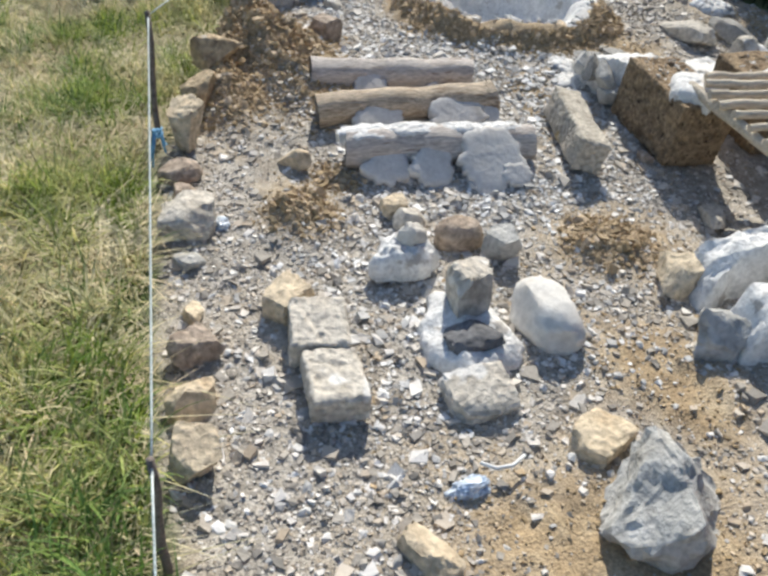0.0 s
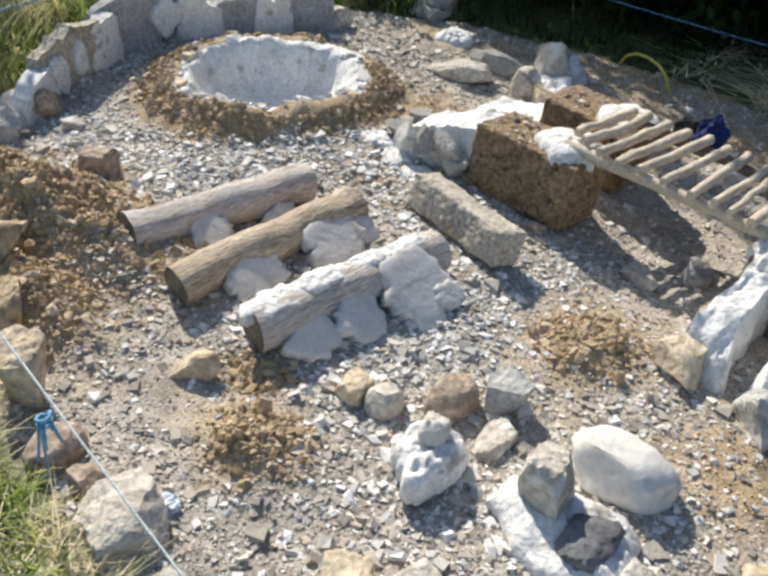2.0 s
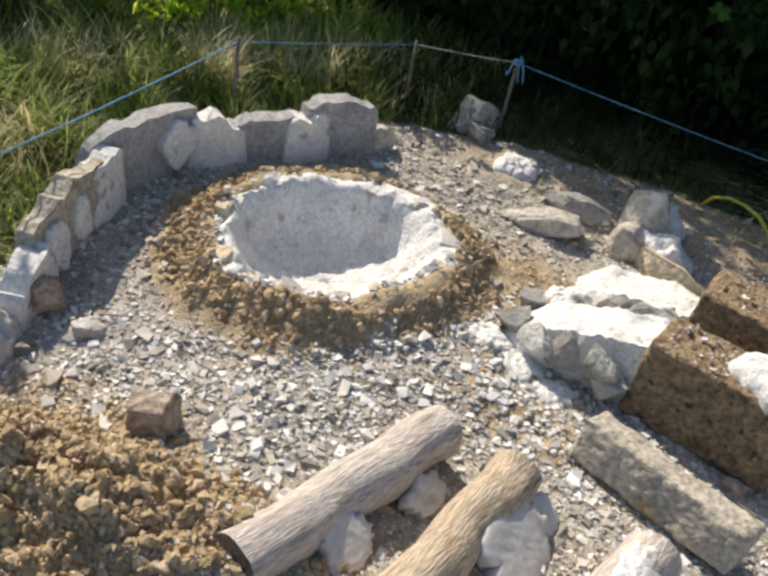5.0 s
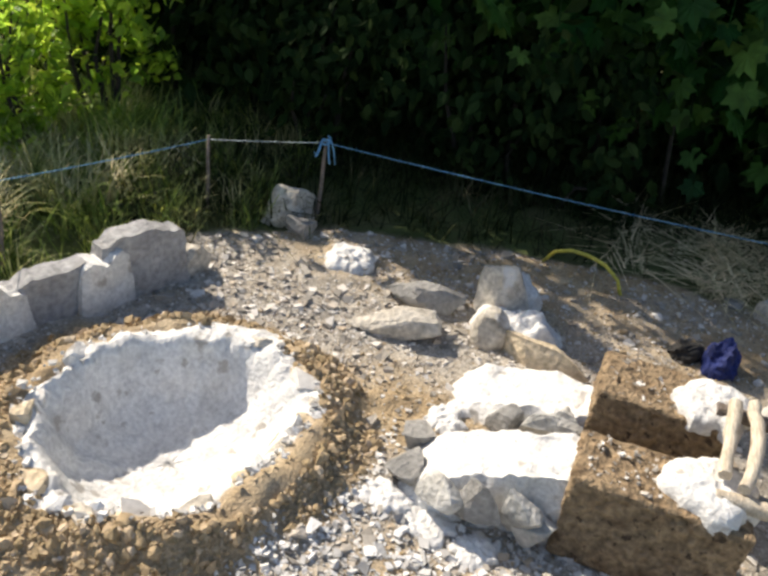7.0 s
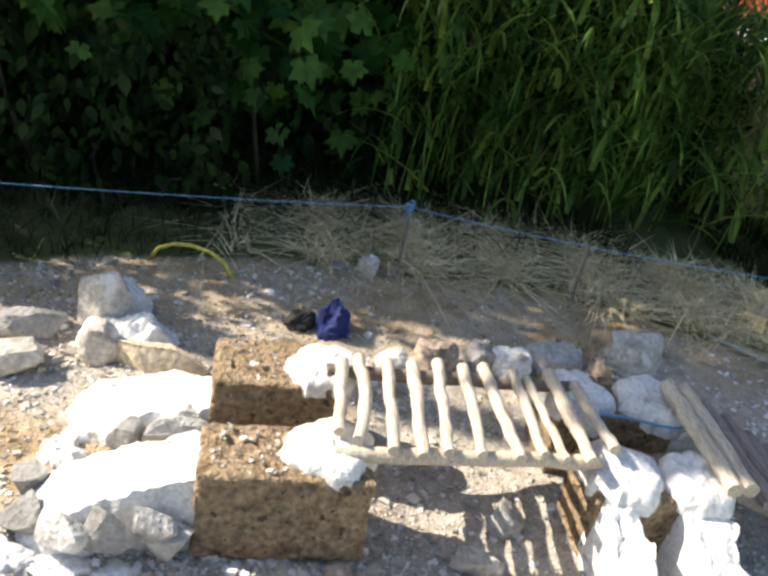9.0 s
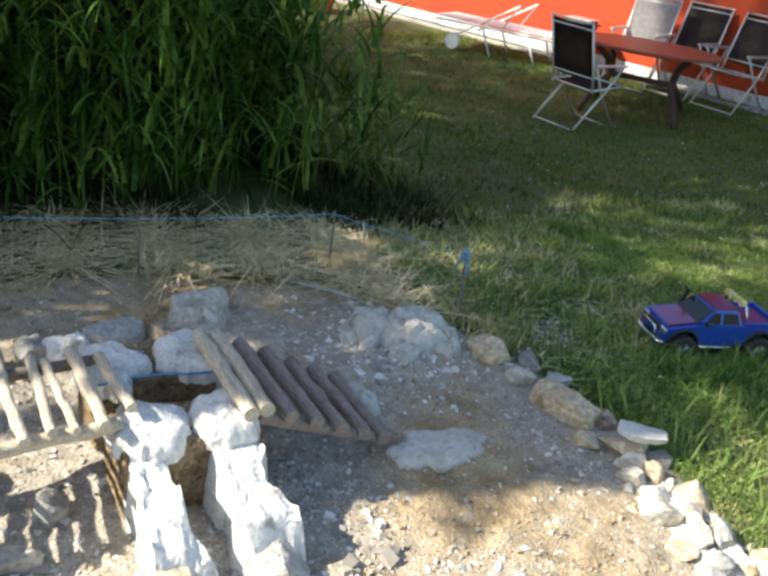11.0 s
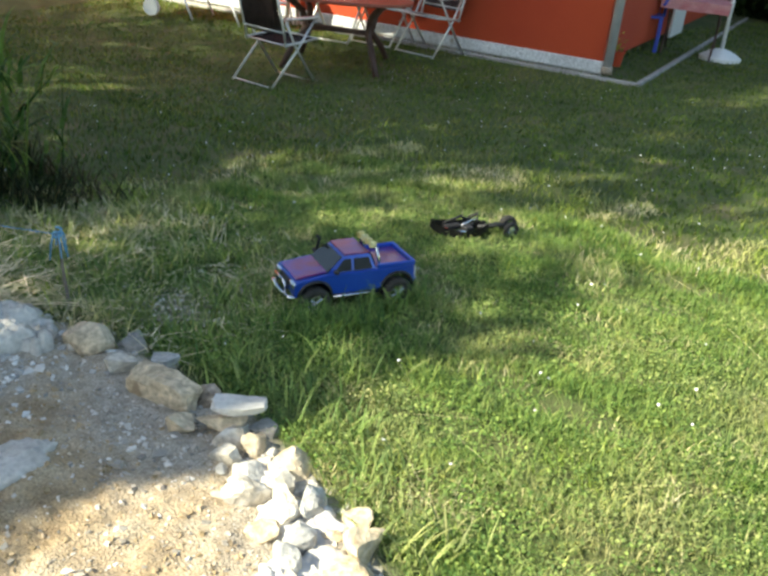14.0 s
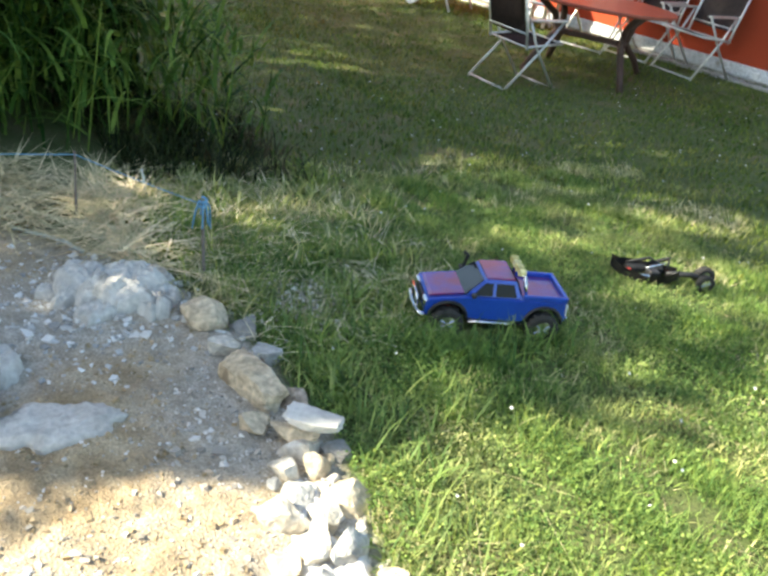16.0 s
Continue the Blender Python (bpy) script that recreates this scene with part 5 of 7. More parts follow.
# ---- toy pickup truck and stripped chassis ----
def toy_truck():
    top = empty("toy_truck", pose(1.945, -0.915, ground_z(1.945, -0.915) - 0.005, 0, 0, 70), "blue and crimson toy pickup truck with big tyres", "toy truck")

    def prism(name, prof, half, mat, lab="", taper=None, bevel=0.006, parent=top):
        """Side outline (x, z) drawn out to both sides; taper narrows each point."""
        bm = bmesh.new()
        l = [bm.verts.new((x, half * (taper[i] if taper else 1), z)) for i, (x, z) in enumerate(prof)]
        r = [bm.verts.new((x, -half * (taper[i] if taper else 1), z)) for i, (x, z) in enumerate(prof)]
        bm.faces.new(l)
        bm.faces.new(r[::-1])
        for i in range(len(prof)):
            j = (i + 1) % len(prof)
            bm.faces.new((l[j], l[i], r[i], r[j]))
        bmesh.ops.recalc_face_normals(bm, faces=bm.faces)
        if bevel:
            bmesh.ops.bevel(bm, geom=bm.edges[:], offset=bevel, segments=2, affect="EDGES")
        o = part(name, bm, mat, parent, lab, True)
        o.data.set_sharp_from_angle(angle=radians(30))
        return o

    # lower body with wheel arches
    arch = lambda cx: [(cx + 0.066 * math.cos(a), 0.085 + 0.058 * math.sin(a)) for a in np.linspace(0, math.pi, 8)]
    prof = [(0.262, 0.085), (0.268, 0.115), (0.258, 0.15), (0.12, 0.168), (-0.255, 0.168), (-0.262, 0.10), (-0.255, 0.088)] + arch(-0.18)[::-1] + [(-0.08, 0.08), (0.08, 0.08)] + arch(0.18)[::-1]
    prism("body", prof, 0.106, TRUCKBLUE, "metallic blue body", bevel=0.004)
    # the red sheen on upward faces is painted as crimson panels
    prism("hood", [(0.255, 0.152), (0.125, 0.168), (0.125, 0.176), (0.245, 0.160)], 0.085, TRUCKRED, "hood panel coloured crimson for the paint sheen", bevel=0.003)
    prism("cab", [(0.125, 0.165), (0.055, 0.228), (-0.06, 0.230), (-0.085, 0.165)], 0.100, TRUCKBLUE, taper=[1, 0.80, 0.80, 1], bevel=0.006)
    prism("roof", [(0.052, 0.229), (0.050, 0.235), (-0.055, 0.237), (-0.060, 0.230)], 0.076, TRUCKRED, "roof panel coloured crimson for the paint sheen", bevel=0.002)
    # bed: walls round a sunk floor
    prism("bed_floor", [(-0.245, 0.168), (-0.245, 0.171), (-0.095, 0.171), (-0.095, 0.168)], 0.088, TRUCKRED, "cargo bed floor coloured crimson for the paint sheen", bevel=0)
    for s in (-1, 1):
        bm = bmesh.new()
        box(bm, 0.165, 0.014, 0.022, pose(-0.172, s * 0.097, 0.166), 0.004)
        part("bed_side", bm, TRUCKBLUE, top)
    bm = bmesh.new()
    box(bm, 0.012, 0.208, 0.024, pose(-0.256, 0, 0.165), 0.004)
    part("tailgate", bm, TRUCKBLUE, top)
    # panes
    prism("windscreen", [(0.121, 0.172), (0.061, 0.225), (0.064, 0.227), (0.126, 0.172)], 0.088, GLASSY, "dark windscreen", taper=[1, 0.85, 0.85, 1], bevel=0)
    prism("rear_window", [(-0.088, 0.178), (-0.068, 0.222), (-0.072, 0.222), (-0.092, 0.178)], 0.075, GLASSY, taper=[1, 0.9, 0.9, 1], bevel=0)
    for s in (-1, 1):
        for x0, x1, x2, x3 in ((0.10, 0.025, 0.025, 0.055), (0.014, -0.066, -0.052, 0.014)):
            bm = bmesh.new()
            y0, y1 = 0.1005 * s, 0.0855 * s
            vs = [bm.verts.new(c) for c in ((x0, y0, 0.174), (x1, y0, 0.174), (x2, y1, 0.219), (x3, y1, 0.219))]
            bm.faces.new(vs)
            bmesh.ops.solidify(bm, geom=bm.faces[:], thickness=0.003 * s)
            part("side_window", bm, GLASSY, top)
        bm = bmesh.new()
        box(bm, 0.018, 0.026, 0.016, pose(0.098, s * 0.115, 0.172), 0.005)
        part("mirror", bm, BLACK, top)
        bm = bmesh.new()
        tube(bm, [(0.105, s * 0.112, 0.074), (-0.10, s * 0.112, 0.074)], 0.006, 8)
        part("side_step", bm, CHROME, top, "", True)
        bm = bmesh.new()
        box(bm, 0.02, 0.045, 0.026, pose(0.258, s * 0.075, 0.118, 0, 8, 0), 0.006, 2)
        part("headlight", bm, CHROME, top, "clear silver headlight")
        bm = bmesh.new()
        box(bm, 0.008, 0.018, 0.045, pose(-0.263, s * 0.092, 0.115), 0.003)
        part("tail_light", bm, WHITE, top)
        bm = bmesh.new()
        for a0 in (0,):
            pts = [(0.18 + 0.07 * math.cos(a), s * 0.108, 0.085 + 0.062 * math.sin(a)) for a in np.linspace(0, math.pi, 10)]
            tube(bm, pts, 0.006, 6)
        part("fender_flare", bm, BLACK, top, "", True)
        bm = bmesh.new()
        tube(bm, [(-0.18 + 0.07 * math.cos(a), s * 0.108, 0.085 + 0.062 * math.sin(a)) for a in np.linspace(0, math.pi, 10)], 0.006, 6)
        part("fender_flare", bm, BLACK, top, "", True)
    bm = bmesh.new()
    box(bm, 0.012, 0.10, 0.03, pose(0.266, 0, 0.112), 0.004)
    part("grille", bm, BLACK, top)
    bm = bmesh.new()
    tube(bm, [(0.262, -0.10, 0.085), (0.285, -0.08, 0.082), (0.29, 0, 0.082), (0.285, 0.08, 0.082), (0.262, 0.10, 0.085)], 0.010, 8)
    part("bumper", bm, CHROME, top, "", True)
    bm = bmesh.new()
    tube(bm, [(0.283, -0.05, 0.085), (0.288, -0.05, 0.135), (0.288, 0.05, 0.135), (0.283, 0.05, 0.085)], 0.006, 8)
    part("bull_bar", bm, CHROME, top, "", True)
    bm = bmesh.new()
    box(bm, 0.014, 0.2, 0.024, pose(-0.27, 0, 0.085), 0.004)
    part("rear_bumper", bm, CHROME, top)
    bm = bmesh.new()
    tube(bm, [(-0.105, -0.09, 0.17), (-0.09, -0.075, 0.245), (-0.09, 0.075, 0.245), (-0.105, 0.09, 0.17)], 0.007, 8)
    part("roll_bar", bm, CHROME, top, "", True)
    for y in (-0.055, -0.018, 0.018, 0.055):
        bm = bmesh.new()
        tube(bm, [(-0.092, y, 0.256), (-0.068, y, 0.256)], 0.014, 14)
        part("roof_light", bm, YELLOW, top, "yellowish roof spotlight")
    bm = bmesh.new()
    tube(bm, [(0.10, -0.10, 0.165), (0.085, -0.098, 0.24), (0.10, -0.098, 0.25)], 0.007, 8)
    part("snorkel", bm, BLACK, top, "", True)
    bm = bmesh.new()
    box(bm, 0.40, 0.07, 0.03, pose(0, 0, 0.05), 0.006)
    part("chassis", bm, BLACK, top)
    for x in (-0.18, 0.18):
        bm = bmesh.new()
        tube(bm, [(x, -0.09, 0.06), (x, 0.09, 0.06)], 0.012, 8)
        part("axle", bm, BLACK, top, "", True)
        for s in (-1, 1):
            wheel(top, pose(x, s * 0.105, 0.060, 0, 0, 0 if s > 0 else 180))
    return top


def wheel(parent, m, r=0.060, w=0.052):
    """A knobbly tyre on a chrome rim; the axle lies along y, the outer side is +y."""
    bm = bmesh.new()
    sides = 32
    rings = []
    for y, q in ((-w / 2, 0.62), (-w / 2, 0.9), (-w * 0.36, 1.0), (0, 1.02), (w * 0.36, 1.0), (w / 2, 0.9), (w / 2, 0.62), (w * 0.3, 0.58), (-w * 0.3, 0.58)):
        rings.append([bm.verts.new((r * q * (1 + (0.05 if k % 2 and q > 0.95 else 0)) * math.cos(6.28319 * k / sides), y, r * q * (1 + (0.05 if k % 2 and q > 0.95 else 0)) * math.sin(6.28319 * k / sides))) for k in range(sides)])
    for a, b in zip(rings, rings[1:] + rings[:1]):
        for k in range(sides):
            bm.faces.new((a[k], b[k], b[(k + 1) % sides], a[(k + 1) % sides]))
    bmesh.ops.recalc_face_normals(bm, faces=bm.faces)
    top = part("wheel", bm, RUBBER, parent, "knobbly black tyre")
    top.matrix_local = m
    bm = bmesh.new()
    tube(bm, [(0, -w * 0.3, 0), (0, w * 0.28, 0), (0, w * 0.36, 0)], [r * 0.6, r * 0.6, r * 0.2], 20)
    for k in range(6):
        a = k * math.pi / 3
        box(bm, r * 0.14, w * 0.16, r * 0.55, pose(0, w * 0.33, 0) @ Matrix.Rotation(a, 4, "Y"), 0.002)
    rim = part("rim", bm, CHROME, top, "chrome spoked rim")
    return top


toy_truck()

rc = empty("toy_chassis", pose(2.10, -1.93, ground_z(2.10, -1.93), 0, 0, 238), "stripped black toy car chassis lying on the grass", "toy chassis")
bm = bmesh.new()
rows = []
for x, w, z in ((-0.2, 0.015, 0.05), (-0.16, 0.05, 0.03), (-0.06, 0.085, 0.015), (0.04, 0.06, 0.02), (0.10, 0.022, 0.035)):
    rows.append([bm.verts.new((x, w * s, z + dz)) for s, dz in ((-1, 0.045), (-0.9, 0), (0.9, 0), (1, 0.045))])
for a, b in zip(rows, rows[1:]):
    for k in range(3):
        bm.faces.new((a[k], a[k + 1], b[k + 1], b[k]))
bmesh.ops.solidify(bm, geom=bm.faces[:], thickness=0.006)
part("tub", bm, BLACK, rc)
for x, y, sx, sy, sz, m in ((-0.08, 0.02, 0.10, 0.045, 0.035, RUBBER), (-0.02, -0.035, 0.05, 0.05, 0.05, BLACK), (0.02, 0.03, 0.04, 0.03, 0.04, RUBBER), (-0.13, -0.02, 0.04, 0.03, 0.03, REDPOT)):
    bm = bmesh.new()
    box(bm, sx, sy, sz, pose(x, y, 0.025, 0, 0, 15), 0.005)
    part("electronics_box", bm, m, rc)
for pts, rad, m in (([(0.05, 0.0, 0.05), (0.16, 0.01, 0.06), (0.22, 0.01, 0.05)], 0.014, BLACK), ([(-0.12, 0.06, 0.05), (-0.02, 0.07, 0.085), (0.05, 0.05, 0.06)], 0.007, BLACK), ([(-0.14, -0.05, 0.05), (-0.04, -0.08, 0.06)], 0.005, CHROME), ([(-0.05, -0.02, 0.07), (0.04, 0.02, 0.09)], 0.005, CHROME), ([(-0.02, 0.08, 0.05), (0.08, 0.09, 0.09), (0.06, 0.04, 0.06)], 0.009, BLACK)):
    bm = bmesh.new()
    tube(bm, pts, rad, 8)
    part("arm", bm, m, rc, "", True)
wheel(rc, pose(0.23, 0.035, 0.05, 0, 0, 10), 0.046, 0.04)
wheel(rc, pose(0.22, -0.035, 0.046, 0, 0, 190), 0.04, 0.03)

# ---- gravel, clods, grass and hedge ----
def pebble_cloud(name, xy, size, mat, flat=0.6, seed=0, lift=0.2, up=0.0, chips=True, level=None):
    """Many small broken pebbles in one mesh."""
    r = np.random.default_rng(seed)
    if chips:
        base = np.array([(x, y, z) for z in (-0.8, 0.8) for y in (-0.8, 0.8) for x in (-0.8, 0.8)])
        tris = np.array([(0, 2, 3), (0, 3, 1), (4, 5, 7), (4, 7, 6), (0, 1, 5), (0, 5, 4), (2, 6, 7), (2, 7, 3), (0, 4, 6), (0, 6, 2), (1, 3, 7), (1, 7, 5)])
        n, k = len(xy), len(base)
        co = np.repeat(base[None], n, 0) + r.uniform(-0.5, 0.5, (n, k, 3))
    else:
        bm = bmesh.new()
        bmesh.ops.create_icosphere(bm, subdivisions=1, radius=1.0)
        base = np.array([v.co[:] for v in bm.verts])
        tris = np.array([[v.index for v in f.verts] for f in bm.faces])
        bm.free()
        n, k = len(xy), len(base)
        co = np.repeat(base[None], n, 0) * r.uniform(0.45, 1.45, (n, k, 1))
    sc = np.stack([np.ones(n), r.uniform(0.5, 0.95, n), r.uniform(0.45, 1.0, n) * flat * 1.3], -1) * size[:, None]
    co = co * sc[:, None]
    a = r.uniform(0, 6.283, n)
    c, s = np.cos(a)[:, None], np.sin(a)[:, None]
    t = r.normal(0, 0.3, n)[:, None]
    x, y, z = co[..., 0], co[..., 1], co[..., 2]
    x, z = x * np.cos(t) - z * np.sin(t), x * np.sin(t) + z * np.cos(t)
    out = np.stack([x * c - y * s + xy[:, :1], x * s + y * c + xy[:, 1:], z + ((height(xy[:, 0], xy[:, 1]) if level is None else level) + lift * size + up)[:, None]], -1)
    faces = (tris[None] + (np.arange(n) * k)[:, None, None]).reshape(-1, 3)
    return raw(name, out.reshape(-1, 3), faces, mat)


def scatter(n, lo, hi, keep, seed):
    """n points in a rectangle, kept where keep(x, y) is above a random number."""
    r = np.random.default_rng(seed)
    out = []
    total = 0
    while total < n:
        p = r.uniform(lo, hi, (n, 2))
        p = p[keep(p[:, 0], p[:, 1]) > r.random(n)]
        out.append(p)
        total += len(p)
    return np.concatenate(out)[:n]


def on_soil(x, y):
    r = np.hypot(x - CRATER[0], y - CRATER[1])
    return (edge_distance(x, y) > 0.01) & (r > 0.40)


def gravelly(x, y):
    west = 1 - 0.88 * smooth(1.3, 2.2, x) * smooth(3.0, 1.5, y)
    west = west * (1 - 0.55 * smooth(0.5, 0.95, x) * smooth(1.15, 0.8, y))
    return on_soil(x, y) * np.clip(1.05 - 0.9 * clayey(x, y), 0.1, 1) * (1 - 0.85 * np.clip(1.4 * cloddy(x, y), 0, 1)) * np.clip(0.7 + 0.6 * waves(x, y, 61, 3, 1.3), 0.2, 1) * west


gr = np.random.default_rng(3)
p = scatter(72000, (-0.15, 0.0), (3.4, 4.45), gravelly, 1)
tagged(pebble_cloud("gravel", p, np.clip(gr.lognormal(-5.7, 0.55, len(p)), 0.0016, 0.018), PEBBLE, seed=2, lift=0.05), "loose grey and white gravel over the soil", "gravel", kind="stuff")
p = scatter(1100, (-0.1, 0.1), (3.3, 4.4), gravelly, 4)
tagged(pebble_cloud("rubble", p, np.clip(gr.lognormal(-4.2, 0.3, len(p)), 0.009, 0.028), PEBBLE, seed=5, lift=-0.05), "broken pale rubble strewn over the gravel", "rubble", kind="stuff")
p = scatter(650, (-0.05, 0.5), (1.6, 2.5), gravelly, 59)
tagged(pebble_cloud("pale_rubble", p, np.clip(gr.lognormal(-4.5, 0.35, len(p)), 0.007, 0.022), CHIP, seed=58, lift=0.0, chips=False, flat=0.5), "pale pebbles strewn over the gravel", "rubble", kind="stuff")
p = scatter(7500, (0.3, 1.2), (2.0, 3.9), lambda x, y: on_soil(x, y) * np.maximum.reduce([hill(x, y, 1.1, 3.2, 0.6, 0.22), hill(x, y, 1.5, 2.7, 0.22, 0.5), hill(x, y, 0.95, 2.2, 0.4, 0.25), 0.25 * hill(x, y, 0.5, 1.4, 0.6, 0.8), hill(x, y, 0.8, 3.6, 0.15, 0.3)]) * (1 - np.clip(1.5 * cloddy(x, y), 0, 1)), 68)
tagged(pebble_cloud("stone_chips", p, np.clip(gr.lognormal(-5.2, 0.5, len(p)), 0.003, 0.02), CHIP, flat=0.45, seed=69), "white stone and plaster chips on the gravel", "chips", kind="stuff")
p = scatter(27000, (-0.1, 0.0), (3.3, 4.4), lambda x, y: on_soil(x, y) * np.clip(cloddy(x, y) * 1.5 - 0.3, 0, 1), 6)
tagged(pebble_cloud("clods", p, np.clip(gr.lognormal(-5.75, 0.75, len(p)), 0.0018, 0.022), CLOD, flat=0.9, seed=7, lift=0.0, chips=False), "crumbly brown clods of clay soil", "soil", kind="stuff")
p = scatter(24000, (0.0, 2.6), (0.75, 4.1), lambda x, y: on_soil(x, y) * hill(x, y, 0.36, 3.38, 0.24, 0.55, 0.45), 86)
tagged(pebble_cloud("bank_soil", p, np.clip(gr.lognormal(-5.85, 0.7, len(p)), 0.002, 0.018), CLOD, flat=0.8, seed=87, lift=0.0, chips=False), "torn fibrous brown soil of the earth bank", "soil", kind="stuff")
p = scatter(9000, (0.3, 0.0), (3.3, 3.5), lambda x, y: on_soil(x, y) * np.clip(clayey(x, y), 0, 1) * 0.8, 8)
tagged(pebble_cloud("soil_crumbs", p, np.clip(gr.lognormal(-5.9, 0.55, len(p)), 0.0015, 0.012), CLOD, flat=0.8, seed=9, lift=0.05), "fine sandy crumbs on the soil", "soil", kind="stuff")
for k, (x0, x1, y0, y1, top) in enumerate(((1.74, 1.93, 2.24, 2.62, 0.222), (2.12, 2.31, 2.27, 2.60, 0.222), (1.77, 1.94, 1.27, 1.61, 0.203), (2.12, 2.30, 1.27, 1.61, 0.203))):
    p = gr.uniform((x0, y0), (x1, y1), (150, 2))
    tagged(pebble_cloud("block_grit", p, np.clip(gr.lognormal(-5.6, 0.5, 150), 0.002, 0.009), PEBBLE, seed=90 + k, level=top, flat=0.5), "grit and crumbs lying on a tuff block", "grit", kind="stuff")
a = gr.uniform(0, 6.283, 260)
q = crater_radius(a) * gr.normal(1.08, 0.05, 260)
p = np.column_stack([CRATER[0] + q * np.cos(a), CRATER[1] + q * np.sin(a)])
tagged(pebble_cloud("rim_rubble", p, np.clip(gr.lognormal(-5.2, 0.5, 260), 0.003, 0.016), CHIP, seed=88, up=0.012), "white crumbled plaster along the bowl's rim", "rubble", kind="stuff")

p = gr.normal((2.25, -0.32), (0.10, 0.15), (900, 2))
tagged(pebble_cloud("gravel_patch", p, np.clip(gr.lognormal(-5.3, 0.5, 900), 0.002, 0.014), PEBBLE, seed=91, lift=0.1), "grey patch of spilt gravel in the lawn", "gravel", kind="stuff")

p = gr.normal((2.40, 0.42), (0.20, 0.20), (700, 2))
tagged(pebble_cloud("mortar_crumbs", p, np.clip(gr.lognormal(-5.0, 0.5, 700), 0.003, 0.018), CHIP, seed=92, lift=0.1), "crumbs of grey mortar round the mound", "rubble", kind="stuff")


def blades(name, xy, length, width, mat, bend=0.5, seed=0, segments=2, spread=1.0, upright=0.6, rise=1.0, base=0.0, arc=None):
    """Bent tapering blades in one mesh."""
    r = np.random.default_rng(seed)
    n = len(xy)
    a = r.uniform(0, 6.283, n)
    lean = r.uniform(0.1, 1.0, n) * spread
    d = np.stack([np.cos(a), np.sin(a)], -1)
    z0 = height(xy[:, 0], xy[:, 1]) - 0.004 + base
    w = np.stack([-d[:, 1], d[:, 0]], -1) * (width / 2)[:, None]
    vs = []
    if arc:
        # each blade leans out by a growing angle and keeps its length
        start, end = r.uniform(0.1, arc[0], n), r.uniform(0.35, 1.0, n) * arc[1]
        steps = [start + (end - start) * (k + 0.5) / segments for k in range(segments)]
        outs = [0 * length] + list(np.cumsum([np.sin(q) * length / segments for q in steps], 0))
        ups = [0 * length] + list(np.cumsum([np.cos(q) * length / segments for q in steps], 0))
    for k in range(segments + 1):
        u = k / segments
        out = length * (lean * u * (1 - upright) + bend * lean * u * u)
        up = rise * length * np.maximum(u - 0.62 * bend * lean * u * u, -0.5 * u if rise < 0.7 else 0.06 * u)
        if arc:
            out, up = outs[k], ups[k]
        c = xy + d * out[:, None]
        t = 1 - u ** 1.5
        z = z0 + up
        if k < segments:
            vs += [np.column_stack([c - w * t, z]), np.column_stack([c + w * t, z])]
        else:
            vs += [np.column_stack([c, z])]
    k = len(vs)
    verts = np.stack(vs, 1).reshape(-1, 3)
    base = (np.arange(n) * k)[:, None]
    tris = []
    for s in range(segments - 1):
        q = 2 * s
        tris += [[q, q + 1, q + 3], [q, q + 3, q + 2]]
    q = 2 * (segments - 1)
    tris += [[q, q + 1, q + 2]]
    faces = (base[:, None] + np.array(tris)[None]).reshape(-1, 3)
    return raw(name, verts, faces, mat)


def leaves(name, centres, size, mat, seed, shape, tilt=0.9, face=None):
    """Many leaves of one outline in one mesh, turned every way."""
    r = np.random.default_rng(seed)
    outline = np.array(shape, float)
    n, k = len(centres), len(outline)
    base = np.column_stack([outline, -0.25 * (outline[:, 0] ** 2) - 0.15 * np.abs(outline[:, 1] - 0.5)])
    base[:, 1] -= 0.5
    q = r.normal(0, 1, (n, 3)) * tilt + (np.array(face) if face is not None else np.zeros(3))
    nz = q / np.linalg.norm(q, axis=1, keepdims=True)
    down = np.array([0, 0, -1.0]) + r.normal(0, 0.5, (n, 3))
    ny = down - nz * (down * nz).sum(1, keepdims=True)
    ny /= np.linalg.norm(ny, axis=1, keepdims=True)
    nx = np.cross(ny, nz)
    s = size[:, None, None]
    co = centres[:, None] + s * (base[None, :, :1] * nx[:, None] + base[None, :, 1:2] * ny[:, None] + base[None, :, 2:] * nz[:, None])
    fan = np.array([[0, i, i + 1] for i in range(1, k - 1)])
    faces = (fan[None] + (np.arange(n) * k)[:, None, None]).reshape(-1, 3)
    return raw(name, co.reshape(-1, 3), faces, mat)


OVAL = [(0, 0), (0.24, 0.25), (0.26, 0.55), (0, 1.05), (-0.26, 0.55), (-0.24, 0.25)]
LOBED = [(0, 0.22), (0.10, 0.0), (0.42, 0.05), (0.36, 0.25), (0.62, 0.48), (0.38, 0.55), (0.34, 0.72), (0.16, 0.66), (0, 1.05), (-0.16, 0.66), (-0.34, 0.72), (-0.38, 0.55), (-0.62, 0.48), (-0.36, 0.25), (-0.42, 0.05), (-0.10, 0.0)]
CLOVER = [(0, 0), (0.45, 0.2), (0.3, 0.75), (-0.3, 0.75), (-0.45, 0.2)]

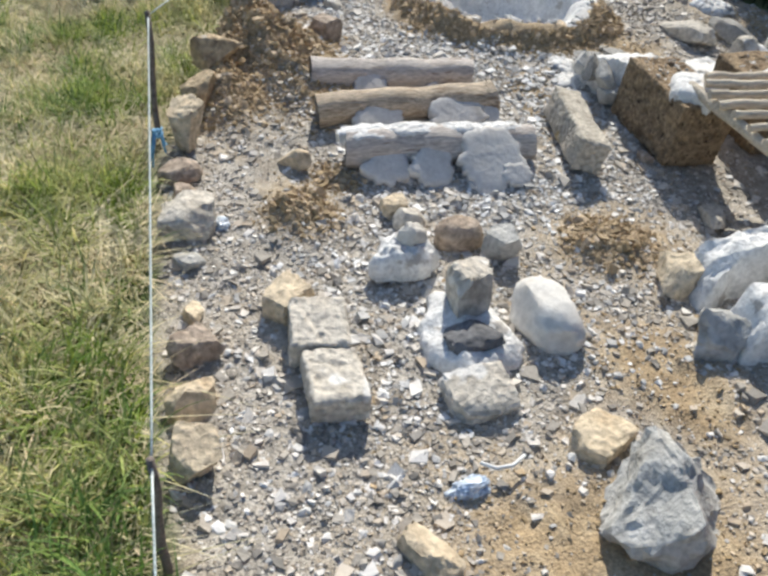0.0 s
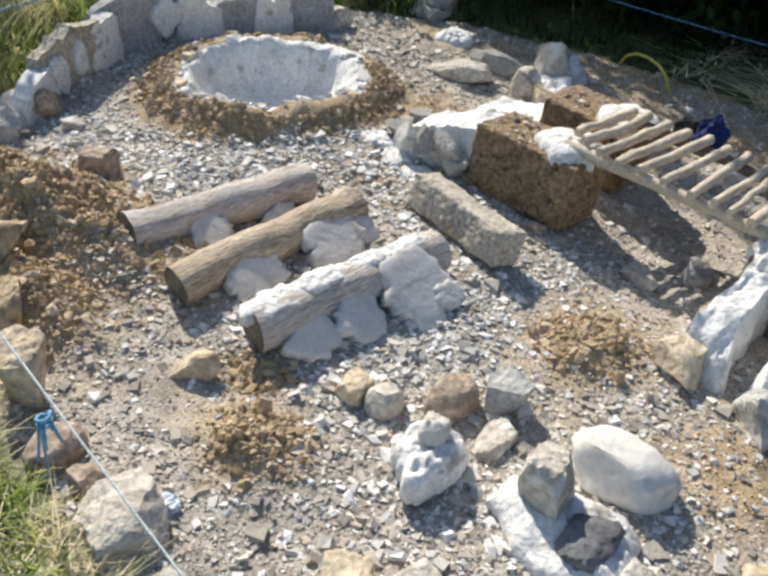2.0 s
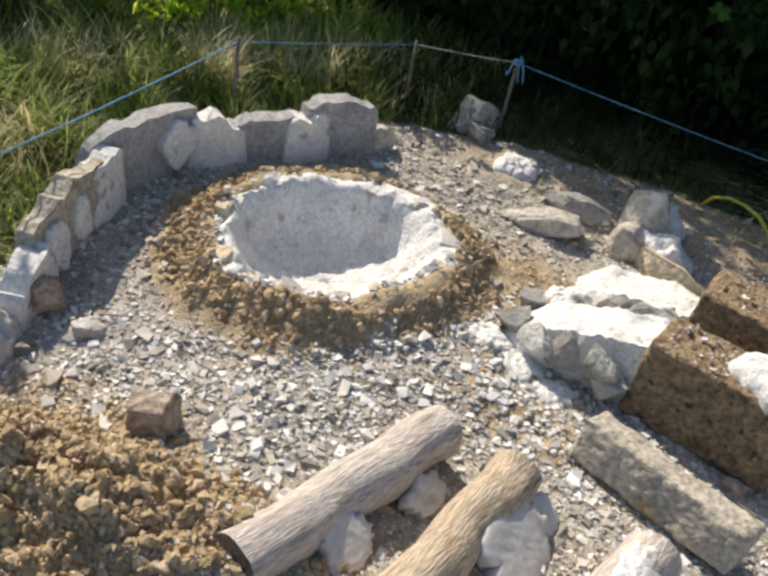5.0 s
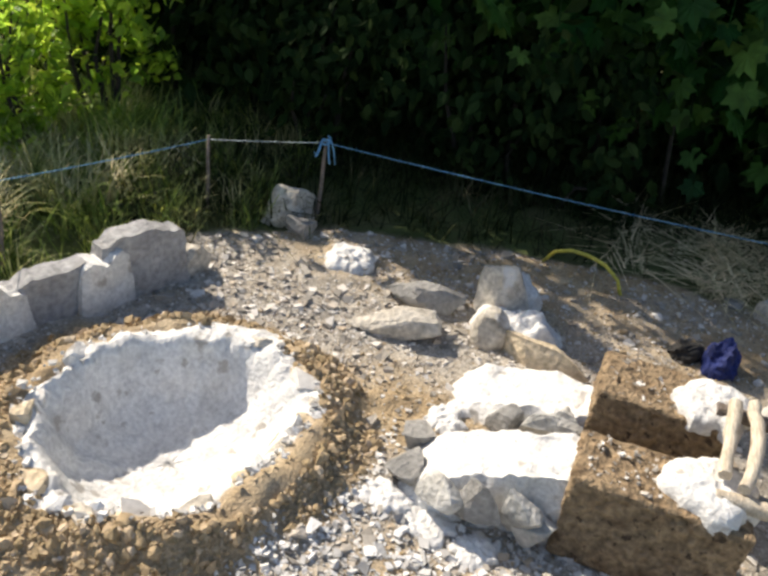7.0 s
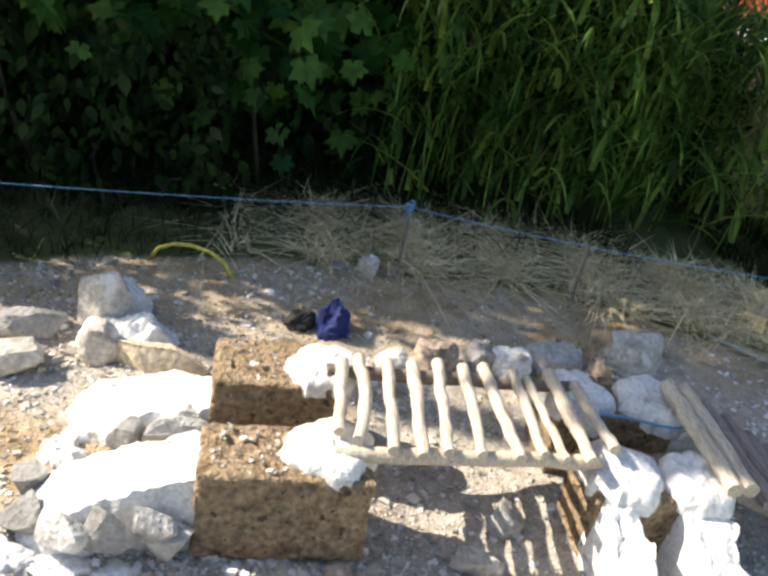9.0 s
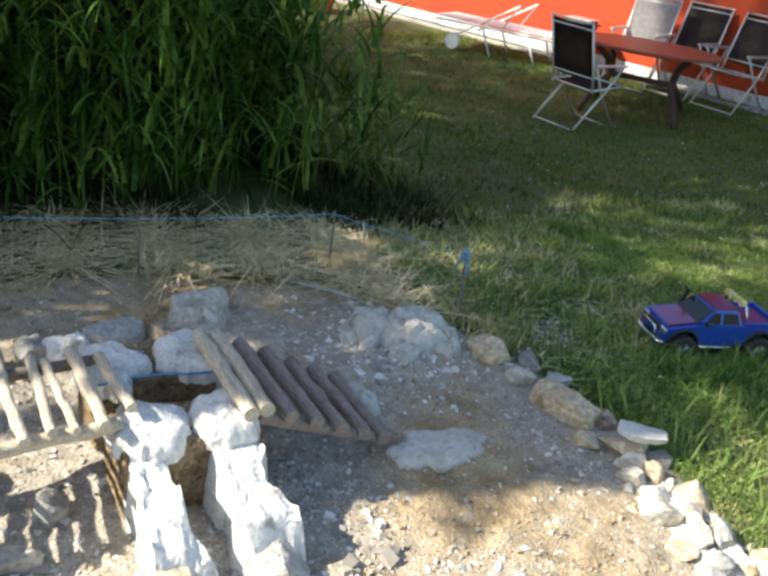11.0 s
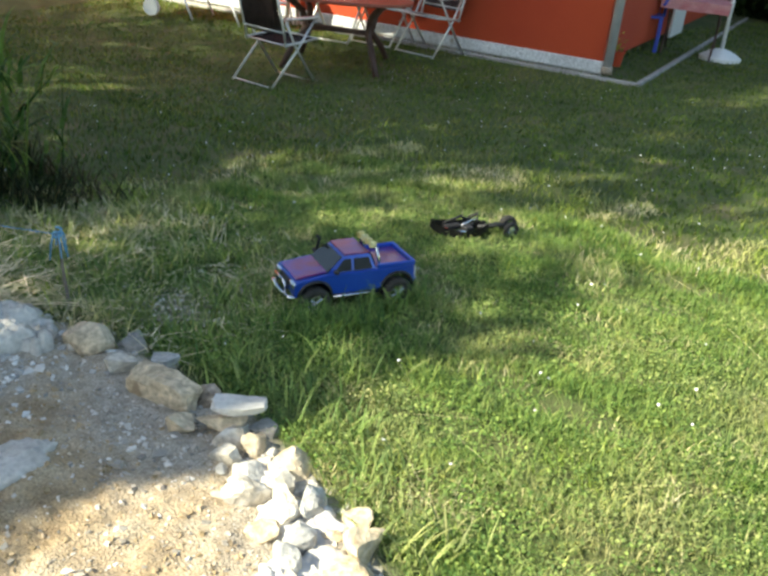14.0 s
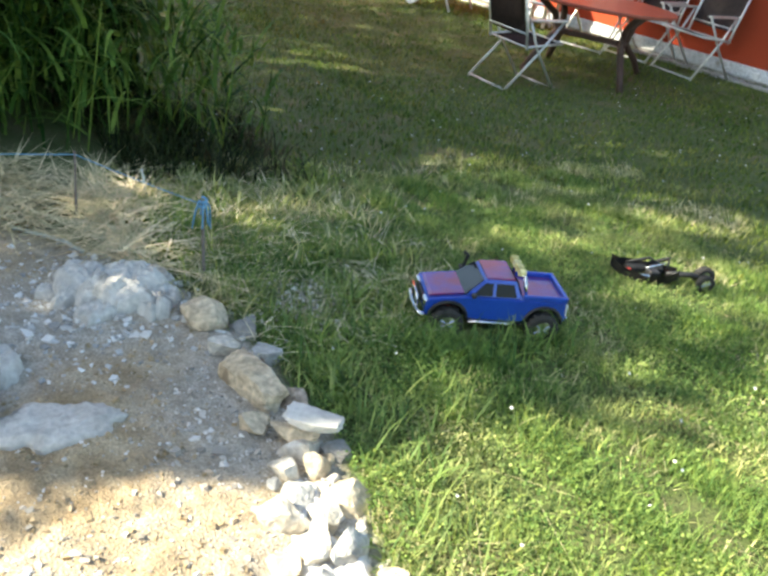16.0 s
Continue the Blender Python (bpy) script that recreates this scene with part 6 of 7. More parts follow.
gr = np.random.default_rng(9)
outside = lambda x, y: (edge_distance(x, y) < -0.01) * (1 - 0.93 * hill(x, y, 2.25, -0.32, 0.17, 0.24, 0.6))
p = scatter(80000, (-0.2, -2.6), (3.6, 0.25), lambda x, y: outside(x, y) * np.clip(0.55 + 0.9 * waves(x, y, 77, 3, 3.0), 0.1, 1), 11)
tagged(blades("lawn_grass", p, gr.uniform(0.03, 0.075, len(p)), gr.uniform(0.003, 0.006, len(p)), GRASS, 0.9, 12), "short green lawn grass with clover", "grass", kind="stuff")
p = scatter(52000, (-0.2, -2.2), (3.0, 0.15), lambda x, y: outside(x, y) * np.clip(0.45 + 0.8 * waves(x, y, 71, 3, 0.9) + 0.5 * waves(x, y, 72, 3, 5.0), 0.03, 1), 61)
c = np.column_stack([p, height(p[:, 0], p[:, 1]) + gr.uniform(0.012, 0.045, len(p))])
tagged(leaves("lawn_clover", c, gr.uniform(0.005, 0.013, len(p)), GRASS, 62, CLOVER, 0.8, (0, 0, 1.1)), "patches of clover leaves in the lawn", "clover", kind="stuff")
# the far lawn takes the grass copy darkened to look shaded
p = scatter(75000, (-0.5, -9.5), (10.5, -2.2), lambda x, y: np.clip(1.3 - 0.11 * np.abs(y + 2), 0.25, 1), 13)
tagged(blades("far_lawn_grass", p, gr.uniform(0.025, 0.055, len(p)), gr.uniform(0.007, 0.014, len(p)), LAWNSHADE, 0.7, 14), "short green lawn grass, coloured darker for shade", "grass", kind="stuff")
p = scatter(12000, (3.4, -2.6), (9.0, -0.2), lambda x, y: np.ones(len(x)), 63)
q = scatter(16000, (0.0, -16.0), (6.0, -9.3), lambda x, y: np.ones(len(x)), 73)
tagged(blades("back_lawn_grass", q, gr.uniform(0.03, 0.06, len(q)), gr.uniform(0.012, 0.02, len(q)), LAWNSHADE, 0.7, 74), "short green lawn grass beside the house", "grass", kind="stuff")
tagged(blades("side_lawn_grass", p, gr.uniform(0.025, 0.07, len(p)), gr.uniform(0.006, 0.012, len(p)), LAWNSHADE, 0.7, 64), "short green lawn grass below the hedge", "grass", kind="stuff")
p = scatter(30000, (-1.3, 0.2), (0.55, 4.6), lambda x, y: (edge_distance(x, y) < -0.05) * np.clip(0.35 + 0.7 * waves(x, y, 91, 3, 1.8) + 1.1 * waves(x, y, 96, 3, 5.0), 0.04, 1), 15)
tagged(blades("wild_grass", p, gr.uniform(0.05, 0.19, len(p)), gr.uniform(0.003, 0.008, len(p)), WILD, 1.2, 16, 4, arc=(0.8, 2.1)), "long tangled grass, green and straw-coloured", "grass", kind="stuff")
p = scatter(21000, (-1.3, 0.5), (0.5, 4.5), lambda x, y: (edge_distance(x, y) < -0.03) * np.clip(0.45 - 0.9 * waves(x, y, 91, 3, 1.8) + 0.8 * hill(x, y, -0.45, 2.1, 0.35, 0.22) + 0.5 * hill(x, y, -0.2, 3.1, 0.4, 0.5), 0.05, 1), 25)
tagged(blades("matted_straw", p, gr.uniform(0.06, 0.20, len(p)), gr.uniform(0.003, 0.006, len(p)), DRYGRASS, 0.6, 26, 4, 1.0, -0.2, 0.3, gr.uniform(0, 0.035, len(p))), "matted dry straw between the grass", "straw", kind="stuff")
p = scatter(20000, (-0.5, 4.0), (3.6, 6.3), lambda x, y: outside(x, y) * np.clip(0.4 + 1.2 * waves(x, y, 78, 3, 3.0), 0.05, 1), 17)
tagged(blades("meadow_grass", p, gr.uniform(0.06, 0.26, len(p)), gr.uniform(0.003, 0.008, len(p)), MEADOW, 1.2, 18, 4, arc=(0.6, 1.9)), "long meadow grass behind the slabs", "grass", kind="stuff")


p = scatter(24000, (-0.2, -3.2), (3.9, 0.2), lambda x, y: outside(x, y) * np.clip(0.35 + 0.9 * waves(x, y, 79, 3, 1.4), 0.05, 1), 27)
tagged(blades("pale_lawn_blades", p, gr.uniform(0.03, 0.08, len(p)), gr.uniform(0.003, 0.006, len(p)), WILD, 1.0, 28, 3, arc=(0.9, 2.0)), "pale yellowed blades among the lawn grass", "grass", kind="stuff")


def outer(x, y):
    """Grass round the patch, thinning out with distance."""
    inner = (x > -0.95) & (x < 0.6) & (y > 0.2) & (y < 4.6)
    front = (x > -0.2) & (y < 0.25)
    d = np.hypot(np.clip(-0.6 - x, 0, 9), np.maximum(np.clip(0.2 - y, 0, 9), np.clip(y - 4.6, 0, 9)))
    return outside(x, y) * ~inner * ~front * np.exp(-(d / 2.2) ** 2)


p = scatter(34000, (-5.5, -4.0), (1.0, 8.5), outer, 33)
tagged(blades("outer_grass", p, gr.uniform(0.05, 0.16, len(p)), gr.uniform(0.006, 0.014, len(p)), MEADOW, 1.0, 34, 3, arc=(0.8, 2.0)), "rough grass round the dug patch", "grass", kind="stuff")


def tufts(name, spots, n, r, length, mat, seed, label):
    """Clumps of long blades about the given spots."""
    g = np.random.default_rng(seed)
    p = np.repeat(np.array(spots), n, 0) + g.normal(0, r, (len(spots) * n, 2))
    return tagged(blades(name, p, g.uniform(0.5, 1.1, len(p)) * length, g.uniform(0.004, 0.010, len(p)), mat, 1.15, seed + 1, 5, arc=(0.5, 2.0)), label, "grass", kind="stuff")


spots = scatter(34, (-1.1, 0.3), (-0.27, 2.3), outside, 92)
tufts("grass_tufts", spots, 70, 0.05, 0.19, WILD, 93, "green and yellow tufts of long grass")
spots = scatter(60, (-1.1, 0.2), (-0.22, 1.35), outside, 81)
tufts("green_tufts", spots, 80, 0.06, 0.22, GRASS, 83, "lush green tufts of long grass")
spots = scatter(40, (-1.2, 1.3), (-0.2, 3.6), lambda x, y: outside(x, y) * np.clip(0.3 + waves(x, y, 91, 3, 1.8), 0.05, 1), 85)
tufts("rank_tufts", spots, 60, 0.05, 0.15, GRASS, 86, "green tufts among the dry grass")
spots = [(1.22, -0.2), (1.45, -0.25), (1.0, -0.12), (0.75, -0.05), (1.7, -0.2), (2.0, -0.2), (2.3, -0.15), (2.6, -0.2), (2.9, 0.0), (2.2, -0.45), (1.9, -0.4), (2.6, -0.55), (1.5, -0.5)]
spots += [(1.80, -0.62), (1.74, -0.72), (1.72, -0.85), (1.76, -1.0), (1.82, -0.55), (1.74, -1.1), (2.1, -0.62), (1.9, -0.58)]
tufts("edge_tufts", spots, 80, 0.06, 0.16, GRASS, 95, "longer grass tufts along the stones")
spots = scatter(22, (2.1, -1.1), (3.6, 0.1), outside, 89)
tufts("verge_tufts", spots, 45, 0.07, 0.15, WILD, 90, "pale tufts at the edge of the lawn")
# pale blades added to imitate sky light on the shaded lawn
p = scatter(1100, (1.85, -1.2), (3.5, 0.1), lambda x, y: outside(x, y) * np.clip(0.45 + 1.0 * waves(x, y, 73, 3, 3.0), 0.05, 1) * smooth(-1.3, -0.5, y), 55)
tagged(blades("dry_lawn_blades", p, gr.uniform(0.05, 0.15, len(p)), gr.uniform(0.003, 0.006, len(p)), DRYGRASS, 0.8, 56, 4, 1.0, -0.1, 0.35, gr.uniform(0.01, 0.05, len(p))), "pale blades added to grey and lift the shaded lawn", "grass", kind="stuff")
spots = scatter(45, (0.2, 4.5), (3.2, 5.2), outside, 97)
tufts("meadow_tufts", spots, 80, 0.06, 0.32, WILD, 98, "tall sunlit tufts of meadow grass")


def band(lo, hi):
    def keep(x, y):
        d = edge_distance(x, y)
        return ((d < lo) & (d > hi) & (x > 2.5)).astype(float)
    return keep


p = scatter(5000, (2.5, -0.3), (4.2, 4.3), lambda x, y: band(0.02, -0.55)(x, y) * smooth(2.9, 1.7, y) * smooth(-0.15, 0.3, y) * np.clip(0.35 + 1.1 * waves(x, y, 84, 3, 2.5), 0.05, 1), 19)
tagged(blades("dry_straw", p, gr.uniform(0.10, 0.36, len(p)), gr.uniform(0.003, 0.009, len(p)), STRAW, 0.6, 20, 4, 1.0, -0.2, 0.13, gr.uniform(0, 0.07, len(p))), "dry cut straw lying along the edge", "straw", kind="stuff")
# hedge-foot grass in the colour darkened for shade
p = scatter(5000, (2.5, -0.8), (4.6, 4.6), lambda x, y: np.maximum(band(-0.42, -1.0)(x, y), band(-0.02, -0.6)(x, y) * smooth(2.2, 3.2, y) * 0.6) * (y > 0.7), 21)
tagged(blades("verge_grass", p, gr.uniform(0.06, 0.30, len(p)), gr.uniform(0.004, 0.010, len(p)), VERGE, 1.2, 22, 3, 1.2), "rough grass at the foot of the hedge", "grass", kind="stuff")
p = scatter(300, (0.4, -2.8), (3.8, 0.0), outside, 65)
tagged(blades("straw_stalks", p, gr.uniform(0.12, 0.4, len(p)), gr.uniform(0.003, 0.005, len(p)), STRAW, 0.4, 66, 4, 1.0, -0.2, 0.12), "single dry stalks lying on the lawn", "straw", kind="stuff")
p = scatter(420, (0.4, -6.5), (6.0, -0.2), outside, 67)
tagged(leaves("white_clover", np.column_stack([p, height(p[:, 0], p[:, 1]) + 0.05]), np.full(len(p), 0.013), WHITE, 68, CLOVER, 0.6, (0, 0, 1)), "tiny white clover flowers in the lawn", "flower", kind="stuff")


def bush(name, cx, cy, w, d, h, n, size, mat, shape, seed, label, clumps=26, low=0.05, face=(-1.2, 0.2, 0.4), stems=5, tight=1.0):
    """A bush: stems, and leaves gathered in clumps over an uneven crown."""
    r = np.random.default_rng(seed)
    top = empty(name, pose(cx, cy, ground_z(cx, cy)), label, "bush", "hedge")
    c = np.column_stack([r.uniform(-w / 2, w / 2, clumps), r.uniform(-d / 2, d / 2, clumps), low + (h - low) * r.random(clumps)])
    for i in range(stems):
        bm = bmesh.new()
        e = Vector(c[i])
        b = Vector((e.x * 0.4, e.y * 0.5, -0.05))
        tube(bm, [b, b.lerp(e, 0.5) + Vector((0.05 * math.sin(i), 0.04, 0.05)), e], [0.014, 0.009, 0.004], 6)
        part("stem", bm, DARKBARK, top)
    k = r.integers(0, clumps, n)
    pts = c[k] + r.normal(0, 1, (n, 3)) * np.array([0.2, 0.24, 0.22]) * h / 2.2 * tight
    pts[:, 2] = np.abs(pts[:, 2])
    lv = leaves("foliage", pts, r.uniform(0.6, 1.2, n) * size, mat, seed + 1, shape, 0.9, face)
    lv.parent = top
    return top


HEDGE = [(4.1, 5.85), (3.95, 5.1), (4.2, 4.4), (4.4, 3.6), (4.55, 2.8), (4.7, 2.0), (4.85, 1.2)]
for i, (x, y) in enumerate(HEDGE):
    bush("bush", x, y, 0.9, 1.0, 1.5 if i == 0 else 1.95, 2600, 0.10, LEAF, OVAL, 100 + i, "dense dark green bush in the hedge, deepened for shade", 30)
    bush("bush", x + 0.95, y + 0.45, 1.1, 1.2, 2.3 if i == 0 else 3.0, 2600, 0.13, LEAF, OVAL, 120 + i, "tall dark green bush at the back of the hedge, deepened for shade", 30, stems=2)
bush("bush", 5.1, 0.55, 0.55, 0.7, 1.7, 1700, 0.10, LEAF, OVAL, 108, "dense bush behind the reeds, darkened for shade", 24)
bush("bush", 4.75, 0.05, 0.5, 0.5, 0.9, 900, 0.09, LEAF, OVAL, 109, "low bush among the reeds, darkened for shade", 18)
bush("bush", 3.62, 4.05, 0.4, 0.8, 0.75, 900, 0.07, LEAF, OVAL, 112, "low undergrowth at the foot of the hedge, darkened for shade", 26, 0.02)
bush("bush", 3.75, 3.2, 0.35, 0.9, 0.7, 900, 0.07, LEAF, OVAL, 114, "low undergrowth at the foot of the hedge, darkened for shade", 26, 0.02)
bush("maple_bush", 3.98, 3.25, 0.45, 0.7, 1.5, 340, 0.14, MAPLE, LOBED, 140, "young maple bush with broad lobed leaves", 14, 0.5, stems=1)
bush("maple_bush", 4.02, 2.45, 0.45, 0.9, 1.5, 480, 0.145, MAPLE, LOBED, 143, "young maple bush with broad lobed leaves", 16, 0.45, stems=1)
# reeds: upright stalks with long leaves that arch out from them
p = scatter(300, (3.85, -0.35), (5.1, 2.0), lambda x, y: np.clip(1.0 - 0.5 * smooth(0.3, -0.35, y), 0, 1), 30)
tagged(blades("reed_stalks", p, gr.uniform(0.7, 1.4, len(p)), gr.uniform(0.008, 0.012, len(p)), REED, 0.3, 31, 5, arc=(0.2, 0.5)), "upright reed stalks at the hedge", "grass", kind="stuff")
q = np.repeat(p, 12, 0) + gr.normal(0, 0.03, (len(p) * 12, 2))
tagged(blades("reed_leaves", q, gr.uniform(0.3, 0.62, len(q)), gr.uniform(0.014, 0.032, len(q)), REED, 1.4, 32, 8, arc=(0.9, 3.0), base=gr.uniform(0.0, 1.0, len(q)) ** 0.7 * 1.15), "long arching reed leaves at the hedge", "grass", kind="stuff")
# the thin end of the reeds, with dead weeds coloured dark for shade at its foot
p = scatter(26, (3.95, -0.85), (4.75, -0.3), lambda x, y: np.clip(1.0 - 0.8 * smooth(-0.35, -0.85, y), 0, 1), 35)
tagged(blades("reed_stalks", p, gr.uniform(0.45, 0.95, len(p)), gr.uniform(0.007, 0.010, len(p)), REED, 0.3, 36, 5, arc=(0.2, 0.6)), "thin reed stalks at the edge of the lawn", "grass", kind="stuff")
q = np.repeat(p, 9, 0) + gr.normal(0, 0.025, (len(p) * 9, 2))
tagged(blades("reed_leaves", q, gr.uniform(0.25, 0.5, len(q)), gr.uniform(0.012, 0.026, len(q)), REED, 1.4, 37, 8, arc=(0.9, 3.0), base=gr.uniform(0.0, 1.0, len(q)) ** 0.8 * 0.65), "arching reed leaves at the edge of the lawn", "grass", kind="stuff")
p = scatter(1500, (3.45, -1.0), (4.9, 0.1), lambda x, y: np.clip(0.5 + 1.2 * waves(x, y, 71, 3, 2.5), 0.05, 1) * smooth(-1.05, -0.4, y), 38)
tagged(blades("dead_weeds", p, gr.uniform(0.08, 0.30, len(p)), gr.uniform(0.005, 0.014, len(p)), VERGE, 1.3, 39, 4, arc=(0.6, 2.2)), "half-dead weeds at the foot of the reeds, darkened for shade", "weeds", kind="stuff")
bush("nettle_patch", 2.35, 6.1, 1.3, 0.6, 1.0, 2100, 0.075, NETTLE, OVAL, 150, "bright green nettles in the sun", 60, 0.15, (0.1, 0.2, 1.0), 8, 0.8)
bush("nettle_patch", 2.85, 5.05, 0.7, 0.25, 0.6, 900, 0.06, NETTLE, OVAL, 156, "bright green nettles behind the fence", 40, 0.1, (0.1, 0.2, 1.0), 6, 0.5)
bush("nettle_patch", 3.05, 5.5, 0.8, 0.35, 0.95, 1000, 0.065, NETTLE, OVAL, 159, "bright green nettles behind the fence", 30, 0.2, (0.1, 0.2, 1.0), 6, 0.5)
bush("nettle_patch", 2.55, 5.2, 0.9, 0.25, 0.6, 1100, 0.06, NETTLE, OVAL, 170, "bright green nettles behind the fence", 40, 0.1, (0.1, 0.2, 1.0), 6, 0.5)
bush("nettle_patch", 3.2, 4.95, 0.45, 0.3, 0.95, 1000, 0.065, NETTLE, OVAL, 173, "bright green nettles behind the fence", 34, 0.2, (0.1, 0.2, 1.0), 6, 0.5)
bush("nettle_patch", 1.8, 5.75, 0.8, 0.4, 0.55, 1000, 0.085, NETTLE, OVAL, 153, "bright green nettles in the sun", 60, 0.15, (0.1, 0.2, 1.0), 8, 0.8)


# tall trees behind the hedge, above the view, that shade the lawn
def tree(x, y, h, crown, n, seed, start=0.3):
    r = np.random.default_rng(seed)
    top = empty("tree", pose(x, y, ground_z(x, y)), "tall broadleaved tree behind the hedge", "tree")
    bm = bmesh.new()
    tube(bm, [(0, 0, -0.2), (0.05, 0, h * 0.3), (0.0, 0.08, h * 0.6), (0.05, 0, h * 0.95)], [0.17, 0.13, 0.09, 0.02], 10)
    part("trunk", bm, DARKSTICK, top)
    c = []
    for i in range(22):
        a, u = i * 2.4, start + (0.94 - start) * i / 22
        e = Vector((math.cos(a) * crown * (1.15 - 0.45 * u), math.sin(a) * crown * (1.15 - 0.45 * u), h * (u + 0.06)))
        b = Vector((0, 0, h * u * 0.9))
        bm = bmesh.new()
        tube(bm, [b, b.lerp(e, 0.5) + Vector((0, 0, 0.1)), e], [0.05, 0.03, 0.01], 6)
        part("limb", bm, DARKSTICK, top)
        c += [e, b.lerp(e, 0.6)]
    c = np.array([v[:] for v in c])
    pts = c[r.integers(0, len(c), n)] + r.normal(0, 1, (n, 3)) * crown * 0.17
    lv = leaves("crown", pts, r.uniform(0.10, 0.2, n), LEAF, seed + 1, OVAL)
    lv.parent = top
    return top


tree(5.75, 6.3, 7.6, 1.3, 2900, 200, 0.28)
tree(4.43, 5.85, 6.2, 0.8, 1300, 206, 0.66)
tree(3.8, 5.8, 4.8, 0.42, 1500, 218, 0.8)
tree(7.6, 4.6, 7.4, 1.5, 5500, 202)
tree(6.1, 5.9, 11.5, 1.5, 4500, 208, 0.66)
tree(8.2, 5.7, 11.5, 1.6, 8000, 210, 0.42)
tree(9.8, 5.6, 15.0, 1.8, 9000, 212, 0.52)
tree(11.4, 5.4, 8.6, 1.7, 7000, 214, 0.35)
tree(13.4, 5.6, 8.4, 1.7, 7000, 216, 0.35)
tree(8.1, 2.4, 11.0, 1.45, 7000, 204, 0.4)
# bushes beyond the rough grass, their leaf colour deepened for shade
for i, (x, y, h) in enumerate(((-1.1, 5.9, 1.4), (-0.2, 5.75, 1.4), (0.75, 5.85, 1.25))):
    bush("bush", x, y, 1.0, 0.7, h, 1900, 0.11, LEAF, OVAL, 180 + i, "dark green bush beyond the rough grass, deepened for shade", 26, 0.05, (0, -1, 0.4), 3)
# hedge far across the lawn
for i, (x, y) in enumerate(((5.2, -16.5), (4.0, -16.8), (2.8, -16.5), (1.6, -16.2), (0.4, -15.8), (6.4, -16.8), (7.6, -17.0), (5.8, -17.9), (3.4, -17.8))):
    bush("bush", x, y, 1.4, 1.0, 2.6, 2600, 0.22, LEAF, OVAL, 160 + i, "dark green bush in the far hedge, deepened for shade", 30, 0.1, (0, 1, 0.4), 2)

# ---- cord fence ----
def post(x, y, h, dx, dy, r, label):
    bm = bmesh.new()
    z = ground_z(x, y)
    n = 5
    tube(bm, [(dx * k / n + 0.004 * math.sin(k * 2.0 + x), dy * k / n, -0.06 + (h + 0.06) * k / n) for k in range(n + 1)], [r * 1.05, r, r * 0.96, r * 0.92, r * 0.9, r * 0.8], 9, True, 0.06, 3)
    o = part("fence_post", bm, DARKSTICK, None, "", True)
    o.matrix_world = Matrix.Translation((x, y, z))
    return tagged(o, label, "post", "fence posts")


POSTS = [(-0.14, -0.75, 0.33, 0.0, 0.0, 0.010), (-0.115, 0.93, 0.34, 0.008, 0.03, 0.010), (-0.055, 2.60, 0.45, 0.02, 0.13, 0.011), (0.57, 4.06, 0.34, 0.03, 0.10, 0.010), (2.02, 4.52, 0.33, 0.01, 0.01, 0.010),
         (2.80, 4.22, 0.30, 0.02, 0.02, 0.008), (3.02, 3.84, 0.34, 0.0, 0.0, 0.009), (3.28, 1.93, 0.33, 0.0, 0.0, 0.007), (3.16, 1.20, 0.30, 0.0, 0.0, 0.006), (3.04, 0.37, 0.30, 0.0, 0.0, 0.006), (2.50, 0.0, 0.30, 0.03, 0.01, 0.007)]
tops = []
for i, (x, y, h, dx, dy, r) in enumerate(POSTS):
    post(x, y, h, dx, dy, r, "thin dark stick holding the cord")
    tops.append(Vector((x + dx, y + dy, ground_z(x, y) + h - 0.015)))
cord = empty("boundary_twine", Matrix(), "pale and blue twine strung between sticks", "cord")
for i, (a, b) in enumerate(zip(tops, tops[1:])):
    bm = bmesh.new()
    n = 14
    tube(bm, [a.lerp(b, k / n) - Vector((0, 0, 0.05 * (a - b).length / 2 * (k / n) * (1 - k / n))) for k in range(n + 1)], 0.0026 if i < 4 else 0.0018, 6)
    part("span", bm, BLUECORD if i in (3, 4, 6, 7, 8, 9) else CORD, cord, "blue twine" if i in (3, 4, 6, 7, 8, 9) else "pale twine", True)


def knot(p, seed, big=1.0):
    """A tied knot with loose ends."""
    r = random.Random(seed)
    top = empty("twine_knot", Matrix.Translation(p), "blue twine knot with frayed loose ends", "knot", "twine knots")
    bm = bmesh.new()
    tube(bm, [(0.014 * math.cos(a * 2.1), 0.014 * math.sin(a * 2.1), -0.012 + 0.006 * a) for a in np.linspace(0, 6, 22)], 0.0042, 6)
    part("loop", bm, BLUECORD, top, "", True)
    for k in range(5):
        bm = bmesh.new()
        dx, dy = r.uniform(-0.028, 0.028) * big, r.uniform(-0.028, 0.028) * big
        tube(bm, [(0, 0, 0), (dx * 0.5, dy * 0.5, 0.012), (dx, dy, -0.035 * big * r.uniform(0.3, 1.6)), (dx * 1.3, dy * 1.3, -0.07 * big * r.uniform(0.5, 1.4))], [0.0042, 0.004, 0.0035, 0.003], 6)
        part("loose_end", bm, BLUECORD, top, "", True)


knot(tops[6], 1, 1.1)
knot(tops[7], 2, 0.8)
knot(tops[10], 3, 1.2)
knot(Vector((-0.045, 2.27, 0.23)), 4, 1.0)
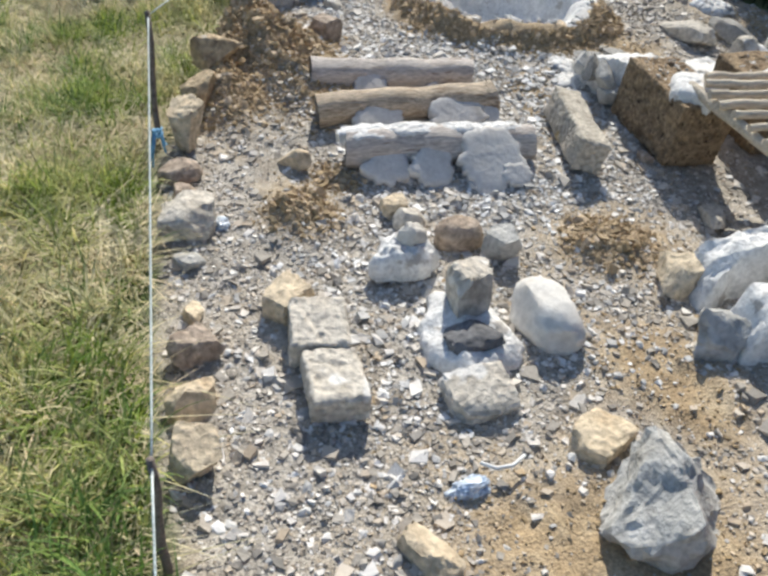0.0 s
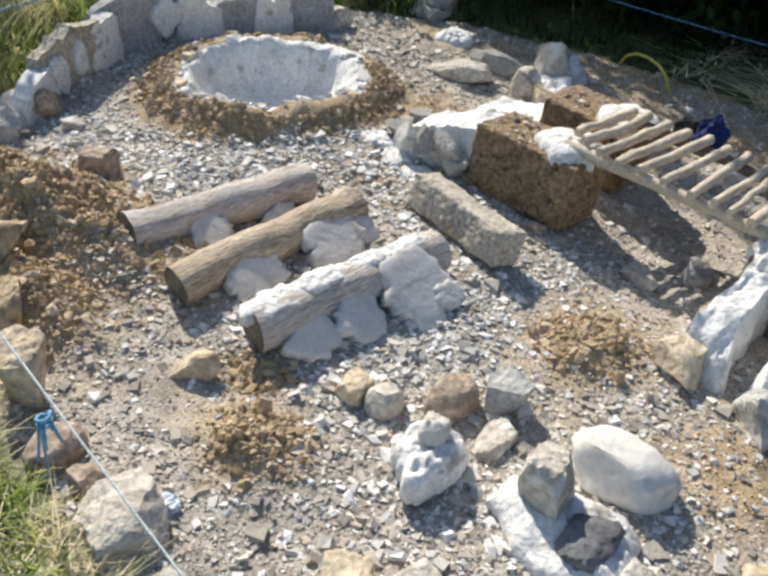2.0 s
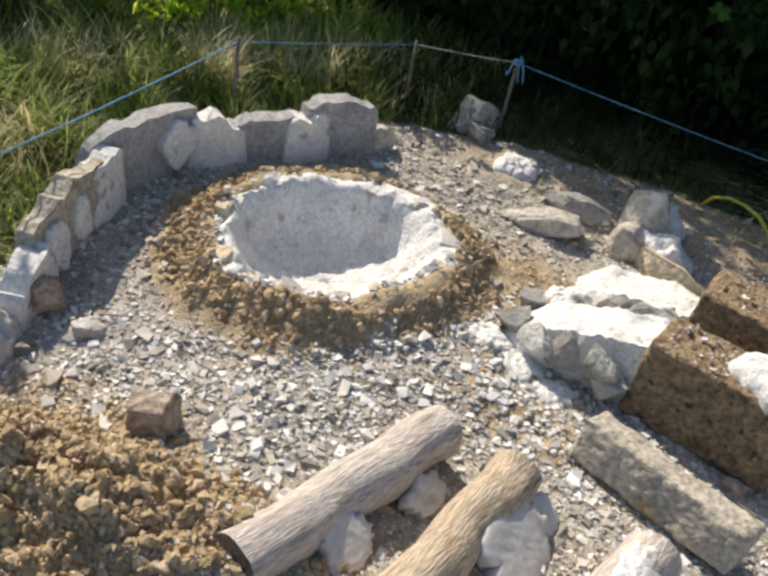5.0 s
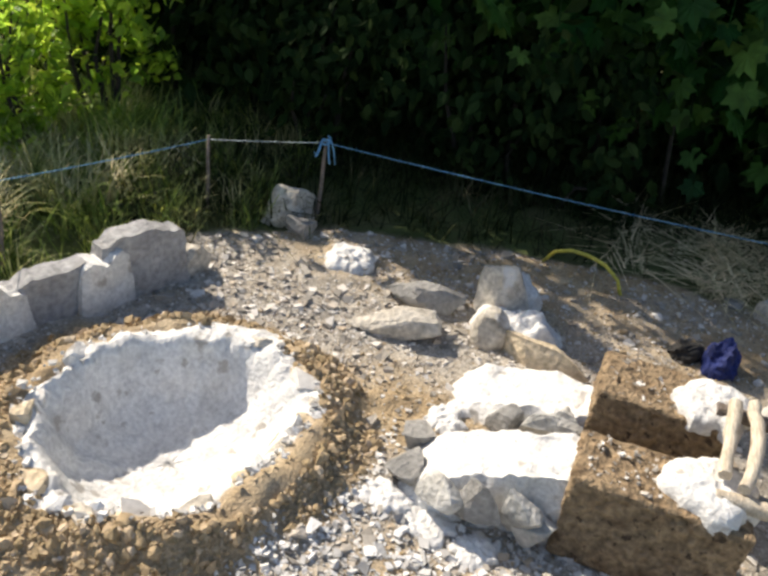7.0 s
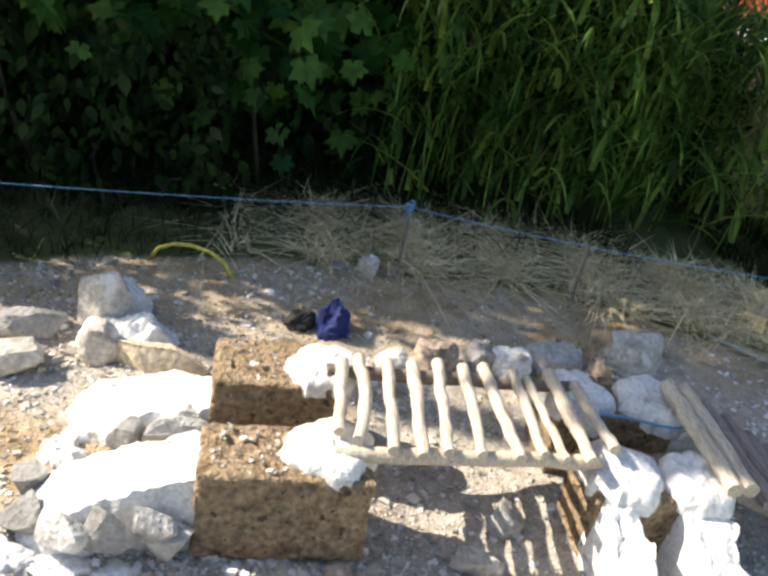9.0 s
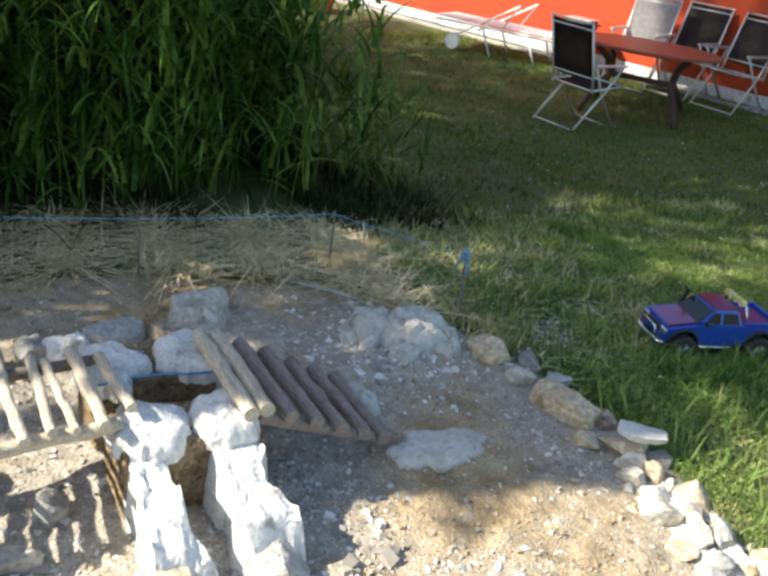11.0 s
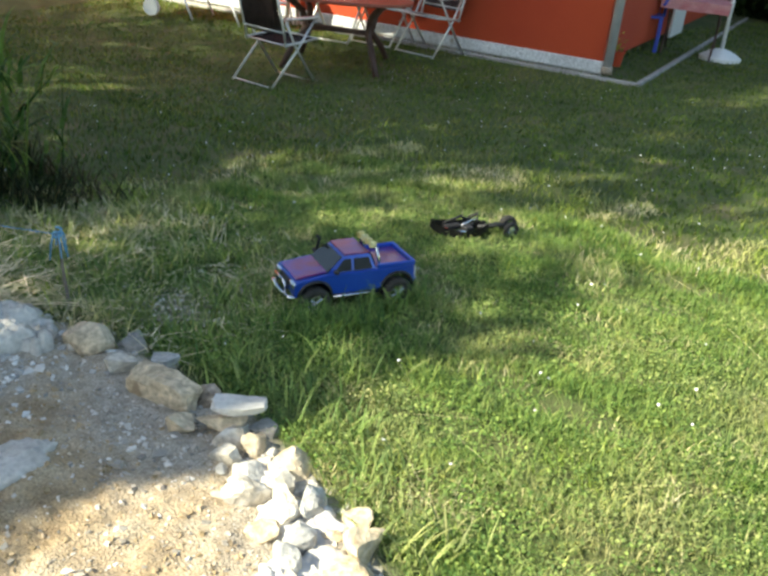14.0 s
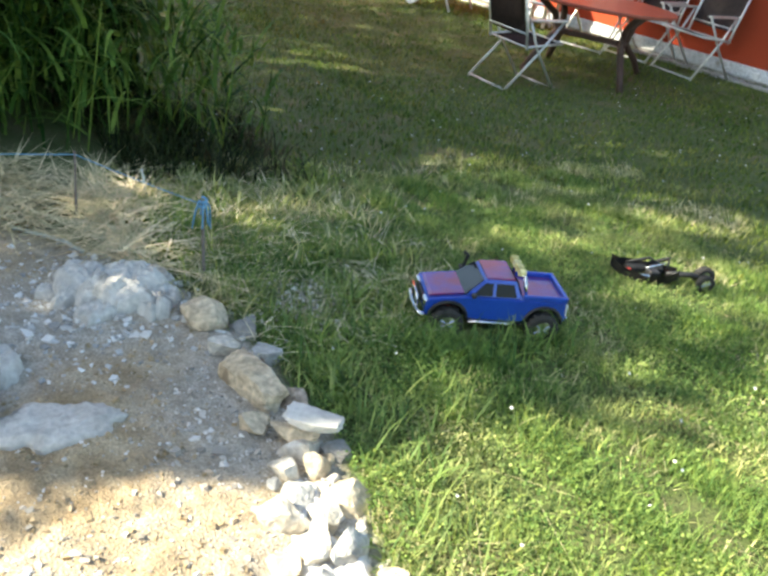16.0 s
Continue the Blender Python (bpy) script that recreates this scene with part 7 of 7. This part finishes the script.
# a white stick leaning by the fence, and a pale cord on the soil
stick(3.33, 0.02, -0.06, 3.30, 0.05, 0.10, 0.006, CORD, 71, None, "pale_stick")
tagged(bpy.data.objects["pale_stick"], "thin pale stick standing in the straw", "stick")
bm = bmesh.new()
tube(bm, [(3.02, 0.62, ground_z(3.02, 0.62) + 0.012), (2.85, 0.45, ground_z(2.85, 0.45) + 0.02), (2.72, 0.40, ground_z(2.72, 0.4) + 0.02)], 0.008, 7)
tagged(part("pale_rod", bm, CORD, None, "", True), "pale rod lying at the soil's edge", "rod")
bm = bmesh.new()
tube(bm, [(2.07 + 0.02 * math.sin(k), 1.62 - 0.065 * k, 0.225 + 0.004 * math.cos(k * 2)) for k in range(7)], 0.004, 6)
tagged(part("blue_twine", bm, BLUECORD, None, "", True), "blue twine stretched over the gap between blocks", "twine")
# yellow hose
bm = bmesh.new()
tube(bm, [(3.20, 2.93, -0.02), (3.19, 2.89, 0.05), (3.17, 2.83, 0.085), (3.15, 2.76, 0.095), (3.14, 2.69, 0.08), (3.13, 2.63, 0.04), (3.12, 2.60, -0.02)], 0.0075, 10)
tagged(part("hose", bm, HOSE, None, "", True), "short arch of yellow hose stuck in the ground", "hose")


def crumple(x, y, sx, sy, sz, mat, name, label, cat, seed, z=None):
    bm = bmesh.new()
    bmesh.ops.create_icosphere(bm, subdivisions=4, radius=1.0)
    off = Vector((seed, seed * 2, 0))
    for v in bm.verts:
        v.co *= 1 + 0.35 * noise.noise(v.co * 1.7 + off) + 0.22 * abs(noise.noise(v.co * 4 + off)) + 0.1 * noise.noise(v.co * 9 + off)
        v.co = Vector((v.co.x * sx / 2, v.co.y * sy / 2, max(v.co.z, -0.3) * sz))
    o = part(name, bm, mat)
    o.matrix_world = pose(x, y, (ground_z(x, y) if z is None else z) + 0.2 * sz, 0, 0, seed * 40)
    return tagged(o, label, cat)


crumple(2.80, 2.23, 0.11, 0.15, 0.09, BLUECLOTH, "cloth", "crumpled dark blue cloth on the soil", "cloth", 2)
crumple(2.82, 2.34, 0.09, 0.12, 0.05, RUBBER, "rag", "crumpled black rag beside blue cloth", "rag", 5)
crumple(0.56, 1.01, 0.05, 0.10, 0.025, WRAP, "wrapper", "pale blue plastic wrapper on the gravel", "wrapper", 7)
crumple(0.115, 2.11, 0.05, 0.05, 0.02, WRAP, "wrapper", "small foil wrapper on the gravel", "wrapper", 9)
bm = bmesh.new()
tube(bm, [(0.60, 1.06, 0.012), (0.63, 1.035, 0.016), (0.67, 1.035, 0.016), (0.71, 1.06, 0.012)], 0.005, 6)
tagged(part("plastic_strip", bm, WHITE, None, "", True), "thin white plastic strip on the gravel", "strip")
# broken pieces set in the bowl's rim
rr = random.Random(12)
bowl = bpy.data.objects["plaster_bowl"]
for k in range(52):
    a = math.radians(7 * k + rr.uniform(-5, 5))
    q = float(crater_radius(a)) * rr.uniform(0.98, 1.16)
    s = rr.uniform(0.025, 0.075)
    o = part("rim_stone", rock_bm(s * 1.4, s, s * rr.uniform(0.4, 0.7), 300 + k, 7, 0.05, 0.15, 2, 0.25, (0.34, 0.62)), (PLASTER, PLASTER, LIME, PLASTER, OLDPLASTER, SAND)[k % 6], bowl)
    o.matrix_parent_inverse = bowl.matrix_world.inverted()
    o.matrix_world = pose(CRATER[0] + q * math.cos(a), CRATER[1] + q * math.sin(a), 0.038 + rr.uniform(-0.01, 0.012), rr.uniform(-20, 20), rr.uniform(-20, 20), math.degrees(a) + 90 + rr.uniform(-40, 40))
